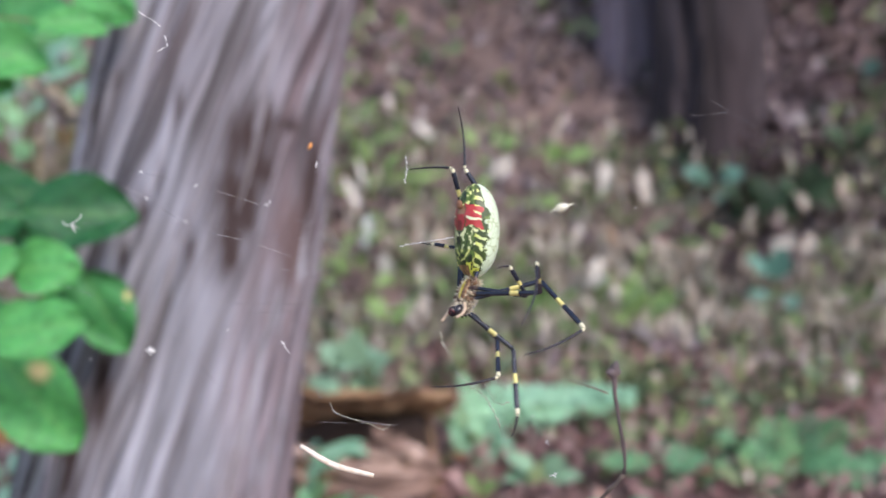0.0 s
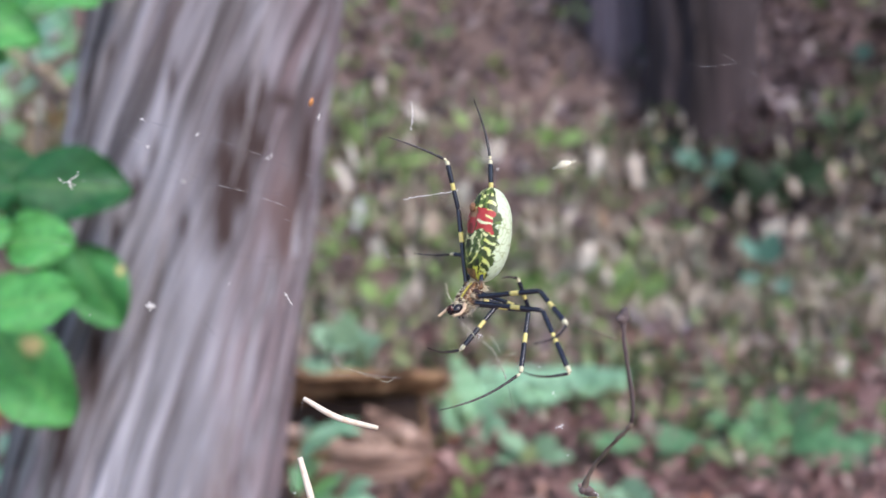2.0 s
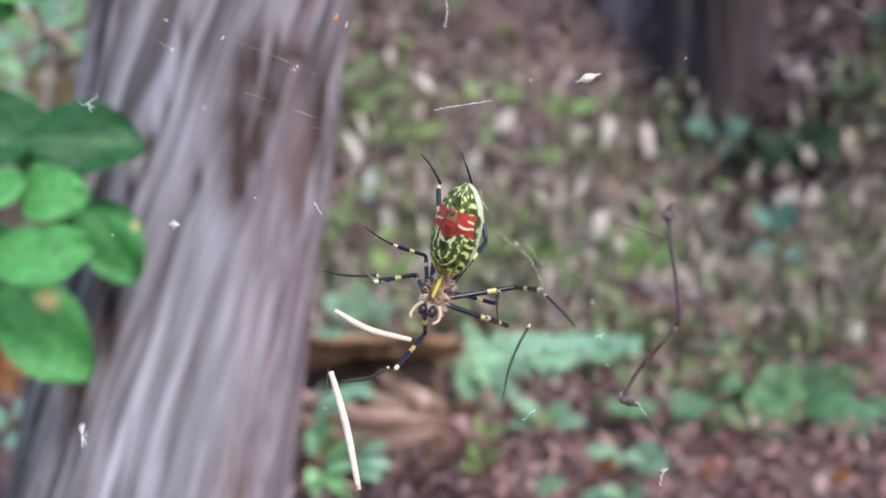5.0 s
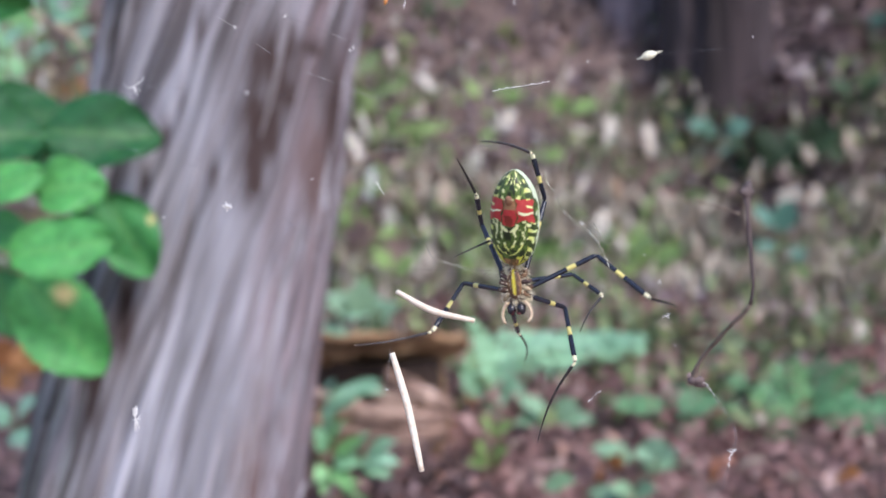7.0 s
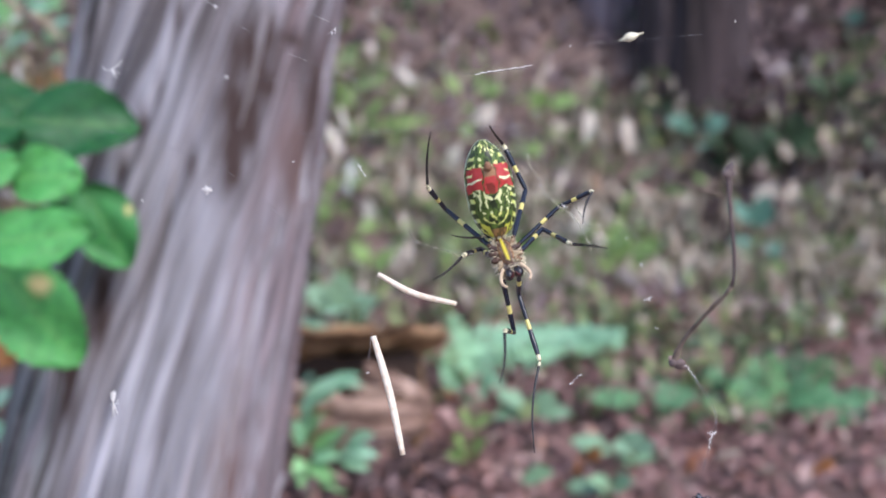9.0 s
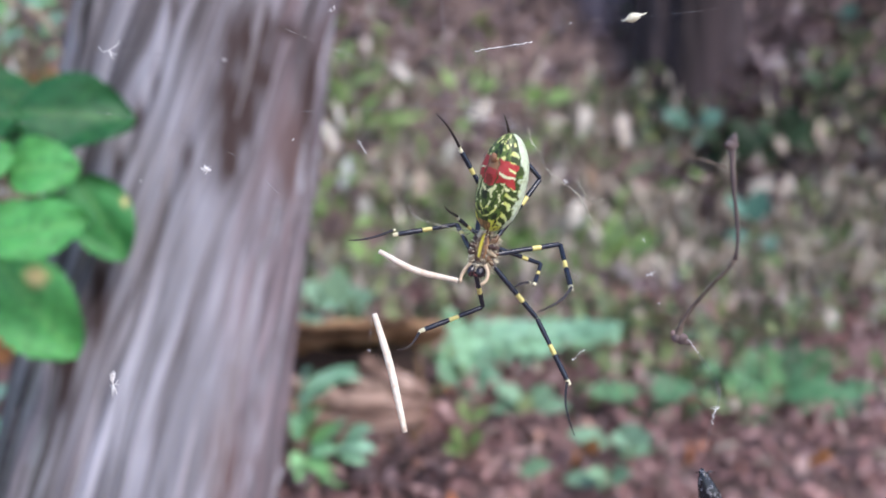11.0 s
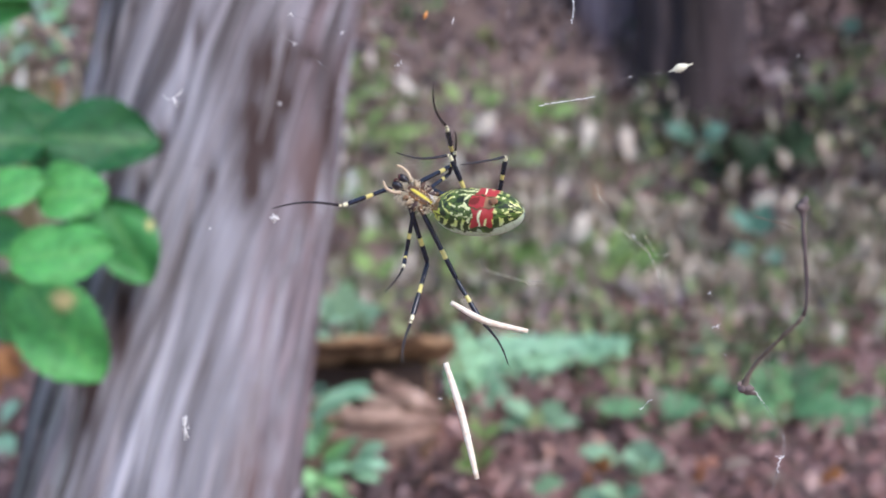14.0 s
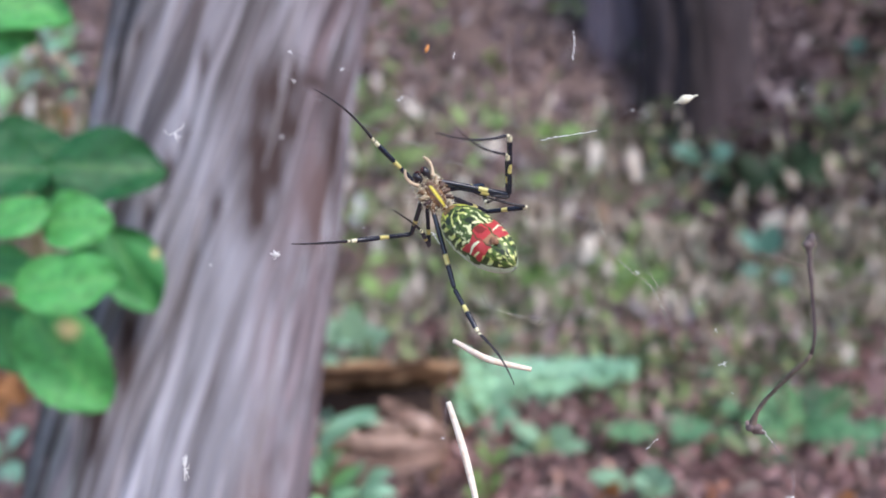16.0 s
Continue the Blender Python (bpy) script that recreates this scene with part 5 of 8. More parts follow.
def belly_colour(s, a):
    """Colour at s from waist (0) to rear (1) and angle a from the belly's middle line."""
    black, yellow, cream = Vector((0.016, 0.028, 0.008)), Vector((0.70, 0.72, 0.10)), Vector((0.84, 0.87, 0.54))
    green, red, mint = Vector((0.12, 0.20, 0.035)), Vector((0.46, 0.022, 0.024)), Vector((0.68, 0.79, 0.57))
    bend = a + 0.16 * noise.noise((a * 3, s * 11, 6)) + 0.05 * noise.noise((a * 8, s * 30, 12))
    side = abs(bend)
    n = noise.noise((a * 2.6, s * 9.0, 1.0)) + 0.45 * noise.noise((a * 5, s * 17, 4.0))
    fleck = noise.noise((bend * 7.5, s * 13, 1.7)) + 0.35 * noise.noise((bend * 15, s * 36, 7.0))
    col = black.lerp(green, max(0.0, min(1.0, 2.0 * fleck + 0.25)))
    spot_size = noise.voronoi((bend * 3.6, s * 15.0, 2.0 + (a > 0)))[0][0]
    front = 0.518 - 0.030 * math.cos(side * 5.2) + 0.012 * n
    if s < front:
        line = 9.0
        for reach_out, start in ((0.30, 0.24), (0.62, 0.17), (0.98, 0.10)):
            if s > start:
                line = min(line, abs(side - reach_out * (1 - math.exp((start - s) / 0.045)) - 0.05 * n))
            elif abs(s - start) < 0.02:
                line = min(line, side + 2.2 * (start - s))
        broken = noise.noise((side * 6, s * 15, 14.0 + (a > 0)))
        if (line < 0.055 and broken > -0.22) or (spot_size < 0.20 and n > -0.1):
            col = yellow.lerp(cream, 0.3 if s < 0.3 else 0.75)
        elif line < 0.14:
            col = green.lerp(black, 0.4)
        comma = math.hypot((side - 0.33 + (front - s) * 3.0) / 0.16, (front - s - 0.040) / 0.026)
        outer = math.hypot((side - 0.92 + (front - s) * 2.0) / 0.15, (front - s - 0.035) / 0.022)
        if min(comma, outer) < 1.0 + 0.4 * n:
            col = cream.lerp(yellow, 0.25)
        if s < 0.19 - 0.05 * n and 0.42 < side < 1.25:
            col = yellow.copy() if fleck > -0.22 else black.copy()
        if s < 0.13 and side < 0.5:
            col = Vector((0.40, 0.22, 0.09)).lerp(black, 0.6 if fleck < 0 else 0.0)
    elif s < 0.75 + 0.025 * n - 0.02 * math.cos(side * 5.2) and side < 1.38 + 0.15 * n:
        slant = s + 0.07 * side + 0.02 * n
        col = red.lerp(Vector((0.56, 0.075, 0.07)), 0.5 + 0.5 * noise.noise((a * 5, s * 20, 3)))
        if side > 0.40 and abs(slant - 0.668) < 0.014 + 0.006 * n:
            col = cream.copy()
        if side > 0.85 and abs(slant - 0.745) < 0.012:
            col = cream.lerp(yellow, 0.4)
        if side > 1.18 + 0.12 * n or abs(side - 0.27) < 0.045 + 0.03 * n:
            col = black.lerp(green, 0.3)
        if side < 0.10 and s < 0.60:
            col = red.lerp(black, 0.55)
        if s > 0.66 and side < 0.26:
            col = Vector((0.38, 0.20, 0.10))
    else:
        col = black.lerp(green, max(0.0, min(1.0, 0.45 + 1.6 * fleck)))
        if spot_size < 0.36 + 0.12 * n:
            col = yellow.lerp(cream, 0.5 + 0.3 * n)
    if 0.86 < side < 1.5 and 0.1 < s < 0.9 and not front < s < 0.745:
        slash = math.sin(s * 62 + side * 6.5 + 2.4 * noise.noise((s * 7, side * 2, 11 if a > 0 else 31)))
        if slash > 0.38 - 0.5 * (side - 0.9):
            col = yellow.lerp(Vector((0.66, 0.78, 0.40)), max(0.0, min(1.0, (side - 0.75) * 1.8)))
        else:
            col = black.lerp(green, 0.2)
    edge = 1.30 + 0.30 * noise.noise((s * 11, 2 * (a > 0), 9)) + 0.12 * noise.noise((s * 30, a, 5))
    if abs(side - edge) < 0.07 and fleck < 0.25:
        col = black.lerp(green, 0.3)
    pale = max(0.0, min(1.0, (side - edge - 0.06) * 14))
    if pale > 0:
        vein = abs(noise.noise((a * 3.4, s * 12, 20.0)))
        flank = mint.lerp(Vector((0.30, 0.36, 0.10)), max(0.0, 0.7 - vein * 7))
        if side > 2.62:
            band = math.sin(s * 30)
            flank = Vector((0.62, 0.55, 0.08)) if band > -0.2 else Vector((0.10, 0.14, 0.16))
        col = col.lerp(flank, pale)
    return col


def abdomen_mesh(length, wide, tall):
    rows, segs = 190, 220
    verts, faces, tint = [], [], []
    for j in range(rows + 1):
        s = j / rows
        q = abs(2 * s - 1)
        r = max(0.0, 1 - q ** 3.0) ** 0.5 * (0.96 + 0.06 * math.sin(math.pi * s))
        deep = max(0.0, 1 - q ** (5.0 if s > 0.5 else 3.0)) ** 0.5 * (0.96 + 0.06 * math.sin(math.pi * s))
        if s > 0.5:
            r = max(0.0, 1 - q ** 3.6) ** 0.5 * (0.96 + 0.06 * math.sin(math.pi * s)) * (1 - 0.38 * q ** 2)
            deep *= 1 - 0.20 * q ** 2
        for i in range(segs):
            a = 2 * math.pi * i / segs - math.pi
            lobe = math.exp(-((abs(a) - 0.62) / 0.3) ** 2 - ((s - 0.63) / 0.07) ** 2)
            bump = 1 + 0.012 * noise.noise((a * 3, s * 12, 0)) + 0.045 * lobe
            verts.append((math.sin(a) * r * wide / 2 * bump, -s * length, -math.cos(a) * deep * tall / 2 * bump + 0.0006 * math.sin(math.pi * s)))
            tint.append(belly_colour(s, a))
    for j in range(rows):
        for i in range(segs):
            p, q = j * segs + i, j * segs + (i + 1) % segs
            faces.append((p, q, q + segs, p + segs))
    return mesh_of("abdomen", verts, faces, M_BELLY, tint=tint)


def blob(name, centre, size, colour, mat, along=None, rough=0.06, seed=0):
    """A small uneven rounded body; along: the way of its long axis (y)."""
    rows, segs = 14, 16
    c = Vector(centre)
    turn = (Vector(along).to_track_quat("Y", "Z").to_matrix() if along else Matrix.Identity(3))
    verts, faces, tint = [], [], []
    for j in range(rows + 1):
        t = math.pi * j / rows
        for i in range(segs):
            a = 2 * math.pi * i / segs
            d = Vector((math.sin(t) * math.cos(a), -math.cos(t), math.sin(t) * math.sin(a)))
            g = 1 + rough * noise.noise(d * 2.5 + Vector((seed, 0, 0)))
            verts.append(c + turn @ Vector((d.x * size[0] / 2, d.y * size[1] / 2, d.z * size[2] / 2)) * g)
            tint.append(colour(d) if callable(colour) else colour)
    for j in range(rows):
        for i in range(segs):
            p, q = j * segs + i, j * segs + (i + 1) % segs
            faces.append((p, p + segs, q + segs, q))
    return mesh_of(name, verts, faces, mat, tint=tint)


def limb_mesh(name, length, radii, bands, dark, bow=0.0):
    """A tapered limb along +y; bands: start, end and colour along its length."""
    rows, segs = 48, 10
    verts, faces, tint = [], [], []
    for j in range(rows + 1):
        s = j / rows
        k = s * (len(radii) - 1)
        i0 = min(int(k), len(radii) - 2)
        r = radii[i0] + (radii[i0 + 1] - radii[i0]) * (k - i0)
        if j in (0, rows):
            r *= 0.3
        col = Vector(dark)
        for b0, b1, colour in bands:
            edge = 0.012 * noise.noise((s * 40, b0, 3))
            if b0 + edge <= s <= b1 + edge:
                col = Vector(colour)
        for i in range(segs):
            a = 2 * math.pi * i / segs
            verts.append((math.cos(a) * r, s * length, math.sin(a) * r + bow * length * math.sin(math.pi * s)))
            shine = 1 + 0.25 * noise.noise((math.cos(a) * 2, s * 14, math.sin(a) * 2))
            tint.append(col * shine)
    for j in range(rows):
        for i in range(segs):
            p, q = j * segs + i, j * segs + (i + 1) % segs
            faces.append((p, p + segs, q + segs, q))
    return mesh_of(name, verts, faces, M_CHITIN, tint=tint)


def hair_tuft(name, path, r0, r1, colour):
    pts = smooth_path(path, 5)
    n = len(pts) - 1
    v, f = tube(pts, [r0 + (r1 - r0) * i / n for i in range(n + 1)], 8)
    return mesh_of(name, v, f, M_HAIR, tint=[colour] * len(v))


def build_spider():
    mm = 0.001
    body = thing("spider", None, "large black and yellow spider with red belly patches", "spider")
    belly = part("abdomen", abdomen_mesh(0.0197, 0.0094, 0.0090), body, "yellow-flecked dark abdomen with red patches and pale flanks")
    part("spinneret", blob("spinneret", (0, -0.0150, -0.0042), (0.0015, 0.0018, 0.0011), (0.27, 0.13, 0.07), M_HAIR, rough=0.3), belly, "brown spinneret")
    amber = (0.13, 0.07, 0.035)
    part("head", blob("head", (0, 4.6 * mm, 0.5 * mm), (5.4 * mm, 8.6 * mm, 3.6 * mm), lambda d: Vector((0.20, 0.15, 0.12)) if d.z < 0.1 else Vector((0.5, 0.48, 0.42)), M_HAIR, rough=0.1), body, "hairy grey-brown head and breast")

    def stripe(d):
        if abs(d.x) < 0.20 + 0.1 * noise.noise((d.y * 3, 0, 0)) and d.y < 0.75:
            return Vector((0.82, 0.70, 0.06))
        return Vector((0.10, 0.05, 0.03)) if abs(d.x) < 0.7 else Vector((0.30, 0.15, 0.06))

    part("breastplate", blob("breastplate", (0, 3.9 * mm, -1.2 * mm), (2.9 * mm, 6.0 * mm, 1.3 * mm), stripe, M_HAIR), body, "dark breastplate with a yellow stripe")
    part("waist", blob("waist", (0, 0.1 * mm, 0), (1.8 * mm, 3.2 * mm, 1.8 * mm), (0.30, 0.15, 0.06), M_HAIR), body, "narrow brown waist")
    for s in (-1, 1):
        part("jaw", blob("jaw", (s * 0.95 * mm, 8.6 * mm, -1.1 * mm), (1.8 * mm, 2.9 * mm, 2.2 * mm), (0.018, 0.014, 0.02), M_CHITIN, (0.1 * s, 1, -0.7)), body, "glossy black jaw")
        part("fang", hair_tuft("fang", [(s * 0.8 * mm, 9.7 * mm, -2.0 * mm), (s * 0.5 * mm, 9.6 * mm, -2.5 * mm), (s * 0.2 * mm, 9.0 * mm, -2.6 * mm)], 0.25 * mm, 0.08 * mm, (0.10, 0.02, 0.02)), body)
        part("feeler", hair_tuft("feeler", [(s * 1.7 * mm, 7.3 * mm, -1.2 * mm), (s * 2.6 * mm, 8.6 * mm, -1.2 * mm), (s * 2.9 * mm, 10.2 * mm, -1.5 * mm), (s * 2.3 * mm, 11.4 * mm, -2.2 * mm)], 0.42 * mm, 0.26 * mm, (0.66, 0.50, 0.34)), body, "pale cream hairy feeler")
        part("eye", blob("eye", (s * 0.6 * mm, 8.9 * mm, 1.0 * mm), (0.5 * mm, 0.5 * mm, 0.5 * mm), (0.01, 0.01, 0.01), M_CHITIN), body)
    rng = random.Random(6)
    hairs = []
    for k in range(560):
        a, y = rng.uniform(-1.9, 1.9), rng.uniform(0.2, 8.4)
        out = Vector((math.sin(a), rng.gauss(0, 0.25), -math.cos(a))).normalized()
        wide = 2.5 * math.sqrt(max(0.05, 1 - ((y - 4.5) / 4.6) ** 2))
        p = Vector((out.x * wide, y, 0.4 + out.z * 1.4)) * mm
        q = p + (out + Vector((rng.gauss(0, 0.3), rng.gauss(0.2, 0.4), rng.gauss(0, 0.3)))).normalized() * rng.uniform(0.5, 1.4) * mm
        hairs.append(tube([p, p.lerp(q, 0.5), q], [0.095 * mm, 0.08 * mm, 0.035 * mm], 4))
    v, f = joined(hairs)
    part("hair", mesh_of("hair", v, f, M_HAIR, tint=[(0.80, 0.71, 0.53)] * len(v)), body, "short cream hair on the breast")
    legs, tibias, feet = [], [], []
    dark, gold, bone = (0.013, 0.017, 0.032), (0.80, 0.69, 0.23), (0.84, 0.78, 0.52)
    for s in (-1, 1):
        for n in (1, 2, 3, 4):
            x, y, z = HIPS[n]
            hip = Vector((s * x, y, z)) * mm
            out = Vector((s * x, (y - 4) * 0.9, 0.2)).normalized()
            tone = rng.choice(((0.24, 0.13, 0.065), (0.09, 0.05, 0.045), (0.55, 0.42, 0.27), (0.15, 0.085, 0.06)))
            part("coxa", blob("coxa", hip - out * rng.uniform(0.2, 0.6) * mm, (rng.uniform(0.95, 1.3) * mm, rng.uniform(2.0, 2.6) * mm, 1.3 * mm), lambda d: Vector(tone) * (0.6 + 0.8 * abs(noise.noise(d * 2.3 + hip * 900))), M_HAIR, out + Vector((0, rng.gauss(0, 0.12), 0)), 0.35, n + 5 * s), body, "amber-brown hairy leg base")
            f, t, m = LEG_SIZES[n]
            w = 0.66 if n == 3 else 0.79
            leg = part("leg", limb_mesh("leg", f, [0.55 * mm * w, 0.66 * mm * w, 0.62 * mm * w, 0.66 * mm * w, 0.60 * mm * w], [(0.0, 0.07, amber), (0.565, 0.70, gold)], dark), body, "black leg banded with yellow")
            leg.location = hip
            tibia = part("tibia", limb_mesh("tibia", t, [0.60 * mm * w, 0.62 * mm * w, 0.56 * mm * w, 0.66 * mm * w, 0.70 * mm * w, 0.52 * mm * w], [(0.385, 0.53, gold), (0.91, 1.0, bone)], dark), leg)
            tibia.location = (0, f, 0)
            foot = part("foot", limb_mesh("foot", m, [0.42 * mm * w, 0.34 * mm * w, 0.30 * mm * w, 0.26 * mm * w, 0.20 * mm * w, 0.12 * mm * w], [(0.0, 0.05, bone)], (0.03, 0.024, 0.026), 0.06), leg)
            foot.location = (0, f + t, 0)
            legs.append(leg), tibias.append(tibia), feet.append(foot)
    return body, belly, legs, tibias, feet


spider, abdomen, legs, tibias, feet = build_spider()


def motions():
    walk(spider, [
        (0, pose(0.02648, 0.18969, 0.44313, -128.4, -17.9, -49.1)),
        (0.5, pose(0.02715, 0.18920, 0.44039, -122.2, -21.4, -56.3)),
        (1, pose(0.02744, 0.18903, 0.43940, -133.8, -15.8, -54.0)),
        (1.5, pose(0.02920, 0.18858, 0.43685, -135.7, -14.9, -51.8)),
        (2, pose(0.02678, 0.18780, 0.43243, -140.6, -10.7, -50.0)),
        (2.5, pose(0.02431, 0.18754, 0.43096, -143.4, -5.7, -49.1)),
        (3, pose(0.02852, 0.18690, 0.42732, -139.8, -6.6, -45.2)),
        (3.5, pose(0.02261, 0.18626, 0.42366, -125.8, 25.5, -48.2)),
        (4, pose(0.01625, 0.18567, 0.42032, -134.3, 15.6, -24.4)),
        (6.5, pose(0.01187, 0.18460, 0.41427, -105.9, 1.9, -23.2)),
        (7, pose(0.01410, 0.18462, 0.41436, -98.0, -7.9, -17.0)),
        (7.5, pose(0.01612, 0.18512, 0.41723, -126.8, -24.0, -0.8)),
        (8, pose(0.01671, 0.18555, 0.41967, -132.2, -37.6, 7.8)),
        (8.5, pose(0.01407, 0.18559, 0.41988, -127.3, -46.8, 1.5)),
        (9, pose(0.01464, 0.18497, 0.41639, -125.9, -19.7, 3.6)),
        (11.5, pose(0.01111, 0.18426, 0.41234, -108.8, 6.1, -43.0)),
        (12, pose(0.00862, 0.18407, 0.41124, -99.6, 25.6, -41.2)),
        (12.5, pose(0.00371, 0.18404, 0.41108, -111.7, 47.2, -50.7)),
        (13, pose(-0.00029, 0.18483, 0.41557, -154.2, 54.4, -85.6)),
        (13.5, pose(-0.00478, 0.18595, 0.42192, -176.9, 57.6, -95.7)),
        (14, pose(-0.01219, 0.18697, 0.42768, 137.2, 40.9, -140.3)),
        (14.5, pose(-0.01389, 0.18724, 0.42922, 138.2, 34.3, -159.0)),
        (15, pose(-0.01300, 0.18729, 0.42955, 115.2, 33.8, -162.0)),
        (15.5, pose(-0.00960, 0.18810, 0.43413, 107.4, 27.6, -162.1)),
        (16, pose(-0.01019, 0.18814, 0.43437, 110.5, 32.0, -158.2)),
    ])
    walk(abdomen, [
        (0, pose(0.00000, 0.00000, 0.00000, 29.8, -2.6, 11.6)),
        (0.5, pose(0.00000, 0.00000, 0.00000, 23.8, 9.3, 19.7)),
        (1, pose(0.00000, 0.00000, 0.00000, 36.5, 18.5, 24.9)),
        (1.5, pose(0.00000, 0.00000, 0.00000, 35.5, 1.4, 12.7)),
        (2, pose(0.00000, 0.00000, 0.00000, 38.0, 2.9, 12.0)),
        (2.5, pose(0.00000, 0.00000, 0.00000, 48.5, -8.2, 18.5)),
        (3, pose(0.00000, 0.00000, 0.00000, 39.3, 0.5, 11.3)),
        (3.5, pose(0.00000, 0.00000, 0.00000, 35.3, 1.8, 6.3)),
        (4, pose(0.00000, 0.00000, 0.00000, 47.4, 2.1, 3.1)),
        (6.5, pose(0.00000, 0.00000, 0.00000, 28.7, -0.9, 14.5)),
        (7, pose(0.00000, 0.00000, 0.00000, 21.5, 0.6, 11.1)),
        (7.5, pose(0.00000, 0.00000, 0.00000, 50.2, -1.4, 4.3)),
        (8, pose(0.00000, 0.00000, 0.00000, 46.2, -1.0, 1.8)),
        (8.5, pose(0.00000, 0.00000, 0.00000, 52.9, -7.5, 15.9)),
        (9, pose(0.00000, 0.00000, 0.00000, 38.7, -3.5, 7.4)),
        (11.5, pose(0.00000, 0.00000, 0.00000, 19.0, 1.5, 16.3)),
        (12, pose(0.00000, 0.00000, 0.00000, 11.4, 0.5, -1.9)),
        (12.5, pose(0.00000, 0.00000, 0.00000, 9.1, -3.0, -12.4)),
        (13, pose(0.00000, 0.00000, 0.00000, 22.5, -4.9, -16.4)),
        (13.5, pose(0.00000, 0.00000, 0.00000, 25.9, -1.4, -0.6)),
        (14, pose(0.00000, 0.00000, 0.00000, 30.6, -3.5, -19.9)),
        (14.5, pose(0.00000, 0.00000, 0.00000, 11.9, -10.0, -23.9)),
        (15, pose(0.00000, 0.00000, 0.00000, 28.3, -2.1, -18.3)),
        (15.5, pose(0.00000, 0.00000, 0.00000, 37.0, -0.5, -14.8)),
        (16, pose(0.00000, 0.00000, 0.00000, 33.1, -0.6, -5.1)),
    ])
    walk(legs[0], [
        (0, pose(-0.00200, 0.00620, -0.00060, 62.7, 0.0, -52.9)),
        (0.5, pose(-0.00200, 0.00620, -0.00060, 59.4, 22.6, -65.3)),
        (1, pose(-0.00200, 0.00620, -0.00060, 56.3, 33.6, -73.2)),
        (1.5, pose(-0.00200, 0.00620, -0.00060, 85.5, 10.9, -58.7)),
        (2, pose(-0.00200, 0.00620, -0.00060, 78.7, 43.6, -62.1)),
        (2.5, pose(-0.00200, 0.00620, -0.00060, 100.4, 44.1, -62.2)),
        (3, pose(-0.00200, 0.00620, -0.00060, 111.3, 5.3, -68.8)),
        (3.5, pose(-0.00200, 0.00620, -0.00060, 91.1, 16.4, -64.3)),
        (4, pose(-0.00200, 0.00620, -0.00060, 88.9, 6.1, -64.5)),
        (6.5, pose(-0.00200, 0.00620, -0.00060, 96.5, -19.3, -64.0)),
        (6.6, pose(-0.00200, 0.00620, -0.00060, 95.4, -19.5, -62.6)),
        (6.7, pose(-0.00200, 0.00620, -0.00060, 92.9, -19.9, -59.2)),
        (6.8, pose(-0.00200, 0.00620, -0.00060, 89.8, -20.1, -55.1)),
        (6.9, pose(-0.00200, 0.00620, -0.00060, 87.2, -20.2, -51.6)),
        (7, pose(-0.00200, 0.00620, -0.00060, 86.2, -20.2, -50.2)),
        (7.1, pose(-0.00200, 0.00620, -0.00060, 86.9, -17.5, -48.3)),
        (7.2, pose(-0.00200, 0.00620, -0.00060, 89.1, -11.4, -43.7)),
        (7.3, pose(-0.00200, 0.00620, -0.00060, 92.3, -4.4, -38.0)),
        (7.4, pose(-0.00200, 0.00620, -0.00060, 95.5, 1.2, -33.0)),
        (7.5, pose(-0.00200, 0.00620, -0.00060, 97.0, 3.5, -30.8)),
        (7.6, pose(-0.00200, 0.00620, -0.00060, 96.7, 3.3, -29.2)),
        (7.7, pose(-0.00200, 0.00620, -0.00060, 96.0, 2.8, -25.4)),
        (7.8, pose(-0.00200, 0.00620, -0.00060, 95.2, 2.3, -20.9)),
        (7.9, pose(-0.00200, 0.00620, -0.00060, 94.4, 1.9, -17.1)),
        (8, pose(-0.00200, 0.00620, -0.00060, 94.1, 1.7, -15.5)),
        (8.1, pose(-0.00200, 0.00620, -0.00060, 90.6, -2.4, -20.8)),
        (8.2, pose(-0.00200, 0.00620, -0.00060, 83.7, -13.3, -32.6)),
        (8.3, pose(-0.00200, 0.00620, -0.00060, 78.4, -27.8, -46.0)),
        (8.4, pose(-0.00200, 0.00620, -0.00060, 76.5, -40.6, -57.8)),
        (8.5, pose(-0.00200, 0.00620, -0.00060, 76.8, -46.0, -63.3)),
        (9, pose(-0.00200, 0.00620, -0.00060, 79.0, -39.8, -65.2)),
        (11.5, pose(-0.00200, 0.00620, -0.00060, 92.4, -28.9, -67.6)),
        (12, pose(-0.00200, 0.00620, -0.00060, 112.6, -46.1, -68.6)),
        (12.5, pose(-0.00200, 0.00620, -0.00060, 125.4, -34.7, -63.0)),
        (13, pose(-0.00200, 0.00620, -0.00060, 154.4, -46.3, -75.5)),
        (13.5, pose(-0.00200, 0.00620, -0.00060, 158.7, -39.8, -60.6)),
        (14, pose(-0.00200, 0.00620, -0.00060, 138.6, -37.5, -53.8)),
        (14.5, pose(-0.00200, 0.00620, -0.00060, 175.5, -29.1, -43.5)),
        (15, pose(-0.00200, 0.00620, -0.00060, 158.6, -29.3, -47.9)),
        (15.5, pose(-0.00200, 0.00620, -0.00060, 169.6, -29.9, -49.6)),
        (16, pose(-0.00200, 0.00620, -0.00060, -176.5, -29.1, -45.1)),
    ])
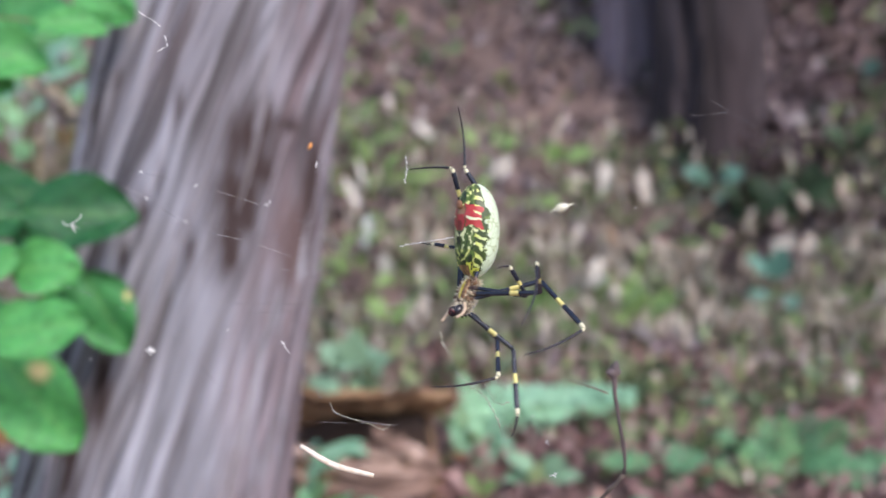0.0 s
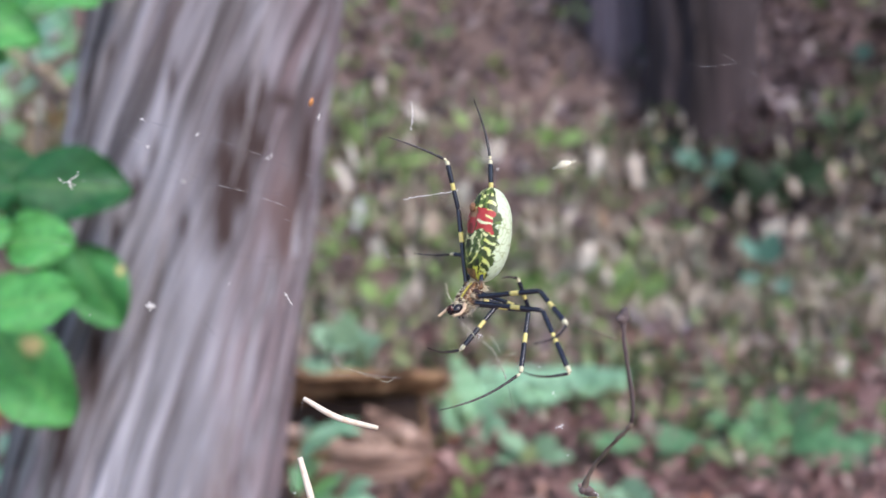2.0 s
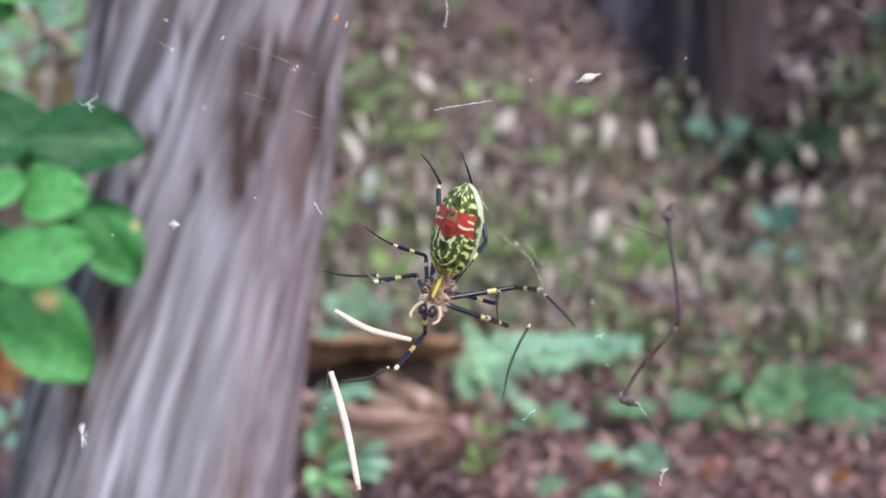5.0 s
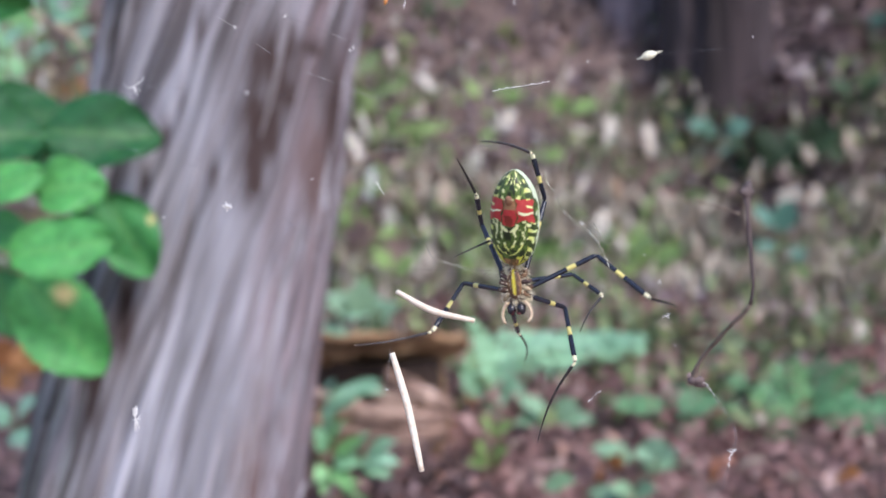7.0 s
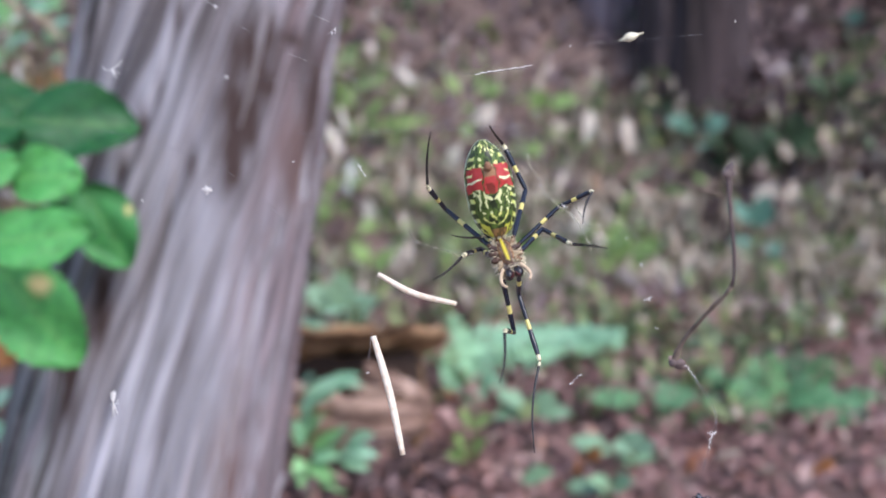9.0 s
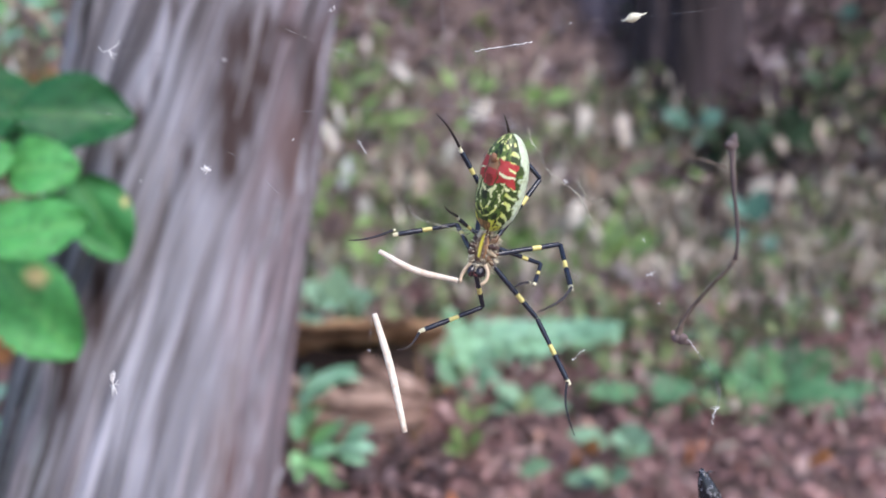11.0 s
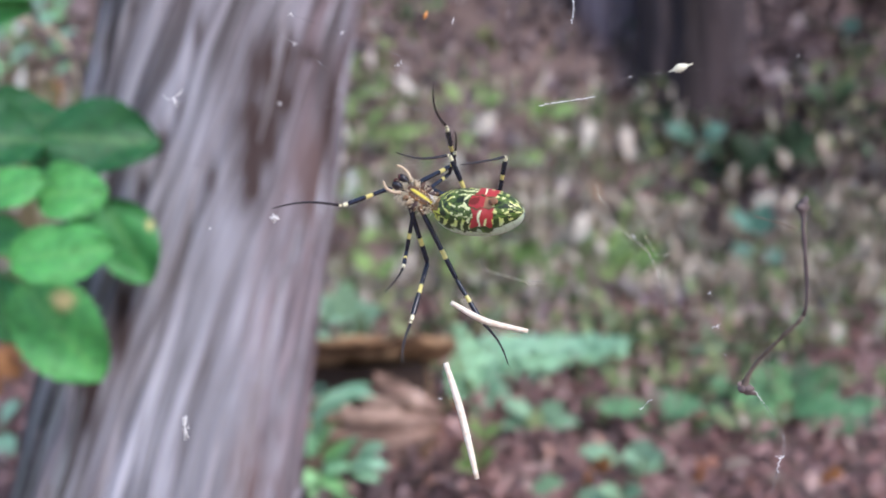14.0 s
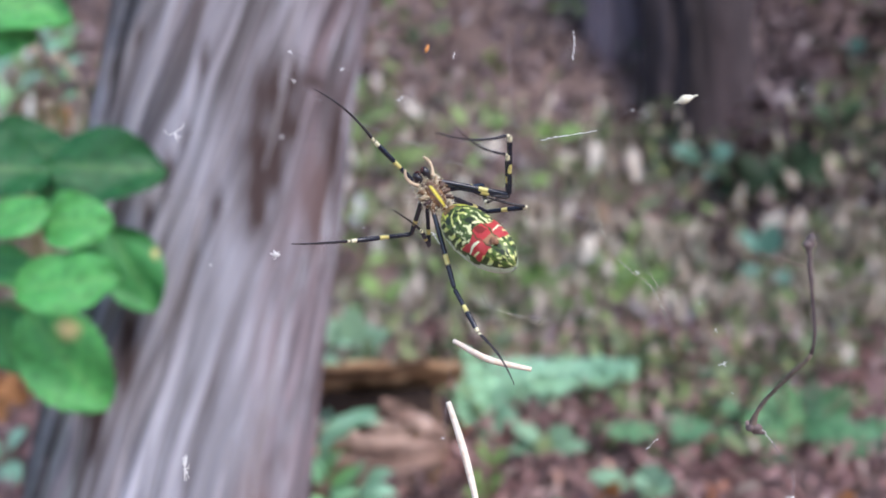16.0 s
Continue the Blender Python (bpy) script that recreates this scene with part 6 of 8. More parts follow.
    walk(tibias[0], [
        (0, pose(0.00000, 0.01510, 0.00000, -35.4, -0.0, 47.6)),
        (0.5, pose(-0.00000, 0.01510, 0.00000, -26.0, -6.6, 64.9)),
        (1, pose(0.00000, 0.01510, 0.00000, -10.1, -9.4, 70.9)),
        (1.5, pose(0.00000, 0.01510, 0.00000, -12.4, 24.5, 90.7)),
        (2, pose(0.00000, 0.01510, 0.00000, -46.7, 9.7, 92.5)),
        (2.5, pose(0.00000, 0.01510, 0.00000, -33.0, 27.5, 89.1)),
        (3, pose(0.00000, 0.01510, 0.00000, 2.5, 55.4, 99.6)),
        (3.267, pose(-0.00000, 0.01510, 0.00000, -37.5, 44.9, 84.8)),
        (3.5, pose(-0.00000, 0.01510, 0.00000, -67.4, 30.9, 82.5)),
        (4, pose(0.00000, 0.01510, 0.00000, -60.5, 43.0, 81.0)),
        (6.5, pose(-0.00000, 0.01510, -0.00000, 6.1, 74.0, 99.1)),
        (6.6, pose(0.00000, 0.01510, 0.00000, 4.0, 74.1, 87.7)),
        (6.7, pose(0.00000, 0.01510, 0.00000, -1.0, 73.8, 60.6)),
        (6.8, pose(0.00000, 0.01510, 0.00000, -5.6, 72.8, 29.6)),
        (6.9, pose(0.00000, 0.01510, 0.00000, -7.4, 71.5, 5.6)),
        (7, pose(0.00000, 0.01510, 0.00000, -7.6, 70.9, -4.0)),
        (7.1, pose(0.00000, 0.01510, 0.00000, -9.3, 70.8, -4.9)),
        (7.2, pose(0.00000, 0.01510, 0.00000, -13.2, 70.6, -7.0)),
        (7.3, pose(0.00000, 0.01510, 0.00000, -17.8, 70.3, -9.4)),
        (7.4, pose(0.00000, 0.01510, 0.00000, -21.6, 69.9, -11.3)),
        (7.5, pose(0.00000, 0.01510, 0.00000, -23.1, 69.8, -12.1)),
        (7.6, pose(0.00000, 0.01510, 0.00000, -41.3, 67.3, -20.5)),
        (7.7, pose(0.00000, 0.01510, 0.00000, -74.1, 58.9, -29.4)),
        (7.8, pose(0.00000, 0.01510, 0.00000, -102.5, 47.8, -27.8)),
        (7.9, pose(0.00000, 0.01510, 0.00000, -123.0, 39.6, -21.5)),
        (8, pose(0.00000, 0.01510, 0.00000, -131.2, 36.8, -18.0)),
        (8.1, pose(0.00000, 0.01510, 0.00000, -127.6, 46.5, -15.1)),
        (8.2, pose(0.00000, 0.01510, 0.00000, -108.3, 68.3, 2.6)),
        (8.3, pose(0.00000, 0.01510, 0.00000, -10.9, 73.8, 98.4)),
        (8.4, pose(0.00000, 0.01510, 0.00000, 20.0, 53.4, 127.8)),
        (8.5, pose(0.00000, 0.01510, -0.00000, 24.7, 43.9, 131.8)),
        (9, pose(0.00000, 0.01510, 0.00000, -5.1, 49.1, 119.1)),
        (11.5, pose(0.00000, 0.01510, 0.00000, 35.6, 57.9, 125.3)),
        (12, pose(0.00000, 0.01510, 0.00000, 14.4, 68.3, 141.0)),
        (12.5, pose(0.00000, 0.01510, 0.00000, -30.5, 77.8, 95.2)),
        (13, pose(0.00000, 0.01510, -0.00000, -168.4, 81.0, -70.7)),
        (13.5, pose(-0.00000, 0.01510, 0.00000, 141.3, 53.7, -124.5)),
        (14, pose(0.00000, 0.01510, 0.00000, 91.5, 66.0, -136.1)),
        (14.5, pose(0.00000, 0.01510, 0.00000, 139.4, 38.4, -97.0)),
        (15, pose(0.00000, 0.01510, -0.00000, 133.9, 55.4, -108.2)),
        (15.5, pose(-0.00000, 0.01510, 0.00000, 146.8, 50.9, -95.8)),
        (16, pose(0.00000, 0.01510, 0.00000, 151.7, 34.9, -91.3)),
    ])
    walk(feet[0], [
        (0, pose(-0.00882, 0.02315, -0.00849, -90.9, 4.7, 54.3)),
        (0.5, pose(-0.01162, 0.02134, -0.00637, -55.3, 55.0, 78.9)),
        (1, pose(-0.01350, 0.02021, -0.00252, -41.8, 51.1, 87.0)),
        (1.5, pose(-0.01429, 0.01361, -0.00286, -117.8, 46.0, 23.1)),
        (2, pose(-0.00996, 0.01286, -0.01051, -131.8, 68.3, 22.1)),
        (2.5, pose(-0.01235, 0.01160, -0.00707, -127.9, 50.2, 38.0)),
        (3, pose(-0.01452, 0.01318, 0.00036, -151.9, 42.2, -5.5)),
        (3.5, pose(-0.00649, 0.00894, -0.01160, 169.5, 62.3, -46.0)),
        (4, pose(-0.00848, 0.00763, -0.00932, -165.3, 62.9, -25.2)),
        (6.5, pose(-0.01462, 0.01428, 0.00043, 151.8, 51.7, -99.5)),
        (6.6, pose(-0.01456, 0.01666, 0.00028, -24.9, 130.4, 73.3)),
        (6.7, pose(-0.01288, 0.02208, -0.00007, -16.2, 134.3, 56.7)),
        (6.8, pose(-0.00838, 0.02711, -0.00042, -4.9, 136.6, 37.0)),
        (6.9, pose(-0.00318, 0.02939, -0.00060, 4.8, 136.3, 20.6)),
        (7, pose(-0.00081, 0.02971, -0.00063, 8.8, 135.6, 13.7)),
        (7.1, pose(-0.00098, 0.02970, -0.00077, 18.2, 138.4, 31.3)),
        (7.2, pose(-0.00139, 0.02964, -0.00111, 32.4, 151.5, 66.3)),
        (7.3, pose(-0.00188, 0.02955, -0.00151, -144.7, 7.8, -80.7)),
        (7.4, pose(-0.00228, 0.02945, -0.00185, -151.3, -8.4, -53.9)),
        (7.5, pose(-0.00245, 0.02941, -0.00199, -156.3, -13.9, -41.8)),
        (7.6, pose(-0.00450, 0.02853, -0.00373, -156.9, -13.2, -42.7)),
        (7.7, pose(-0.00854, 0.02451, -0.00729, -158.2, -11.3, -45.0)),
        (7.8, pose(-0.01085, 0.01723, -0.00961, -159.9, -9.3, -47.8)),
        (7.9, pose(-0.01022, 0.01055, -0.00946, -161.4, -7.6, -50.1)),
        (8, pose(-0.00926, 0.00796, -0.00882, -162.1, -6.9, -51.1)),
        (8.1, pose(-0.01046, 0.00866, -0.00799, -161.3, 2.1, -53.5)),
        (8.2, pose(-0.01269, 0.00990, -0.00515, -160.9, 23.6, -59.0)),
        (8.3, pose(-0.01385, 0.01038, -0.00077, 15.8, 130.8, 112.3)),
        (8.4, pose(-0.01335, 0.00985, 0.00298, 1.9, 110.3, 94.6)),
        (8.5, pose(-0.01275, 0.00939, 0.00441, 162.3, 76.8, -106.6)),
        (9, pose(-0.01227, 0.00713, -0.00085, -162.0, 76.2, -70.0)),
        (10.27, pose(-0.01308, 0.01063, 0.00184, -141.6, 57.0, -27.0)),
        (11.5, pose(-0.01390, 0.01412, 0.00454, -146.1, 36.6, -6.4)),
        (11.67, pose(-0.01311, 0.01147, 0.00347, -173.8, 39.3, -62.5)),
        (11.83, pose(-0.01233, 0.00883, 0.00241, 168.2, 23.6, -110.9)),
        (12, pose(-0.01155, 0.00619, 0.00134, 167.7, 1.7, -149.8)),
        (12.5, pose(-0.01190, 0.00670, -0.00157, -170.0, -7.7, -103.2)),
        (13, pose(-0.01451, 0.01310, -0.00046, -145.8, -7.6, -158.4)),
        (13.27, pose(-0.01406, 0.01430, 0.00248, -157.0, -37.0, -116.0)),
        (13.5, pose(-0.01360, 0.01549, 0.00542, 162.7, -46.3, -50.4)),
        (14, pose(-0.00991, 0.00610, 0.00595, 150.5, -28.8, -23.5)),
        (14.27, pose(-0.01084, 0.00833, 0.00671, -132.3, -73.9, -79.6)),
        (14.5, pose(-0.01176, 0.01057, 0.00747, -37.2, -34.1, -154.3)),
        (14.73, pose(-0.01206, 0.01030, 0.00674, -7.2, -57.6, 172.2)),
        (15, pose(-0.01237, 0.01003, 0.00600, 52.3, -57.2, 109.7)),
        (15.5, pose(-0.01282, 0.01013, 0.00506, 60.5, -57.0, 116.4)),
        (16, pose(-0.01298, 0.01142, 0.00571, 68.8, -51.6, 116.9)),
    ])
    walk(legs[1], [
        (0, pose(-0.00250, 0.00490, -0.00070, 93.9, 8.4, 180.0)),
        (0.5, pose(-0.00250, 0.00490, -0.00070, 74.2, 20.7, -179.1)),
        (1, pose(-0.00250, 0.00490, -0.00070, 65.1, -2.5, -172.7)),
        (1.5, pose(-0.00250, 0.00490, -0.00070, 65.0, 15.6, 178.7)),
        (2, pose(-0.00250, 0.00490, -0.00070, 51.8, 15.7, 178.6)),
        (2.5, pose(-0.00250, 0.00490, -0.00070, 59.0, 18.0, 176.7)),
        (3, pose(-0.00250, 0.00490, -0.00070, 63.2, 39.1, 160.0)),
        (3.5, pose(-0.00250, 0.00490, -0.00070, 53.4, 32.9, 163.7)),
        (4, pose(-0.00250, 0.00490, -0.00070, 44.5, 29.0, 166.9)),
        (6.5, pose(-0.00250, 0.00490, -0.00070, 76.6, 29.2, 166.8)),
        (7, pose(-0.00250, 0.00490, -0.00070, 70.0, 45.5, 161.3)),
        (7.5, pose(-0.00250, 0.00490, -0.00070, 50.9, 20.0, 170.6)),
        (8, pose(-0.00250, 0.00490, -0.00070, 49.8, 14.6, 175.1)),
        (8.5, pose(-0.00250, 0.00490, -0.00070, 48.6, 16.8, 173.2)),
        (9, pose(-0.00250, 0.00490, -0.00070, 53.7, 6.0, -177.4)),
        (11.5, pose(-0.00250, 0.00490, -0.00070, 37.1, 44.0, 142.1)),
        (12, pose(-0.00250, 0.00490, -0.00070, 64.9, 46.4, 137.5)),
        (12.5, pose(-0.00250, 0.00490, -0.00070, 44.8, 62.7, 119.9)),
        (13, pose(-0.00250, 0.00490, -0.00070, 43.0, 60.2, 124.7)),
        (13.5, pose(-0.00250, 0.00490, -0.00070, 47.4, 41.4, 147.6)),
        (14, pose(-0.00250, 0.00490, -0.00070, 44.4, 22.5, 164.7)),
        (14.5, pose(-0.00250, 0.00490, -0.00070, 25.8, 29.5, 156.3)),
        (15, pose(-0.00250, 0.00490, -0.00070, 36.1, 24.7, 166.3)),
        (15.5, pose(-0.00250, 0.00490, -0.00070, 23.3, 39.2, 134.5)),
        (16, pose(-0.00250, 0.00490, -0.00070, 16.2, 36.0, 142.7)),
    ])
    walk(tibias[1], [
        (0, pose(-0.00000, 0.01487, -0.00000, 56.8, -0.0, 108.8)),
        (0.5, pose(-0.00000, 0.01487, 0.00000, 45.4, -19.3, 124.9)),
        (1, pose(-0.00000, 0.01487, 0.00000, 68.7, -35.3, 110.2)),
        (1.5, pose(0.00000, 0.01487, 0.00000, 74.2, -35.3, 130.1)),
        (2, pose(0.00000, 0.01487, 0.00000, 73.6, -34.8, 131.7)),
        (2.5, pose(0.00000, 0.01487, 0.00000, 64.6, -40.6, 134.0)),
        (3, pose(0.00000, 0.01487, 0.00000, 83.4, -45.6, 153.7)),
        (3.5, pose(0.00000, 0.01487, 0.00000, 47.2, -64.4, 172.0)),
        (4, pose(0.00000, 0.01487, 0.00000, -23.9, -65.9, -129.6)),
        (5.267, pose(0.00000, 0.01487, -0.00000, 75.4, -74.2, 157.1)),
        (6.5, pose(0.00000, 0.01487, -0.00000, 128.9, -52.3, 130.3)),
        (7, pose(0.00000, 0.01487, 0.00000, 111.3, -62.1, 138.0)),
        (7.5, pose(0.00000, 0.01487, -0.00000, -26.8, -83.4, -120.7)),
        (8, pose(0.00000, 0.01487, 0.00000, -46.7, -78.0, -99.4)),
        (8.5, pose(0.00000, 0.01487, 0.00000, -59.9, -75.7, -90.5)),
        (9, pose(0.00000, 0.01487, 0.00000, -51.7, -77.7, -105.3)),
        (10.27, pose(-0.00000, 0.01487, 0.00000, -21.2, -81.0, -97.9)),
        (11.5, pose(-0.00000, 0.01487, -0.00000, 24.4, -84.5, -105.6)),
        (11.73, pose(0.00000, 0.01487, -0.00000, -146.8, -68.6, 47.5)),
        (12, pose(0.00000, 0.01487, -0.00000, -158.8, -42.4, 39.7)),
        (12.5, pose(0.00000, 0.01487, -0.00000, -176.8, -50.7, 71.0)),
        (13, pose(0.00000, 0.01487, 0.00000, 153.8, -56.5, 68.6)),
        (13.5, pose(0.00000, 0.01487, 0.00000, -131.4, -62.7, -1.1)),
        (14, pose(0.00000, 0.01487, 0.00000, -169.7, -78.2, 24.5)),
        (14.5, pose(0.00000, 0.01487, 0.00000, -99.0, -54.3, -42.4)),
        (15, pose(-0.00000, 0.01487, -0.00000, 168.4, -81.2, 52.0)),
        (15.5, pose(-0.00000, 0.01487, -0.00000, 177.8, -77.2, 71.4)),
        (16, pose(0.00000, 0.01487, 0.00000, -97.3, -66.0, -22.7)),
    ])
    walk(feet[1], [
        (0, pose(-0.00724, 0.01241, 0.01170, 57.5, -43.3, 146.8)),
        (0.5, pose(-0.00617, 0.00657, 0.00940, 31.3, -47.4, 179.7)),
        (1, pose(-0.00216, 0.00605, 0.01062, 28.5, -51.9, 175.4)),
        (1.5, pose(0.00208, 0.00648, 0.01098, 19.6, -50.8, -169.2)),
        (2, pose(0.00214, 0.00653, 0.01101, -2.9, -40.0, 168.4)),
        (2.5, pose(0.00140, 0.00480, 0.00959, 25.9, -38.7, -176.3)),
        (3, pose(0.00819, 0.00905, 0.00972, 23.9, -46.4, -156.1)),
        (3.5, pose(0.00785, 0.00419, 0.00443, 8.1, -42.5, -142.3)),
        (4, pose(0.00657, 0.00275, -0.00231, -5.0, -35.3, -129.9)),
        (6.5, pose(0.01226, 0.01399, 0.00665, 16.5, -59.0, -143.5)),
        (7, pose(0.01196, 0.01096, 0.00609, -15.4, -51.1, -70.8)),
        (7.267, pose(0.00974, 0.00704, 0.00268, -4.3, -43.1, -107.5)),
        (7.5, pose(0.00753, 0.00312, -0.00072, -2.0, -32.3, -137.5)),
        (8, pose(0.00784, 0.00349, -0.00211, -11.9, -30.9, -143.4)),
        (8.5, pose(0.00691, 0.00310, -0.00298, -16.7, -30.9, -142.7)),
        (9, pose(0.00552, 0.00225, -0.00234, -1.4, -30.0, -149.9)),
        (11.5, pose(0.01381, 0.01699, 0.00055, -20.5, -31.5, -113.5)),
        (11.73, pose(0.01238, 0.01201, -0.00159, -7.4, -26.5, -83.3)),
        (12, pose(0.01096, 0.00704, -0.00374, 6.7, -27.9, -53.1)),
        (12.27, pose(0.01218, 0.00897, -0.00212, 31.8, -24.4, -39.6)),
        (12.5, pose(0.01339, 0.01090, -0.00049, 56.9, -26.3, -25.9)),
        (13, pose(0.00980, 0.00550, 0.00341, 71.6, -31.9, -26.4)),
        (13.27, pose(0.00947, 0.00548, -0.00070, 86.1, 20.9, -49.9)),
        (13.5, pose(0.00914, 0.00545, -0.00481, 65.5, 74.2, -89.0)),
        (14, pose(0.00793, 0.00337, -0.00051, -49.8, 74.1, 114.5)),
        (14.27, pose(0.00737, 0.00453, -0.00429, 91.0, 64.4, -105.8)),
        (14.5, pose(0.00680, 0.00570, -0.00806, 101.3, 25.9, -96.9)),
        (14.73, pose(0.00794, 0.00497, -0.00381, 117.6, 61.8, -60.5)),
        (15, pose(0.00908, 0.00425, 0.00043, -155.1, 62.6, 44.3)),
        (15.5, pose(0.01307, 0.00991, 0.00012, -164.4, 68.6, 50.1)),
        (16, pose(0.01101, 0.00835, -0.00563, -132.1, 58.0, 61.8)),
    ])
    walk(legs[2], [
        (0, pose(-0.00250, 0.00340, -0.00070, -6.8, -0.0, 164.2)),
        (0.5, pose(-0.00250, 0.00340, -0.00070, -2.2, -0.9, 156.8)),
        (1, pose(-0.00250, 0.00340, -0.00070, 2.1, -1.1, 152.0)),
        (1.5, pose(-0.00250, 0.00340, -0.00070, 1.3, -1.1, 153.4)),
        (2, pose(-0.00250, 0.00340, -0.00070, 1.2, -1.3, 161.6)),
        (2.5, pose(-0.00250, 0.00340, -0.00070, 13.1, -1.2, 158.5)),
        (3, pose(-0.00250, 0.00340, -0.00070, 20.4, -0.5, 155.6)),
        (3.5, pose(-0.00250, 0.00340, -0.00070, 25.1, 0.2, 153.5)),
        (4, pose(-0.00250, 0.00340, -0.00070, 28.4, 0.8, 152.2)),
        (6.5, pose(-0.00250, 0.00340, -0.00070, 39.6, 2.8, 148.5)),
        (7, pose(-0.00250, 0.00340, -0.00070, 50.0, -2.4, 154.9)),
        (7.5, pose(-0.00250, 0.00340, -0.00070, 46.6, -10.4, 161.7)),
        (8, pose(-0.00250, 0.00340, -0.00070, 42.0, -18.5, 169.8)),
        (8.5, pose(-0.00250, 0.00340, -0.00070, 44.1, -18.5, 169.9)),
        (9, pose(-0.00250, 0.00340, -0.00070, 47.6, -18.9, 170.3)),
        (11.5, pose(-0.00250, 0.00340, -0.00070, 52.9, 19.3, 136.9)),
        (12, pose(-0.00250, 0.00340, -0.00070, 49.5, 26.2, 131.1)),
        (12.5, pose(-0.00250, 0.00340, -0.00070, 45.0, 32.6, 124.5)),
        (13, pose(-0.00250, 0.00340, -0.00070, 37.7, 39.1, 115.7)),
        (13.5, pose(-0.00250, 0.00340, -0.00070, 44.2, 36.8, 119.3)),
        (14, pose(-0.00250, 0.00340, -0.00070, 48.3, 35.5, 120.9)),
        (14.5, pose(-0.00250, 0.00340, -0.00070, 49.7, 35.5, 120.9)),
        (15, pose(-0.00250, 0.00340, -0.00070, 46.7, 32.1, 124.2)),
        (15.5, pose(-0.00250, 0.00340, -0.00070, 45.7, 28.2, 128.4)),
        (16, pose(-0.00250, 0.00340, -0.00070, 39.9, 27.1, 129.6)),
    ])
    walk(tibias[2], [
        (0, pose(-0.00000, 0.01141, -0.00000, -18.1, 0.0, -62.4)),
        (0.5, pose(-0.00000, 0.01141, -0.00000, 0.9, -4.4, -56.6)),
        (1, pose(0.00000, 0.01141, 0.00000, -8.9, -7.7, -49.3)),
        (1.5, pose(-0.00000, 0.01141, 0.00000, -5.4, -6.8, -49.7)),
        (2, pose(-0.00000, 0.01141, 0.00000, -10.6, -7.7, -67.3)),
        (2.5, pose(0.00000, 0.01141, 0.00000, -30.7, -19.6, -67.8)),
        (3, pose(0.00000, 0.01141, 0.00000, -42.9, -27.6, -66.0)),
        (3.5, pose(-0.00000, 0.01141, 0.00000, -50.7, -33.3, -64.3)),
        (4, pose(-0.00000, 0.01141, 0.00000, -55.8, -37.5, -63.1)),
        (6.5, pose(-0.00000, 0.01141, 0.00000, -72.4, -52.0, -57.2)),
        (7, pose(0.00000, 0.01141, 0.00000, -125.7, -25.6, -52.4)),
        (7.5, pose(-0.00000, 0.01141, 0.00000, -125.0, -38.7, -49.5)),
        (8, pose(0.00000, 0.01141, 0.00000, -125.8, -49.7, -47.5)),
        (8.5, pose(0.00000, 0.01141, 0.00000, -132.1, -54.2, -41.7)),
        (9, pose(0.00000, 0.01141, 0.00000, -139.6, -57.6, -36.0)),
        (11.5, pose(-0.00000, 0.01141, 0.00000, -117.5, -29.5, -13.9)),
        (12, pose(0.00000, 0.01141, -0.00000, -118.2, -38.8, 0.3)),
        (12.5, pose(0.00000, 0.01141, 0.00000, -120.2, -48.0, 14.7)),
        (13, pose(0.00000, 0.01141, 0.00000, -123.9, -57.3, 30.4)),
        (13.5, pose(-0.00000, 0.01141, 0.00000, -127.3, -48.4, 24.0)),
        (14, pose(0.00000, 0.01141, 0.00000, -131.6, -39.7, 17.1)),
        (14.5, pose(-0.00000, 0.01141, 0.00000, -137.5, -31.6, 10.1)),
        (15, pose(-0.00000, 0.01141, 0.00000, -127.4, -16.9, -10.5)),
        (15.5, pose(0.00000, 0.01141, 0.00000, -155.3, -41.2, 6.8)),
        (16, pose(0.00000, 0.01141, -0.00000, -133.6, -13.7, -34.3)),
    ])
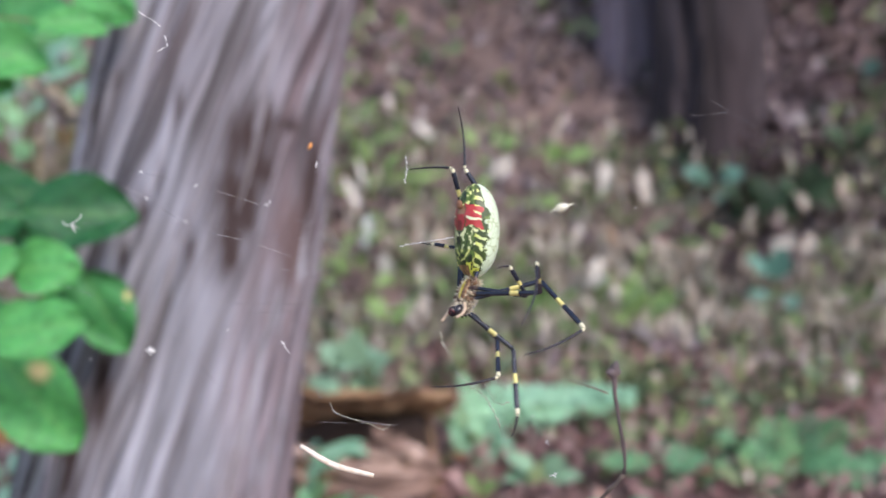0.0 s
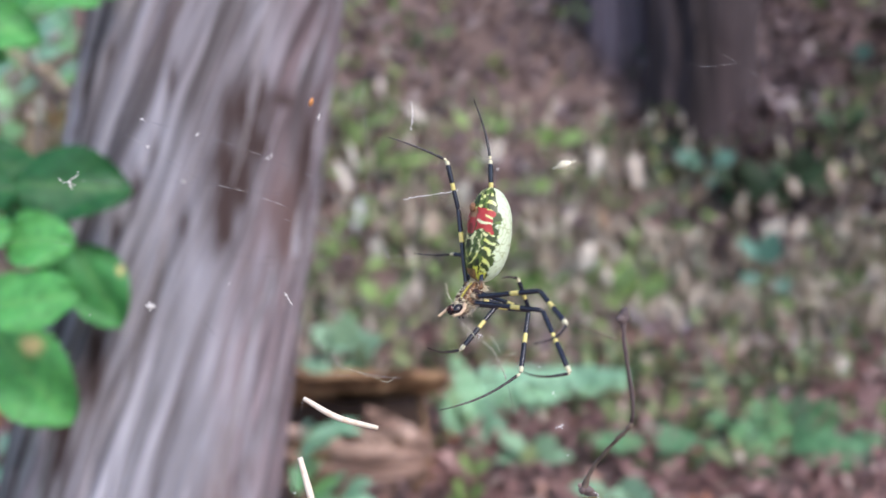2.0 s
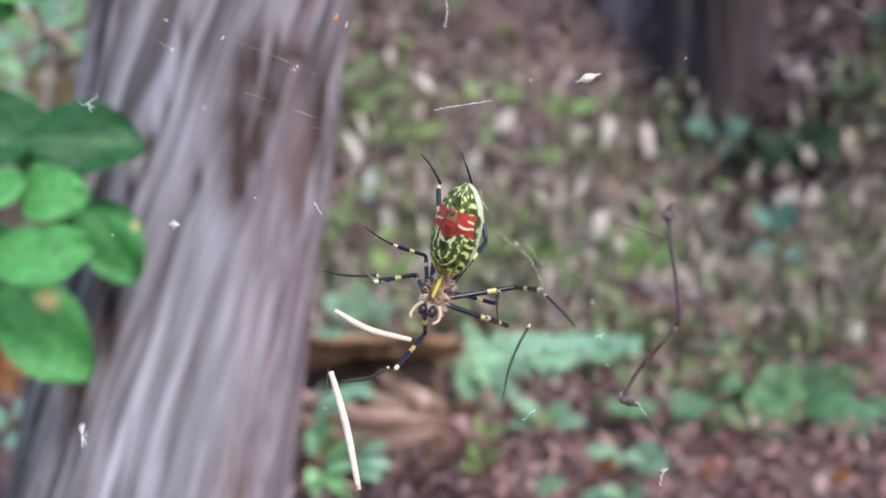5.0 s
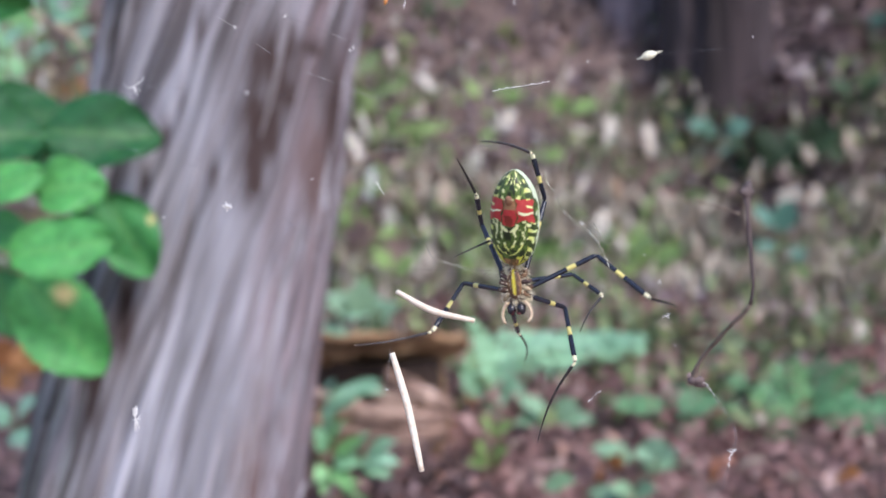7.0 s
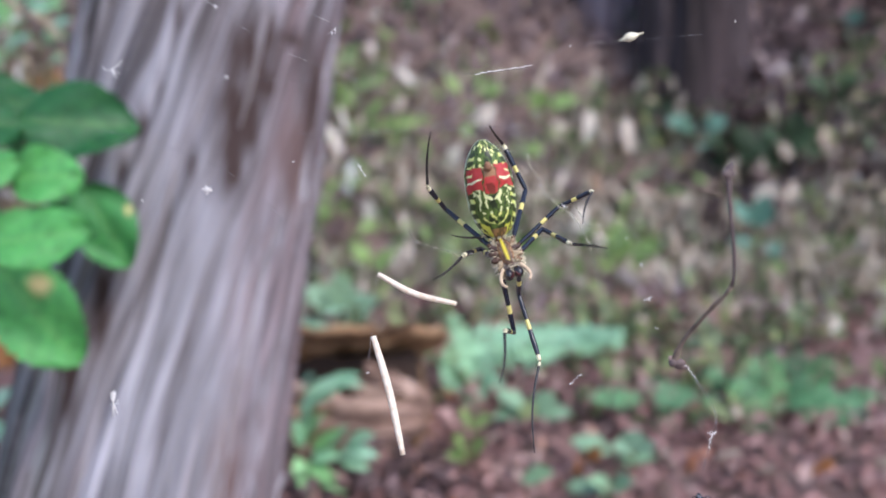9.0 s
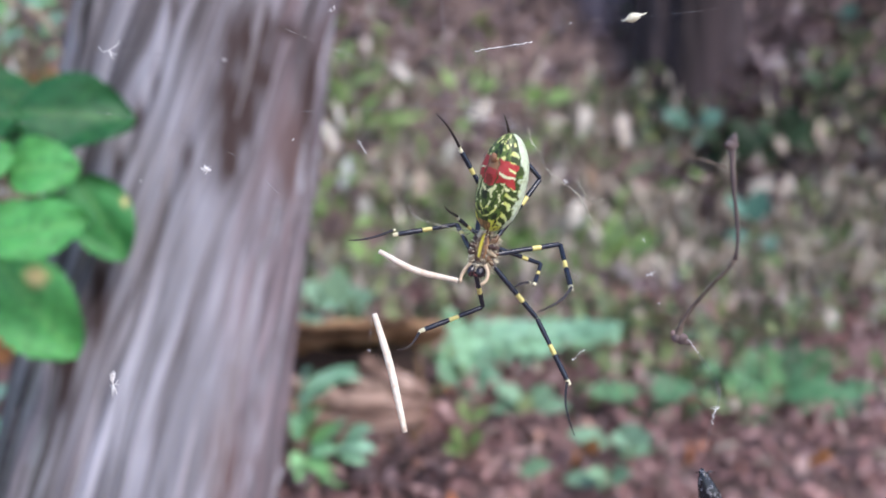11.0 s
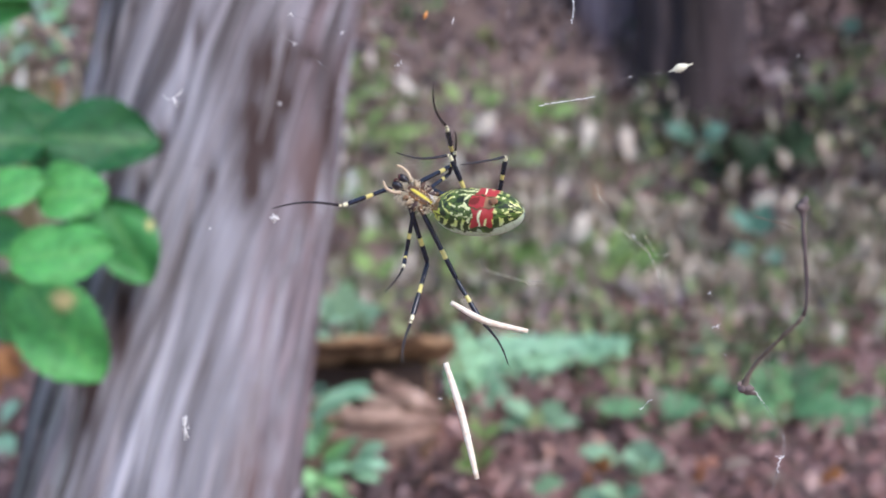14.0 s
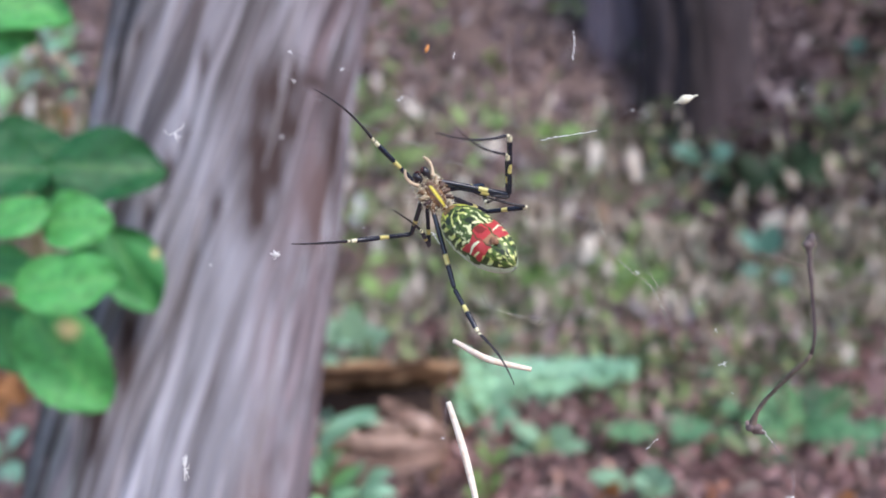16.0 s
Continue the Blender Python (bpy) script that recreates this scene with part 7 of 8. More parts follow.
    walk(feet[2], [
        (0, pose(0.00659, 0.01486, -0.00243, 8.6, 3.0, -53.0)),
        (0.5, pose(0.00653, 0.01573, 0.00012, -16.7, 1.4, -62.9)),
        (1, pose(0.00597, 0.01633, -0.00120, -21.0, -4.7, -65.5)),
        (1.5, pose(0.00600, 0.01638, -0.00073, -10.2, -3.4, -65.5)),
        (2, pose(0.00717, 0.01420, -0.00143, -29.7, -6.6, -92.8)),
        (2.5, pose(0.00674, 0.01270, -0.00376, -36.9, -17.5, -87.9)),
        (3, pose(0.00624, 0.01148, -0.00472, -43.2, -23.5, -82.8)),
        (3.5, pose(0.00591, 0.01056, -0.00507, -48.9, -26.9, -78.8)),
        (4, pose(0.00571, 0.00987, -0.00514, -54.5, -28.9, -75.9)),
        (6.5, pose(0.00517, 0.00774, -0.00459, -85.4, -33.4, -64.7)),
        (7, pose(-0.00194, 0.00644, -0.00573, -58.5, -57.4, -70.5)),
        (7.5, pose(-0.00080, 0.00544, -0.00501, -58.6, -50.8, -77.7)),
        (8, pose(-0.00010, 0.00475, -0.00411, -60.2, -44.3, -85.7)),
        (8.5, pose(0.00003, 0.00435, -0.00340, -66.2, -43.6, -83.4)),
        (9, pose(-0.00004, 0.00407, -0.00272, -71.7, -43.9, -81.6)),
        (11.5, pose(0.00245, 0.00708, -0.00605, -144.2, -50.4, -27.7)),
        (12, pose(0.00435, 0.00773, -0.00538, -141.6, -51.8, -16.3)),
        (12.5, pose(0.00586, 0.00887, -0.00452, -136.4, -53.2, -6.1)),
        (13, pose(0.00693, 0.01040, -0.00350, -127.9, -55.0, 3.5)),
        (13.5, pose(0.00618, 0.00896, -0.00414, -133.3, -53.0, 3.0)),
        (14, pose(0.00511, 0.00755, -0.00451, -135.2, -51.0, 2.2)),
        (14.5, pose(0.00374, 0.00621, -0.00451, -133.4, -48.8, 0.6)),
        (15, pose(0.00091, 0.00640, -0.00595, -144.5, -59.6, 8.7)),
        (15.5, pose(0.00299, 0.00460, -0.00246, -140.2, -55.7, -9.4)),
        (16, pose(-0.00194, 0.00620, -0.00551, -92.2, -32.1, -38.6)),
    ])
    walk(legs[3], [
        (0, pose(-0.00210, 0.00210, -0.00070, -17.8, 0.0, 176.3)),
        (0.5, pose(-0.00210, 0.00210, -0.00070, -22.1, -0.9, 173.6)),
        (1, pose(-0.00210, 0.00210, -0.00070, -43.2, -1.6, 171.9)),
        (1.5, pose(-0.00210, 0.00210, -0.00070, -52.7, -1.2, 172.3)),
        (2, pose(-0.00210, 0.00210, -0.00070, -45.2, -0.2, 173.1)),
        (2.5, pose(-0.00210, 0.00210, -0.00070, -30.0, -8.1, 165.0)),
        (3, pose(-0.00210, 0.00210, -0.00070, -14.0, -14.7, 152.9)),
        (3.5, pose(-0.00210, 0.00210, -0.00070, 22.3, -16.8, 143.3)),
        (4, pose(-0.00210, 0.00210, -0.00070, 19.2, -19.5, 150.7)),
        (6.5, pose(-0.00210, 0.00210, -0.00070, 43.8, -16.6, 142.5)),
        (7, pose(-0.00210, 0.00210, -0.00070, 41.4, -12.3, 138.0)),
        (7.5, pose(-0.00210, 0.00210, -0.00070, 35.0, -14.0, 140.0)),
        (8, pose(-0.00210, 0.00210, -0.00070, 33.8, -14.2, 140.3)),
        (8.5, pose(-0.00210, 0.00210, -0.00070, 18.5, -19.9, 149.7)),
        (9, pose(-0.00210, 0.00210, -0.00070, 22.1, -20.3, 150.9)),
        (11.5, pose(-0.00210, 0.00210, -0.00070, 32.1, -16.2, 140.9)),
        (12, pose(-0.00210, 0.00210, -0.00070, 32.8, -14.2, 137.7)),
        (12.5, pose(-0.00210, 0.00210, -0.00070, 41.3, 2.0, 114.1)),
        (13, pose(-0.00210, 0.00210, -0.00070, 31.1, 2.3, 113.7)),
        (13.5, pose(-0.00210, 0.00210, -0.00070, 24.3, -11.5, 137.2)),
        (14, pose(-0.00210, 0.00210, -0.00070, 22.4, -6.2, 125.7)),
        (14.5, pose(-0.00210, 0.00210, -0.00070, 36.5, -2.8, 117.8)),
        (15, pose(-0.00210, 0.00210, -0.00070, 38.5, -6.1, 122.2)),
        (15.5, pose(-0.00210, 0.00210, -0.00070, 50.5, -6.8, 123.1)),
        (16, pose(-0.00210, 0.00210, -0.00070, 49.7, -5.5, 122.0)),
    ])
    walk(tibias[3], [
        (0, pose(0.00000, 0.01655, 0.00000, -36.4, 0.0, 19.2)),
        (0.5, pose(0.00000, 0.01655, -0.00000, -25.7, -2.0, 21.5)),
        (1, pose(0.00000, 0.01655, -0.00000, -13.7, -11.4, 4.7)),
        (1.5, pose(0.00000, 0.01655, -0.00000, -8.1, -11.9, 2.9)),
        (2, pose(-0.00000, 0.01655, 0.00000, -13.7, -10.9, 5.7)),
        (2.5, pose(-0.00000, 0.01655, 0.00000, -32.4, -7.0, 17.8)),
        (3, pose(-0.00000, 0.01655, 0.00000, -69.3, 7.7, 39.9)),
        (3.5, pose(0.00000, 0.01655, 0.00000, -93.3, -1.3, 43.0)),
        (3.733, pose(0.00000, 0.01655, 0.00000, -62.3, -9.4, 41.6)),
        (4, pose(0.00000, 0.01655, 0.00000, -30.3, -15.5, 36.1)),
        (6.5, pose(0.00000, 0.01655, 0.00000, -74.5, 12.6, 58.8)),
        (7, pose(0.00000, 0.01655, 0.00000, -55.3, 29.5, 72.2)),
        (7.5, pose(0.00000, 0.01655, -0.00000, -41.3, 10.8, 60.9)),
        (8, pose(0.00000, 0.01655, 0.00000, -38.0, 16.9, 69.3)),
        (8.5, pose(0.00000, 0.01655, 0.00000, -59.6, 14.4, 74.4)),
        (9, pose(0.00000, 0.01655, 0.00000, -82.8, 14.5, 70.7)),
        (11.5, pose(0.00000, 0.01655, 0.00000, -66.0, -12.0, 77.3)),
        (12, pose(0.00000, 0.01655, 0.00000, -84.5, 17.5, 94.2)),
        (12.5, pose(0.00000, 0.01655, -0.00000, -81.0, -1.9, 120.1)),
        (13, pose(-0.00000, 0.01655, -0.00000, -85.6, 9.1, 122.5)),
        (13.5, pose(0.00000, 0.01655, 0.00000, -98.4, 13.3, 95.9)),
        (14, pose(-0.00000, 0.01655, 0.00000, -94.9, 19.3, 106.6)),
        (14.5, pose(-0.00000, 0.01655, 0.00000, -84.1, 13.2, 117.4)),
        (15, pose(-0.00000, 0.01655, 0.00000, -89.1, 15.8, 112.2)),
        (15.5, pose(0.00000, 0.01655, 0.00000, -88.8, 18.0, 111.9)),
        (16, pose(0.00000, 0.01655, 0.00000, -79.3, 2.2, 113.3)),
    ])
    walk(feet[3], [
        (0, pose(-0.00273, 0.02437, -0.00611, -11.0, -36.4, -68.1)),
        (0.5, pose(-0.00325, 0.02523, -0.00446, -29.8, -30.2, -54.5)),
        (1, pose(-0.00034, 0.02656, -0.00239, -23.6, -13.7, -60.5)),
        (1.5, pose(-0.00021, 0.02674, -0.00142, -38.7, -0.3, -47.4)),
        (2, pose(-0.00054, 0.02654, -0.00239, -45.4, -4.0, -46.5)),
        (2.5, pose(-0.00201, 0.02503, -0.00547, -52.2, -7.0, -30.0)),
        (3, pose(-0.00332, 0.01851, -0.00954, -28.1, -45.3, -36.4)),
        (3.267, pose(-0.00137, 0.01739, -0.00990, -81.0, -30.9, 5.0)),
        (3.5, pose(0.00058, 0.01628, -0.01027, -111.6, 1.0, 20.5)),
        (4, pose(-0.00411, 0.02455, -0.00500, -114.5, 5.4, 11.2)),
        (6.5, pose(-0.00347, 0.01613, -0.00968, -120.3, 28.1, -3.0)),
        (7, pose(-0.00685, 0.01438, -0.00737, -101.3, 32.2, 2.4)),
        (7.5, pose(-0.00737, 0.01921, -0.00667, -113.8, 36.0, 3.2)),
        (8, pose(-0.00824, 0.01769, -0.00606, -121.6, 48.3, -4.0)),
        (8.5, pose(-0.00560, 0.01582, -0.00860, -132.4, 74.6, -21.3)),
        (9, pose(-0.00207, 0.01457, -0.00988, -91.9, 46.8, 3.5)),
        (11.5, pose(-0.00366, 0.01937, -0.00919, -110.4, 33.6, 10.1)),
        (12, pose(-0.00076, 0.01342, -0.00977, -91.6, 41.9, 9.7)),
        (12.5, pose(-0.00156, 0.01603, -0.01016, -102.6, 38.8, 34.8)),
        (13, pose(0.00021, 0.01475, -0.01013, -125.9, 43.2, 40.4)),
        (13.5, pose(0.00173, 0.01438, -0.00991, -176.1, 48.6, 11.8)),
        (14, pose(0.00182, 0.01356, -0.00968, -173.4, 45.1, -7.6)),
        (14.5, pose(0.00013, 0.01399, -0.00997, 143.5, 40.8, -25.7)),
        (15, pose(0.00092, 0.01390, -0.00990, 125.2, 37.6, -35.8)),
        (15.5, pose(0.00098, 0.01351, -0.00978, 107.6, 30.3, -42.9)),
        (16, pose(-0.00159, 0.01544, -0.01010, 114.0, 43.9, -34.7)),
    ])
    walk(legs[4], [
        (0, pose(0.00200, 0.00620, -0.00060, 33.3, -0.0, -126.9)),
        (0.5, pose(0.00200, 0.00620, -0.00060, 30.4, 0.7, -127.9)),
        (1, pose(0.00200, 0.00620, -0.00060, 30.6, -1.2, -124.8)),
        (1.5, pose(0.00200, 0.00620, -0.00060, 32.6, -4.3, -119.5)),
        (2, pose(0.00200, 0.00620, -0.00060, 26.6, -10.1, -110.3)),
        (2.5, pose(0.00200, 0.00620, -0.00060, 26.8, -4.4, -121.3)),
        (3, pose(0.00200, 0.00620, -0.00060, 33.3, -4.1, -121.8)),
        (3.5, pose(0.00200, 0.00620, -0.00060, 37.5, -7.8, -116.1)),
        (4, pose(0.00200, 0.00620, -0.00060, 36.7, -10.2, -112.9)),
        (6.5, pose(0.00200, 0.00620, -0.00060, 61.5, -12.5, -109.7)),
        (7, pose(0.00200, 0.00620, -0.00060, 76.5, -20.1, -105.3)),
        (7.5, pose(0.00200, 0.00620, -0.00060, 86.6, -17.2, -106.1)),
        (8, pose(0.00200, 0.00620, -0.00060, 111.9, -30.2, -105.2)),
        (8.5, pose(0.00200, 0.00620, -0.00060, 99.7, 10.0, -90.3)),
        (9, pose(0.00200, 0.00620, -0.00060, 95.4, -4.1, -92.6)),
        (11.5, pose(0.00200, 0.00620, -0.00060, 63.8, -41.6, -97.1)),
        (12, pose(0.00200, 0.00620, -0.00060, 61.2, -35.6, -100.6)),
        (12.5, pose(0.00200, 0.00620, -0.00060, 94.2, -23.5, -107.7)),
        (13, pose(0.00200, 0.00620, -0.00060, 108.7, -17.8, -107.3)),
        (13.5, pose(0.00200, 0.00620, -0.00060, 113.4, -19.6, -108.0)),
        (14, pose(0.00200, 0.00620, -0.00060, 118.9, -22.0, -109.1)),
        (14.5, pose(0.00200, 0.00620, -0.00060, 120.6, -25.2, -111.0)),
        (15, pose(0.00200, 0.00620, -0.00060, 96.2, -10.5, -102.4)),
        (15.5, pose(0.00200, 0.00620, -0.00060, 114.2, -15.3, -103.0)),
        (16, pose(0.00200, 0.00620, -0.00060, 107.6, -9.6, -100.4)),
    ])
    walk(tibias[4], [
        (0, pose(0.00000, 0.01510, -0.00000, 16.9, 0.0, 67.7)),
        (0.5, pose(0.00000, 0.01510, 0.00000, 36.2, -2.0, 66.6)),
        (1, pose(0.00000, 0.01510, 0.00000, 40.8, 0.5, 59.9)),
        (1.5, pose(0.00000, 0.01510, 0.00000, 31.0, -5.5, 63.2)),
        (2, pose(0.00000, 0.01510, 0.00000, 23.5, -8.0, 50.0)),
        (2.5, pose(-0.00000, 0.01510, 0.00000, 8.0, -8.6, 61.3)),
        (3, pose(-0.00000, 0.01510, -0.00000, -26.2, -4.8, 87.6)),
        (3.267, pose(-0.00000, 0.01510, -0.00000, -57.8, -0.8, 88.1)),
        (3.5, pose(-0.00000, 0.01510, -0.00000, -89.3, 2.8, 86.5)),
        (4, pose(0.00000, 0.01510, 0.00000, -95.1, 4.7, 82.5)),
        (4.833, pose(0.00000, 0.01510, -0.00000, -112.5, 42.1, 34.1)),
        (5.667, pose(-0.00000, 0.01510, -0.00000, -168.6, 43.3, -46.8)),
        (6.5, pose(-0.00000, 0.01510, -0.00000, 172.0, 6.7, -96.6)),
        (7, pose(-0.00000, 0.01510, 0.00000, -173.6, -4.8, -68.1)),
        (7.5, pose(0.00000, 0.01510, 0.00000, 149.5, -8.1, -110.4)),
        (8, pose(0.00000, 0.01510, -0.00000, 146.6, -21.8, -106.2)),
        (8.5, pose(-0.00000, 0.01510, 0.00000, 179.8, -16.9, -71.8)),
        (9, pose(0.00000, 0.01510, 0.00000, 174.9, -12.3, -101.3)),
        (10.27, pose(0.00000, 0.01510, 0.00000, 178.5, -11.0, -135.0)),
        (11.5, pose(0.00000, 0.01510, 0.00000, -179.3, -7.9, -168.4)),
        (12, pose(-0.00000, 0.01510, -0.00000, -151.3, -5.0, -144.3)),
        (12.27, pose(-0.00000, 0.01510, -0.00000, -130.7, -25.7, -114.0)),
        (12.5, pose(0.00000, 0.01510, -0.00000, -121.7, -53.5, -84.0)),
        (13, pose(0.00000, 0.01510, -0.00000, -159.7, -29.8, -100.5)),
        (13.5, pose(-0.00000, 0.01510, 0.00000, 147.1, -38.2, -50.0)),
        (13.73, pose(-0.00000, 0.01510, 0.00000, -173.8, -52.7, -68.0)),
        (14, pose(-0.00000, 0.01510, 0.00000, -121.6, -53.8, -100.3)),
        (14.5, pose(-0.00000, 0.01510, -0.00000, 163.7, -68.0, -1.6)),
        (15, pose(0.00000, 0.01510, 0.00000, 160.9, -53.5, -53.8)),
        (15.5, pose(0.00000, 0.01510, 0.00000, 162.8, -69.4, -44.7)),
        (16, pose(0.00000, 0.01510, 0.00000, 178.8, -65.2, -61.5)),
    ])
    walk(feet[4], [
        (0, pose(-0.01297, 0.02043, 0.00426, -23.0, -16.6, 146.6)),
        (0.5, pose(-0.01097, 0.01951, 0.00865, -20.0, -20.5, 143.1)),
        (1, pose(-0.00955, 0.02072, 0.00958, 0.6, -21.9, 134.5)),
        (1.5, pose(-0.01153, 0.02012, 0.00751, -16.0, -20.2, 136.5)),
        (2, pose(-0.01082, 0.02310, 0.00580, -39.7, -24.9, 124.2)),
        (2.5, pose(-0.01288, 0.02179, 0.00203, 8.4, -46.6, 82.8)),
        (3, pose(-0.01311, 0.01619, -0.00645, -20.8, -38.5, 117.8)),
        (3.5, pose(-0.00022, 0.01439, -0.01463, 8.8, -37.6, 91.1)),
        (4, pose(0.00113, 0.01373, -0.01454, 15.1, -37.9, 87.8)),
        (6.5, pose(-0.01444, 0.01654, 0.00203, -9.4, -17.6, 134.2)),
        (6.733, pose(-0.01394, 0.01304, 0.00020, 22.7, -17.8, 102.7)),
        (7, pose(-0.01345, 0.00953, -0.00164, 49.8, -2.9, 76.1)),
        (7.5, pose(-0.01147, 0.02048, 0.00736, 59.3, -0.8, 85.8)),
        (8, pose(-0.01090, 0.02140, 0.00749, 69.2, 25.6, 69.5)),
        (8.267, pose(-0.01241, 0.01597, 0.00377, 44.1, -12.9, 91.1)),
        (8.5, pose(-0.01393, 0.01055, 0.00005, -1.2, -32.4, 134.2)),
        (8.733, pose(-0.01409, 0.01438, 0.00065, 15.4, -32.5, 97.6)),
        (9, pose(-0.01426, 0.01822, 0.00126, 28.5, -24.5, 63.6)),
        (10.27, pose(-0.00861, 0.02383, 0.00054, -6.9, -50.9, 89.6)),
        (11.5, pose(-0.00296, 0.02945, -0.00019, -70.0, -52.3, 144.4)),
        (11.73, pose(-0.00548, 0.02731, -0.00360, -52.2, -70.7, 96.8)),
        (12, pose(-0.00800, 0.02517, -0.00701, 8.9, -69.3, 7.1)),
        (12.5, pose(-0.00660, 0.00433, -0.00742, -9.9, -57.0, 28.4)),
        (12.67, pose(-0.00906, 0.00793, -0.00641, -35.7, -20.2, 75.7)),
        (12.83, pose(-0.01152, 0.01153, -0.00541, -29.2, 20.7, 105.9)),
        (13, pose(-0.01397, 0.01513, -0.00440, 9.7, 48.0, 159.2)),
        (13.5, pose(-0.01259, 0.01096, 0.00626, 5.9, 50.9, 153.1)),
        (14, pose(-0.00935, 0.00656, -0.00737, -28.1, 48.7, 104.6)),
        (14.5, pose(-0.00419, 0.00114, 0.00154, -17.9, 32.9, 72.7)),
        (15, pose(-0.01345, 0.01004, 0.00285, 6.0, 18.9, 122.9)),
        (15.5, pose(-0.01273, 0.00801, 0.00153, -20.8, 37.4, 99.7)),
        (16, pose(-0.01300, 0.00835, 0.00013, -4.2, 35.7, 119.0)),
    ])
    walk(legs[5], [
        (0, pose(0.00250, 0.00490, -0.00070, 24.8, -0.0, -95.8)),
        (0.5, pose(0.00250, 0.00490, -0.00070, 26.4, 0.7, -97.3)),
        (1, pose(0.00250, 0.00490, -0.00070, 24.9, 1.6, -99.2)),
        (1.5, pose(0.00250, 0.00490, -0.00070, 19.9, 2.6, -101.4)),
        (2, pose(0.00250, 0.00490, -0.00070, 9.5, 3.1, -102.7)),
        (2.5, pose(0.00250, 0.00490, -0.00070, -6.2, 1.4, -92.5)),
        (3, pose(0.00250, 0.00490, -0.00070, -12.9, -0.7, -111.4)),
        (3.5, pose(0.00250, 0.00490, -0.00070, 1.8, -4.2, -126.9)),
        (4, pose(0.00250, 0.00490, -0.00070, 16.9, -3.5, -143.9)),
        (6.5, pose(0.00250, 0.00490, -0.00070, 23.9, -12.0, -112.1)),
        (7, pose(0.00250, 0.00490, -0.00070, 16.7, -10.7, -115.0)),
        (7.5, pose(0.00250, 0.00490, -0.00070, 26.6, -11.6, -111.9)),
        (8, pose(0.00250, 0.00490, -0.00070, 23.8, 0.3, -134.4)),
        (8.5, pose(0.00250, 0.00490, -0.00070, 58.2, 2.3, -138.9)),
        (9, pose(0.00250, 0.00490, -0.00070, 44.3, -0.8, -137.0)),
        (11.5, pose(0.00250, 0.00490, -0.00070, 49.9, -7.5, -130.1)),
        (12, pose(0.00250, 0.00490, -0.00070, 55.8, -22.9, -115.9)),
        (12.5, pose(0.00250, 0.00490, -0.00070, 82.5, -6.9, -126.5)),
        (13, pose(0.00250, 0.00490, -0.00070, 92.9, 3.3, -127.8)),
        (13.5, pose(0.00250, 0.00490, -0.00070, 60.8, -8.4, -128.4)),
        (14, pose(0.00250, 0.00490, -0.00070, 53.2, 12.5, -140.1)),
        (14.5, pose(0.00250, 0.00490, -0.00070, 81.2, 8.0, -136.7)),
        (15, pose(0.00250, 0.00490, -0.00070, 70.6, -2.9, -135.0)),
        (15.5, pose(0.00250, 0.00490, -0.00070, 79.3, -0.7, -135.8)),
        (16, pose(0.00250, 0.00490, -0.00070, 71.2, 2.4, -136.4)),
    ])
    walk(tibias[5], [
        (0, pose(0.00000, 0.01487, 0.00000, -69.5, -0.0, 31.5)),
        (0.5, pose(0.00000, 0.01487, -0.00000, -60.9, 5.2, 34.6)),
        (1, pose(0.00000, 0.01487, 0.00000, -48.8, 7.9, 39.0)),
        (1.5, pose(-0.00000, 0.01487, 0.00000, -31.6, 7.2, 44.4)),
        (2, pose(0.00000, 0.01487, -0.00000, -4.9, 0.7, 48.1)),
        (2.5, pose(0.00000, 0.01487, -0.00000, 30.5, -7.3, 25.1)),
        (3, pose(-0.00000, 0.01487, -0.00000, 28.9, -18.0, 52.6)),
        (3.267, pose(-0.00000, 0.01487, -0.00000, 9.4, 9.1, 27.2)),
        (3.5, pose(-0.00000, 0.01487, 0.00000, -22.3, 22.6, -8.6)),
        (3.733, pose(0.00000, 0.01487, 0.00000, -45.1, 27.8, 19.8)),
        (4, pose(0.00000, 0.01487, 0.00000, -64.5, 42.1, 46.8)),
        (6.5, pose(0.00000, 0.01487, -0.00000, -80.6, 42.7, 3.4)),
        (7, pose(-0.00000, 0.01487, 0.00000, -33.7, 67.1, 38.5)),
        (7.5, pose(-0.00000, 0.01487, 0.00000, 8.5, 81.1, 74.7)),
        (7.733, pose(-0.00000, 0.01487, 0.00000, -82.6, 60.3, 6.8)),
        (8, pose(-0.00000, 0.01487, 0.00000, -105.0, 32.9, 10.7)),
        (8.5, pose(-0.00000, 0.01487, 0.00000, 178.7, 46.7, -52.1)),
        (9, pose(0.00000, 0.01487, -0.00000, -156.9, 51.5, -20.4)),
        (11.5, pose(-0.00000, 0.01487, 0.00000, -157.6, 49.8, -60.5)),
        (12, pose(0.00000, 0.01487, 0.00000, -122.7, 22.9, -48.0)),
        (12.5, pose(0.00000, 0.01487, 0.00000, -115.3, 18.0, -46.9)),
        (13, pose(0.00000, 0.01487, 0.00000, -160.3, 15.2, -41.2)),
        (13.5, pose(-0.00000, 0.01487, 0.00000, -139.9, 48.2, -57.0)),
        (14, pose(0.00000, 0.01487, -0.00000, -72.0, 31.7, -7.8)),
        (14.27, pose(0.00000, 0.01487, -0.00000, -109.8, 42.1, -16.3)),
        (14.5, pose(0.00000, 0.01487, -0.00000, -154.1, 45.6, -32.9)),
        (15, pose(-0.00000, 0.01487, -0.00000, -160.1, 59.9, -59.7)),
        (15.5, pose(0.00000, 0.01487, 0.00000, -138.2, 48.5, -46.4)),
        (16, pose(0.00000, 0.01487, -0.00000, -138.0, 57.2, -40.9)),
    ])
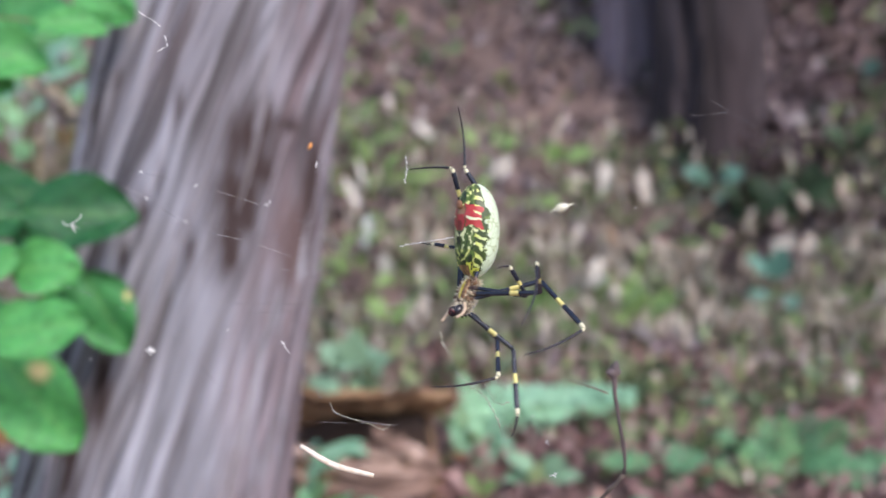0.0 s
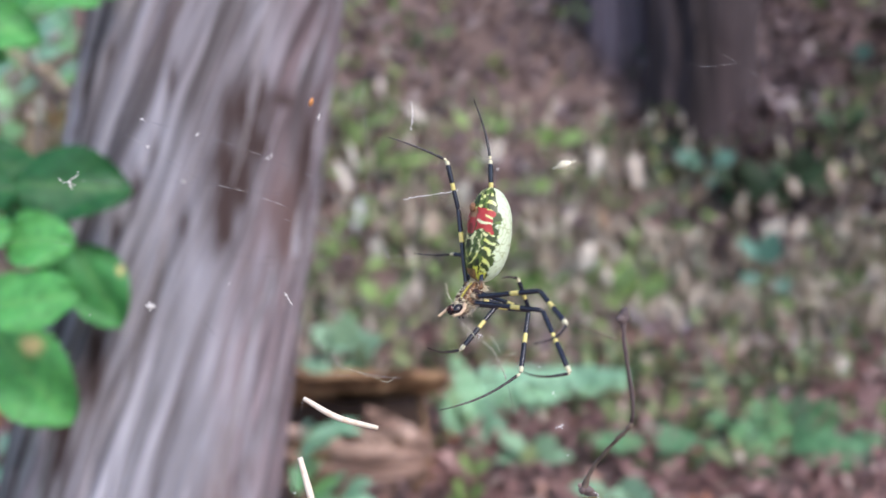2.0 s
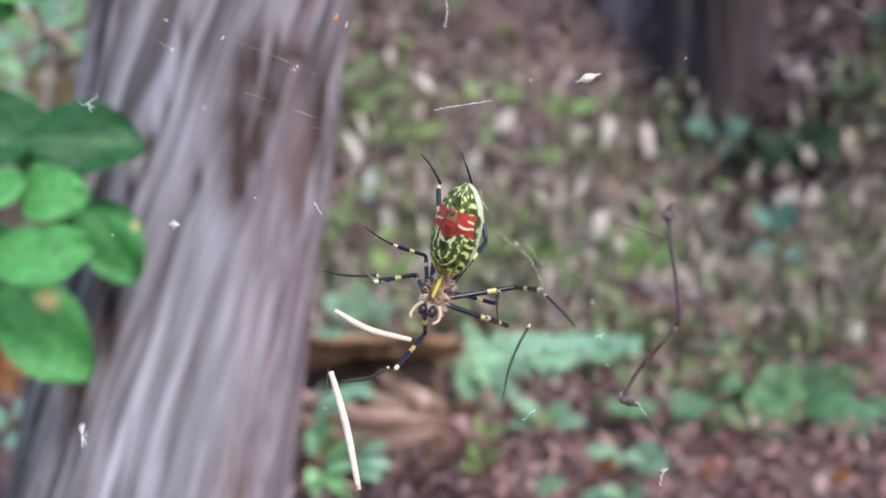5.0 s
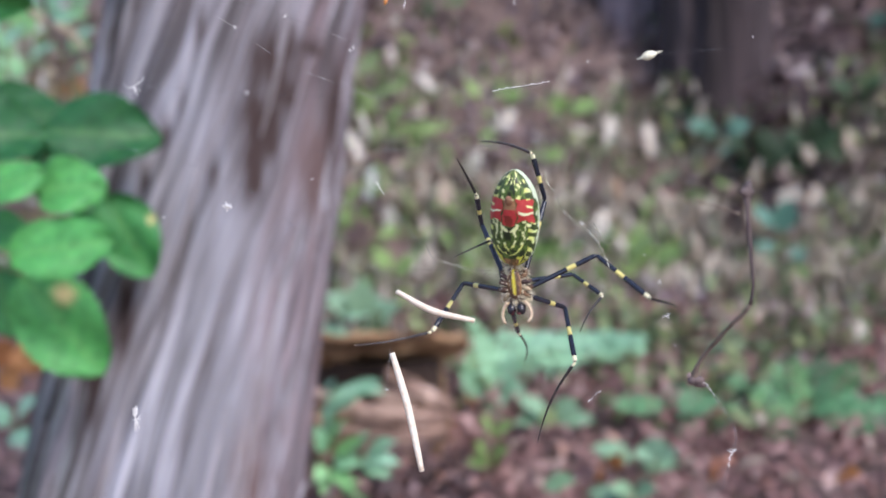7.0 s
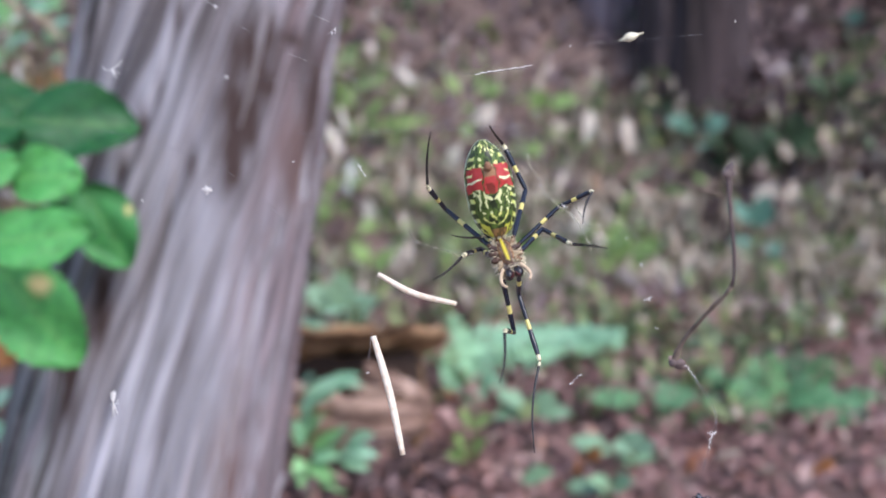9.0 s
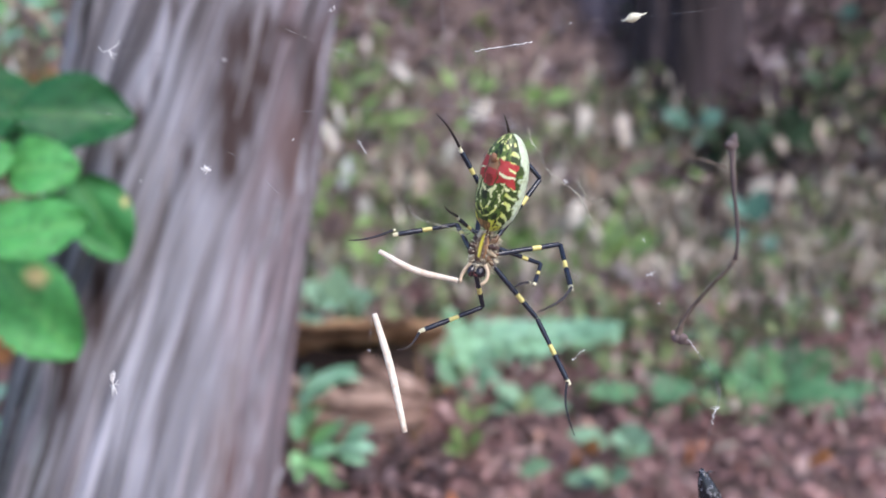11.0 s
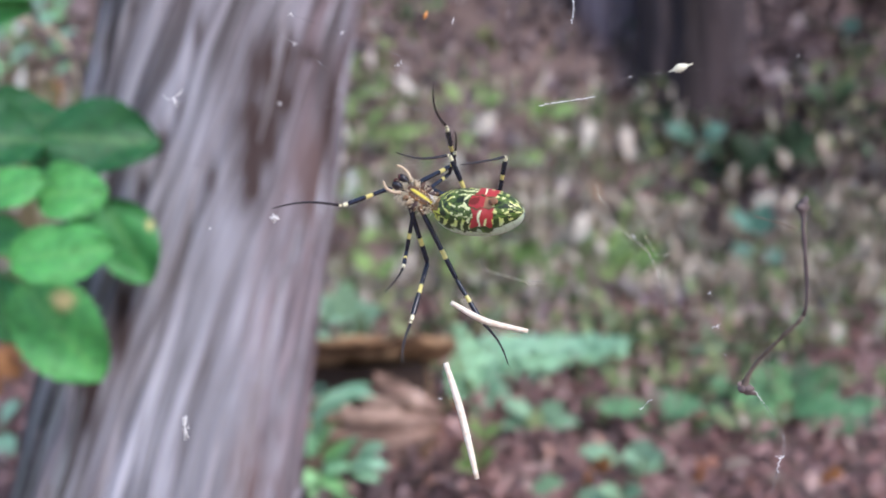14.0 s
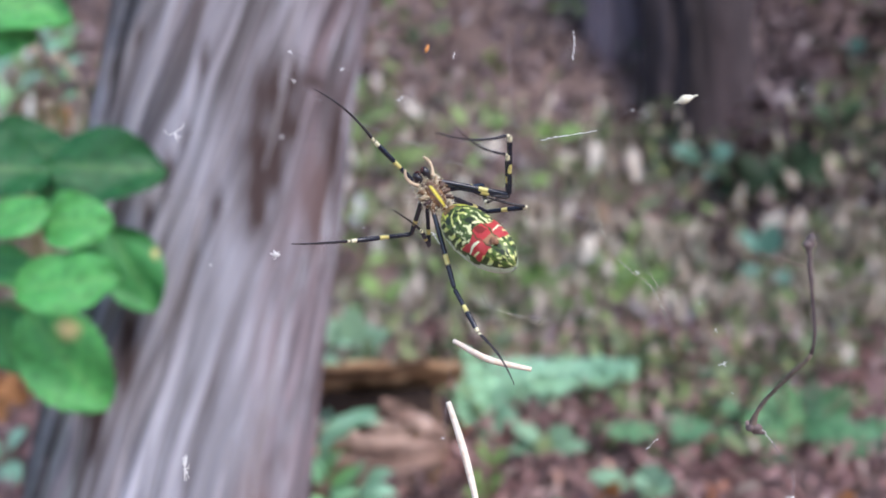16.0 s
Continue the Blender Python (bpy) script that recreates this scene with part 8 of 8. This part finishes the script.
    walk(feet[5], [
        (0, pose(-0.00256, 0.01905, -0.01309, -24.1, 54.5, 63.1)),
        (0.5, pose(-0.00477, 0.01985, -0.01216, -36.2, 54.0, 57.3)),
        (1, pose(-0.00691, 0.02112, -0.01043, -43.0, 50.3, 55.3)),
        (1.5, pose(-0.00899, 0.02273, -0.00727, -46.0, 43.2, 55.9)),
        (2, pose(-0.01038, 0.02416, -0.00120, -44.8, 30.4, 56.1)),
        (2.5, pose(-0.00593, 0.02540, 0.00703, -51.5, 14.8, 45.1)),
        (3, pose(-0.01099, 0.02065, 0.00643, -32.9, 8.7, 64.6)),
        (3.5, pose(-0.00008, 0.02797, -0.00490, -7.5, 35.2, 105.5)),
        (4, pose(-0.01018, 0.01282, -0.00936, -13.9, 39.1, 85.0)),
        (5.267, pose(-0.00982, 0.01471, -0.00975, -60.7, 48.4, 54.6)),
        (6.5, pose(-0.00947, 0.01660, -0.01014, -107.0, 38.5, 24.8)),
        (7, pose(-0.01283, 0.01952, -0.00302, -75.2, 16.4, 35.8)),
        (7.5, pose(-0.01280, 0.02049, 0.00032, -90.0, 65.5, 38.3)),
        (8, pose(-0.00653, 0.00996, -0.01134, -91.4, 64.8, 68.5)),
        (8.5, pose(-0.01088, 0.00610, 0.00021, 179.8, 78.9, -47.6)),
        (9, pose(-0.00852, 0.00433, -0.00342, -105.7, 64.6, 37.7)),
        (11.5, pose(-0.01325, 0.01206, -0.00344, -124.3, 62.7, 20.5)),
        (12, pose(-0.00867, 0.01322, -0.01084, -123.2, 37.6, 13.7)),
        (12.5, pose(-0.00703, 0.01364, -0.01202, -123.9, 33.7, 36.8)),
        (13, pose(-0.00960, 0.00579, -0.00454, -138.6, 53.6, 17.9)),
        (13.5, pose(-0.01262, 0.01469, -0.00601, -114.6, 8.1, 41.7)),
        (14, pose(-0.00633, 0.02011, -0.01131, -86.6, 12.9, 61.3)),
        (14.27, pose(-0.00841, 0.01340, -0.00779, -100.8, 41.4, 55.5)),
        (14.5, pose(-0.01050, 0.00669, -0.00427, -135.2, 65.9, 27.8)),
        (15, pose(-0.01343, 0.01180, -0.00238, -111.9, 63.7, 33.3)),
        (15.5, pose(-0.01236, 0.01274, -0.00618, -89.5, 59.1, 31.6)),
        (16, pose(-0.01275, 0.01216, -0.00506, -82.0, 63.0, 48.4)),
    ])
    walk(legs[6], [
        (0, pose(0.00250, 0.00340, -0.00070, 35.8, -0.0, -90.5)),
        (0.5, pose(0.00250, 0.00340, -0.00070, 35.9, 0.2, -90.7)),
        (1, pose(0.00250, 0.00340, -0.00070, 36.1, 0.5, -91.2)),
        (1.5, pose(0.00250, 0.00340, -0.00070, 36.5, 1.1, -91.9)),
        (2, pose(0.00250, 0.00340, -0.00070, 37.0, 1.8, -92.9)),
        (2.5, pose(0.00250, 0.00340, -0.00070, 37.7, 2.7, -94.1)),
        (3, pose(0.00250, 0.00340, -0.00070, 38.8, 3.8, -95.6)),
        (3.5, pose(0.00250, 0.00340, -0.00070, 40.2, 5.1, -97.2)),
        (4, pose(0.00250, 0.00340, -0.00070, 42.3, 6.6, -99.0)),
        (6.5, pose(0.00250, 0.00340, -0.00070, 56.2, 15.4, -109.1)),
        (7, pose(0.00250, 0.00340, -0.00070, 49.4, -4.1, -96.5)),
        (7.5, pose(0.00250, 0.00340, -0.00070, 27.2, 17.3, -115.4)),
        (8, pose(0.00250, 0.00340, -0.00070, -18.1, 23.7, -130.2)),
        (8.5, pose(0.00250, 0.00340, -0.00070, 6.9, 29.4, -97.2)),
        (9, pose(0.00250, 0.00340, -0.00070, -7.6, 30.0, -116.1)),
        (10.27, pose(0.00250, 0.00340, -0.00070, 41.7, 36.7, -71.1)),
        (11.5, pose(0.00250, 0.00340, -0.00070, 80.9, 14.5, -36.8)),
        (12, pose(0.00250, 0.00340, -0.00070, 84.5, 19.2, -37.6)),
        (12.5, pose(0.00250, 0.00340, -0.00070, 81.3, 27.6, -38.5)),
        (13, pose(0.00250, 0.00340, -0.00070, 79.2, 33.4, -39.5)),
        (13.5, pose(0.00250, 0.00340, -0.00070, 79.0, 36.2, -40.2)),
        (14, pose(0.00250, 0.00340, -0.00070, 83.7, 27.6, -38.3)),
        (14.5, pose(0.00250, 0.00340, -0.00070, 89.1, 15.3, -36.9)),
        (15, pose(0.00250, 0.00340, -0.00070, 111.3, 22.9, -37.1)),
        (15.5, pose(0.00250, 0.00340, -0.00070, 111.7, 25.9, -35.8)),
        (16, pose(0.00250, 0.00340, -0.00070, 112.1, 32.8, -32.5)),
    ])
    walk(tibias[6], [
        (0, pose(0.00000, 0.01141, 0.00000, -59.0, -0.0, -145.1)),
        (0.5, pose(0.00000, 0.01141, 0.00000, -59.1, -0.4, -145.0)),
        (1, pose(0.00000, 0.01141, -0.00000, -59.2, -1.2, -144.8)),
        (1.5, pose(-0.00000, 0.01141, 0.00000, -59.4, -2.3, -144.4)),
        (2, pose(0.00000, 0.01141, -0.00000, -59.7, -3.9, -144.0)),
        (2.5, pose(-0.00000, 0.01141, 0.00000, -60.0, -5.9, -143.4)),
        (3, pose(0.00000, 0.01141, -0.00000, -60.3, -8.2, -142.7)),
        (3.5, pose(0.00000, 0.01141, 0.00000, -60.6, -10.9, -141.8)),
        (4, pose(0.00000, 0.01141, 0.00000, -60.8, -13.8, -140.7)),
        (6.5, pose(0.00000, 0.01141, 0.00000, -67.1, -30.4, -135.3)),
        (6.733, pose(-0.00000, 0.01141, 0.00000, -94.9, -32.3, -147.9)),
        (7, pose(-0.00000, 0.01141, 0.00000, -123.1, -39.1, -158.4)),
        (7.5, pose(-0.00000, 0.01141, 0.00000, -104.8, -4.3, -141.4)),
        (7.733, pose(0.00000, 0.01141, 0.00000, -131.6, 9.7, -132.4)),
        (8, pose(0.00000, 0.01141, 0.00000, -158.1, 26.2, -130.4)),
        (8.5, pose(-0.00000, 0.01141, 0.00000, -126.3, 17.5, -148.0)),
        (9, pose(-0.00000, 0.01141, -0.00000, -137.3, 30.7, -142.3)),
        (10.27, pose(-0.00000, 0.01141, -0.00000, -94.8, 7.1, -158.2)),
        (11.5, pose(0.00000, 0.01141, -0.00000, -49.0, 0.7, 174.6)),
        (12, pose(0.00000, 0.01141, -0.00000, -38.6, 19.2, -161.0)),
        (12.5, pose(0.00000, 0.01141, 0.00000, -42.0, 20.4, -153.7)),
        (13, pose(0.00000, 0.01141, 0.00000, -48.0, 23.4, -145.8)),
        (13.5, pose(0.00000, 0.01141, 0.00000, -20.9, 45.6, -109.2)),
        (14, pose(0.00000, 0.01141, -0.00000, -14.0, 43.1, -113.1)),
        (14.5, pose(0.00000, 0.01141, -0.00000, -6.5, 40.2, -108.7)),
        (15, pose(0.00000, 0.01141, 0.00000, -10.8, 17.2, -113.5)),
        (15.5, pose(0.00000, 0.01141, -0.00000, -1.8, 3.0, -159.4)),
        (16, pose(0.00000, 0.01141, 0.00000, -6.0, 3.3, -156.7)),
    ])
    walk(feet[6], [
        (0, pose(0.00231, 0.00810, -0.00671, -95.1, -37.5, -172.5)),
        (0.5, pose(0.00227, 0.00809, -0.00672, -94.9, -37.8, -172.3)),
        (1, pose(0.00220, 0.00806, -0.00672, -94.4, -38.5, -171.8)),
        (1.5, pose(0.00209, 0.00801, -0.00673, -93.7, -39.6, -171.1)),
        (2, pose(0.00195, 0.00794, -0.00674, -92.6, -41.0, -170.3)),
        (2.5, pose(0.00178, 0.00785, -0.00674, -91.2, -43.0, -169.3)),
        (3, pose(0.00158, 0.00774, -0.00673, -89.3, -45.5, -168.5)),
        (3.5, pose(0.00137, 0.00759, -0.00670, -86.6, -48.9, -168.2)),
        (4, pose(0.00116, 0.00742, -0.00664, -82.8, -53.3, -169.2)),
        (6.5, pose(-0.00045, 0.00668, -0.00622, -6.8, -72.0, 124.3)),
        (7, pose(-0.00542, 0.01386, -0.00509, 71.5, -78.6, 63.1)),
        (7.5, pose(-0.00169, 0.01262, -0.00755, -124.3, -78.3, -96.2)),
        (8, pose(-0.00469, 0.01710, -0.00261, -103.1, -32.2, -91.2)),
        (8.5, pose(-0.00085, 0.01635, -0.00602, -62.7, -35.8, -125.8)),
        (9, pose(-0.00138, 0.01762, -0.00456, -75.3, -53.1, -126.4)),
        (10.27, pose(-0.00090, 0.01195, -0.00524, -45.8, -24.2, -160.2)),
        (11.5, pose(-0.00041, 0.00628, -0.00591, -36.6, 11.2, -175.8)),
        (12, pose(0.00351, 0.00614, -0.00461, -25.2, 14.7, -163.6)),
        (12.5, pose(0.00421, 0.00700, -0.00491, -25.6, 21.6, -143.5)),
        (13, pose(0.00486, 0.00837, -0.00534, -22.0, 27.8, -125.7)),
        (13.5, pose(0.00756, 0.01089, -0.00195, -32.1, 33.9, -94.4)),
        (14, pose(0.00750, 0.00962, -0.00138, -31.9, 28.7, -105.8)),
        (14.5, pose(0.00755, 0.00945, -0.00068, -31.4, 24.1, -117.7)),
        (15, pose(0.00722, 0.00874, -0.00141, -12.5, -0.5, -116.1)),
        (15.5, pose(0.00276, 0.00409, -0.00024, -20.9, -8.0, -149.9)),
        (16, pose(0.00312, 0.00427, -0.00081, -36.0, -11.7, -154.1)),
    ])
    walk(legs[7], [
        (0, pose(0.00210, 0.00210, -0.00070, -10.8, 0.0, -175.2)),
        (0.5, pose(0.00210, 0.00210, -0.00070, -12.0, 0.6, -172.3)),
        (1, pose(0.00210, 0.00210, -0.00070, -29.0, 0.0, -174.8)),
        (1.5, pose(0.00210, 0.00210, -0.00070, -20.9, -3.2, 179.3)),
        (2, pose(0.00210, 0.00210, -0.00070, -30.2, -2.6, -179.0)),
        (2.5, pose(0.00210, 0.00210, -0.00070, -26.5, -5.5, 176.0)),
        (3, pose(0.00210, 0.00210, -0.00070, -38.6, -2.8, -178.6)),
        (3.5, pose(0.00210, 0.00210, -0.00070, -23.7, -15.7, 164.3)),
        (4, pose(0.00210, 0.00210, -0.00070, -1.3, -7.7, -178.6)),
        (6.5, pose(0.00210, 0.00210, -0.00070, 35.3, -7.7, 178.8)),
        (7, pose(0.00210, 0.00210, -0.00070, 26.6, -14.1, -171.7)),
        (7.5, pose(0.00210, 0.00210, -0.00070, 9.5, -19.6, -159.4)),
        (8, pose(0.00210, 0.00210, -0.00070, 17.3, -20.2, -155.2)),
        (8.5, pose(0.00210, 0.00210, -0.00070, 22.4, -22.0, -148.4)),
        (9, pose(0.00210, 0.00210, -0.00070, 26.2, -17.5, -159.1)),
        (11.5, pose(0.00210, 0.00210, -0.00070, 20.1, -11.2, -171.4)),
        (12, pose(0.00210, 0.00210, -0.00070, 39.2, -13.7, -164.2)),
        (12.5, pose(0.00210, 0.00210, -0.00070, 44.6, -19.0, -157.1)),
        (13, pose(0.00210, 0.00210, -0.00070, 72.2, 0.4, -175.8)),
        (13.5, pose(0.00210, 0.00210, -0.00070, 58.7, -3.0, -174.7)),
        (14, pose(0.00210, 0.00210, -0.00070, 34.4, -12.2, -169.0)),
        (14.5, pose(0.00210, 0.00210, -0.00070, 1.9, -17.9, -160.0)),
        (15, pose(0.00210, 0.00210, -0.00070, 9.6, -17.6, -167.0)),
        (15.5, pose(0.00210, 0.00210, -0.00070, 2.1, -17.6, -167.0)),
        (16, pose(0.00210, 0.00210, -0.00070, 2.8, -17.7, -159.5)),
    ])
    walk(tibias[7], [
        (0, pose(0.00000, 0.01655, -0.00000, -48.7, 0.0, -15.9)),
        (0.5, pose(-0.00000, 0.01655, 0.00000, -32.2, 21.4, 1.7)),
        (1, pose(-0.00000, 0.01655, 0.00000, -14.2, 15.4, -2.9)),
        (1.5, pose(0.00000, 0.01655, 0.00000, -30.4, 14.3, -2.2)),
        (2, pose(-0.00000, 0.01655, 0.00000, -15.8, 15.0, -0.7)),
        (2.5, pose(-0.00000, 0.01655, 0.00000, -27.6, 13.3, -1.6)),
        (3, pose(0.00000, 0.01655, 0.00000, -5.1, 15.3, -1.7)),
        (3.5, pose(0.00000, 0.01655, 0.00000, -12.6, 10.7, -7.2)),
        (4, pose(0.00000, 0.01655, 0.00000, -23.5, -8.2, -37.7)),
        (6.5, pose(0.00000, 0.01655, -0.00000, -59.2, -2.7, -9.7)),
        (7, pose(0.00000, 0.01655, 0.00000, -54.8, 5.0, -17.1)),
        (7.5, pose(0.00000, 0.01655, -0.00000, -30.4, 15.2, -24.3)),
        (8, pose(0.00000, 0.01655, -0.00000, -45.5, 23.0, -12.7)),
        (8.5, pose(-0.00000, 0.01655, -0.00000, -18.0, 26.1, -17.2)),
        (9, pose(-0.00000, 0.01655, -0.00000, -58.4, 8.8, -44.9)),
        (11.5, pose(-0.00000, 0.01655, -0.00000, -71.3, -14.9, -52.9)),
        (12, pose(-0.00000, 0.01655, 0.00000, -110.3, -6.3, -52.4)),
        (12.5, pose(0.00000, 0.01655, 0.00000, -141.8, 22.6, -76.5)),
        (13, pose(-0.00000, 0.01655, -0.00000, -145.4, 20.7, -108.8)),
        (13.5, pose(-0.00000, 0.01655, 0.00000, -169.4, 31.4, -111.7)),
        (14, pose(0.00000, 0.01655, 0.00000, -146.9, 48.6, -144.1)),
        (14.5, pose(0.00000, 0.01655, -0.00000, 161.2, 47.0, 147.6)),
        (15, pose(0.00000, 0.01655, 0.00000, -128.4, 38.5, -137.2)),
        (15.5, pose(0.00000, 0.01655, 0.00000, -145.9, 47.6, -149.0)),
        (16, pose(-0.00000, 0.01655, 0.00000, -144.1, 46.3, -153.1)),
    ])
    walk(feet[7], [
        (0, pose(0.00186, 0.02308, -0.00773, -29.7, 15.8, -1.6)),
        (0.5, pose(-0.00225, 0.02520, -0.00510, -15.2, 1.9, -28.0)),
        (1, pose(-0.00016, 0.02655, -0.00242, -13.5, 9.0, -23.0)),
        (1.5, pose(-0.00095, 0.02546, -0.00505, -29.0, 10.5, -7.1)),
        (2, pose(-0.00060, 0.02646, -0.00270, -23.8, 9.5, -13.2)),
        (2.5, pose(-0.00085, 0.02570, -0.00463, -34.6, 9.6, -7.0)),
        (3, pose(0.00007, 0.02680, -0.00088, -14.4, 12.1, -10.6)),
        (3.5, pose(0.00085, 0.02657, -0.00221, -30.8, 11.9, 3.5)),
        (3.733, pose(0.00354, 0.02511, -0.00314, -62.0, 9.9, -10.0)),
        (4, pose(0.00623, 0.02366, -0.00406, -91.6, 1.6, -20.4)),
        (6.5, pose(0.00129, 0.02168, -0.00883, -108.4, -17.4, -9.2)),
        (7, pose(0.00104, 0.02244, -0.00838, -99.7, -28.4, -19.1)),
        (7.5, pose(0.00241, 0.02520, -0.00502, -111.7, -30.0, -37.7)),
        (8, pose(-0.00121, 0.02421, -0.00676, -118.5, -40.1, -33.8)),
        (8.5, pose(0.00155, 0.02632, -0.00285, -121.4, -34.0, -44.0)),
        (9, pose(0.00285, 0.02133, -0.00866, -123.1, -20.3, -41.8)),
        (11.5, pose(0.00415, 0.01654, -0.00942, -127.6, 22.2, -48.4)),
        (12, pose(-0.00218, 0.01353, -0.00959, -150.2, 7.5, -61.5)),
        (12.5, pose(-0.00843, 0.01705, -0.00587, -167.4, -0.8, -67.9)),
        (13, pose(-0.00735, 0.02123, -0.00547, -153.2, -17.7, -65.9)),
        (13.5, pose(-0.00904, 0.02120, -0.00161, -161.7, -12.3, -58.0)),
        (13.73, pose(-0.00534, 0.02360, -0.00266, -138.5, 1.6, -84.2)),
        (14, pose(-0.00164, 0.02601, -0.00372, -122.3, 23.5, -104.6)),
        (14.5, pose(0.00317, 0.02607, 0.00227, -143.4, 58.7, -157.7)),
        (15, pose(-0.00067, 0.02465, -0.00631, -122.5, 47.3, -132.3)),
        (15.5, pose(-0.00074, 0.02605, -0.00389, -129.0, 44.2, -129.2)),
        (16, pose(0.00012, 0.02596, -0.00416, -128.3, 46.4, -138.9)),
    ])
    walk(seed_husk, [
        (0, pose(0.04863, 0.22221, 0.45480, 0.0, -0.0, 0.0)),
        (0.5, pose(0.04850, 0.22216, 0.45455, 0.0, -0.0, 0.0)),
        (1, pose(0.04824, 0.22223, 0.45493, 0.0, -0.0, 0.0)),
        (1.5, pose(0.04824, 0.22223, 0.45493, 0.0, -0.0, 0.0)),
        (2, pose(0.04824, 0.22216, 0.45455, 0.0, -0.0, 0.0)),
        (2.5, pose(0.04785, 0.22216, 0.45455, 0.0, -0.0, 0.0)),
        (3, pose(0.04811, 0.22212, 0.45429, 0.0, -0.0, 0.0)),
        (3.5, pose(0.04656, 0.22205, 0.45391, 0.0, -0.0, 0.0)),
        (4, pose(0.04526, 0.22210, 0.45416, 0.0, -0.0, 0.0)),
        (6.5, pose(0.04733, 0.22234, 0.45557, 0.0, -0.0, 0.0)),
        (7, pose(0.04746, 0.22241, 0.45595, 0.0, -0.0, 0.0)),
        (7.5, pose(0.04708, 0.22248, 0.45633, 0.0, -0.0, 0.0)),
        (8, pose(0.04630, 0.22257, 0.45684, 0.0, -0.0, 0.0)),
        (8.5, pose(0.04604, 0.22257, 0.45684, 0.0, -0.0, 0.0)),
        (9, pose(0.04733, 0.22257, 0.45684, 0.0, -0.0, 0.0)),
        (11.5, pose(0.04798, 0.22243, 0.45608, 0.0, -0.0, 0.0)),
        (12, pose(0.04785, 0.22241, 0.45595, 0.0, -0.0, 0.0)),
        (12.5, pose(0.04772, 0.22243, 0.45608, 0.0, -0.0, 0.0)),
        (13, pose(0.04708, 0.22243, 0.45608, 0.0, -0.0, 0.0)),
        (13.5, pose(0.04669, 0.22248, 0.45633, 0.0, -0.0, 0.0)),
        (14, pose(0.04630, 0.22252, 0.45659, 0.0, -0.0, 0.0)),
        (14.5, pose(0.04630, 0.22255, 0.45672, 0.0, -0.0, 0.0)),
        (15, pose(0.04630, 0.22255, 0.45672, 0.0, -0.0, 0.0)),
        (15.5, pose(0.04669, 0.22257, 0.45684, 0.0, -0.0, 0.0)),
        (16, pose(0.04669, 0.22255, 0.45672, 0.0, -0.0, 0.0)),
    ])


motions()
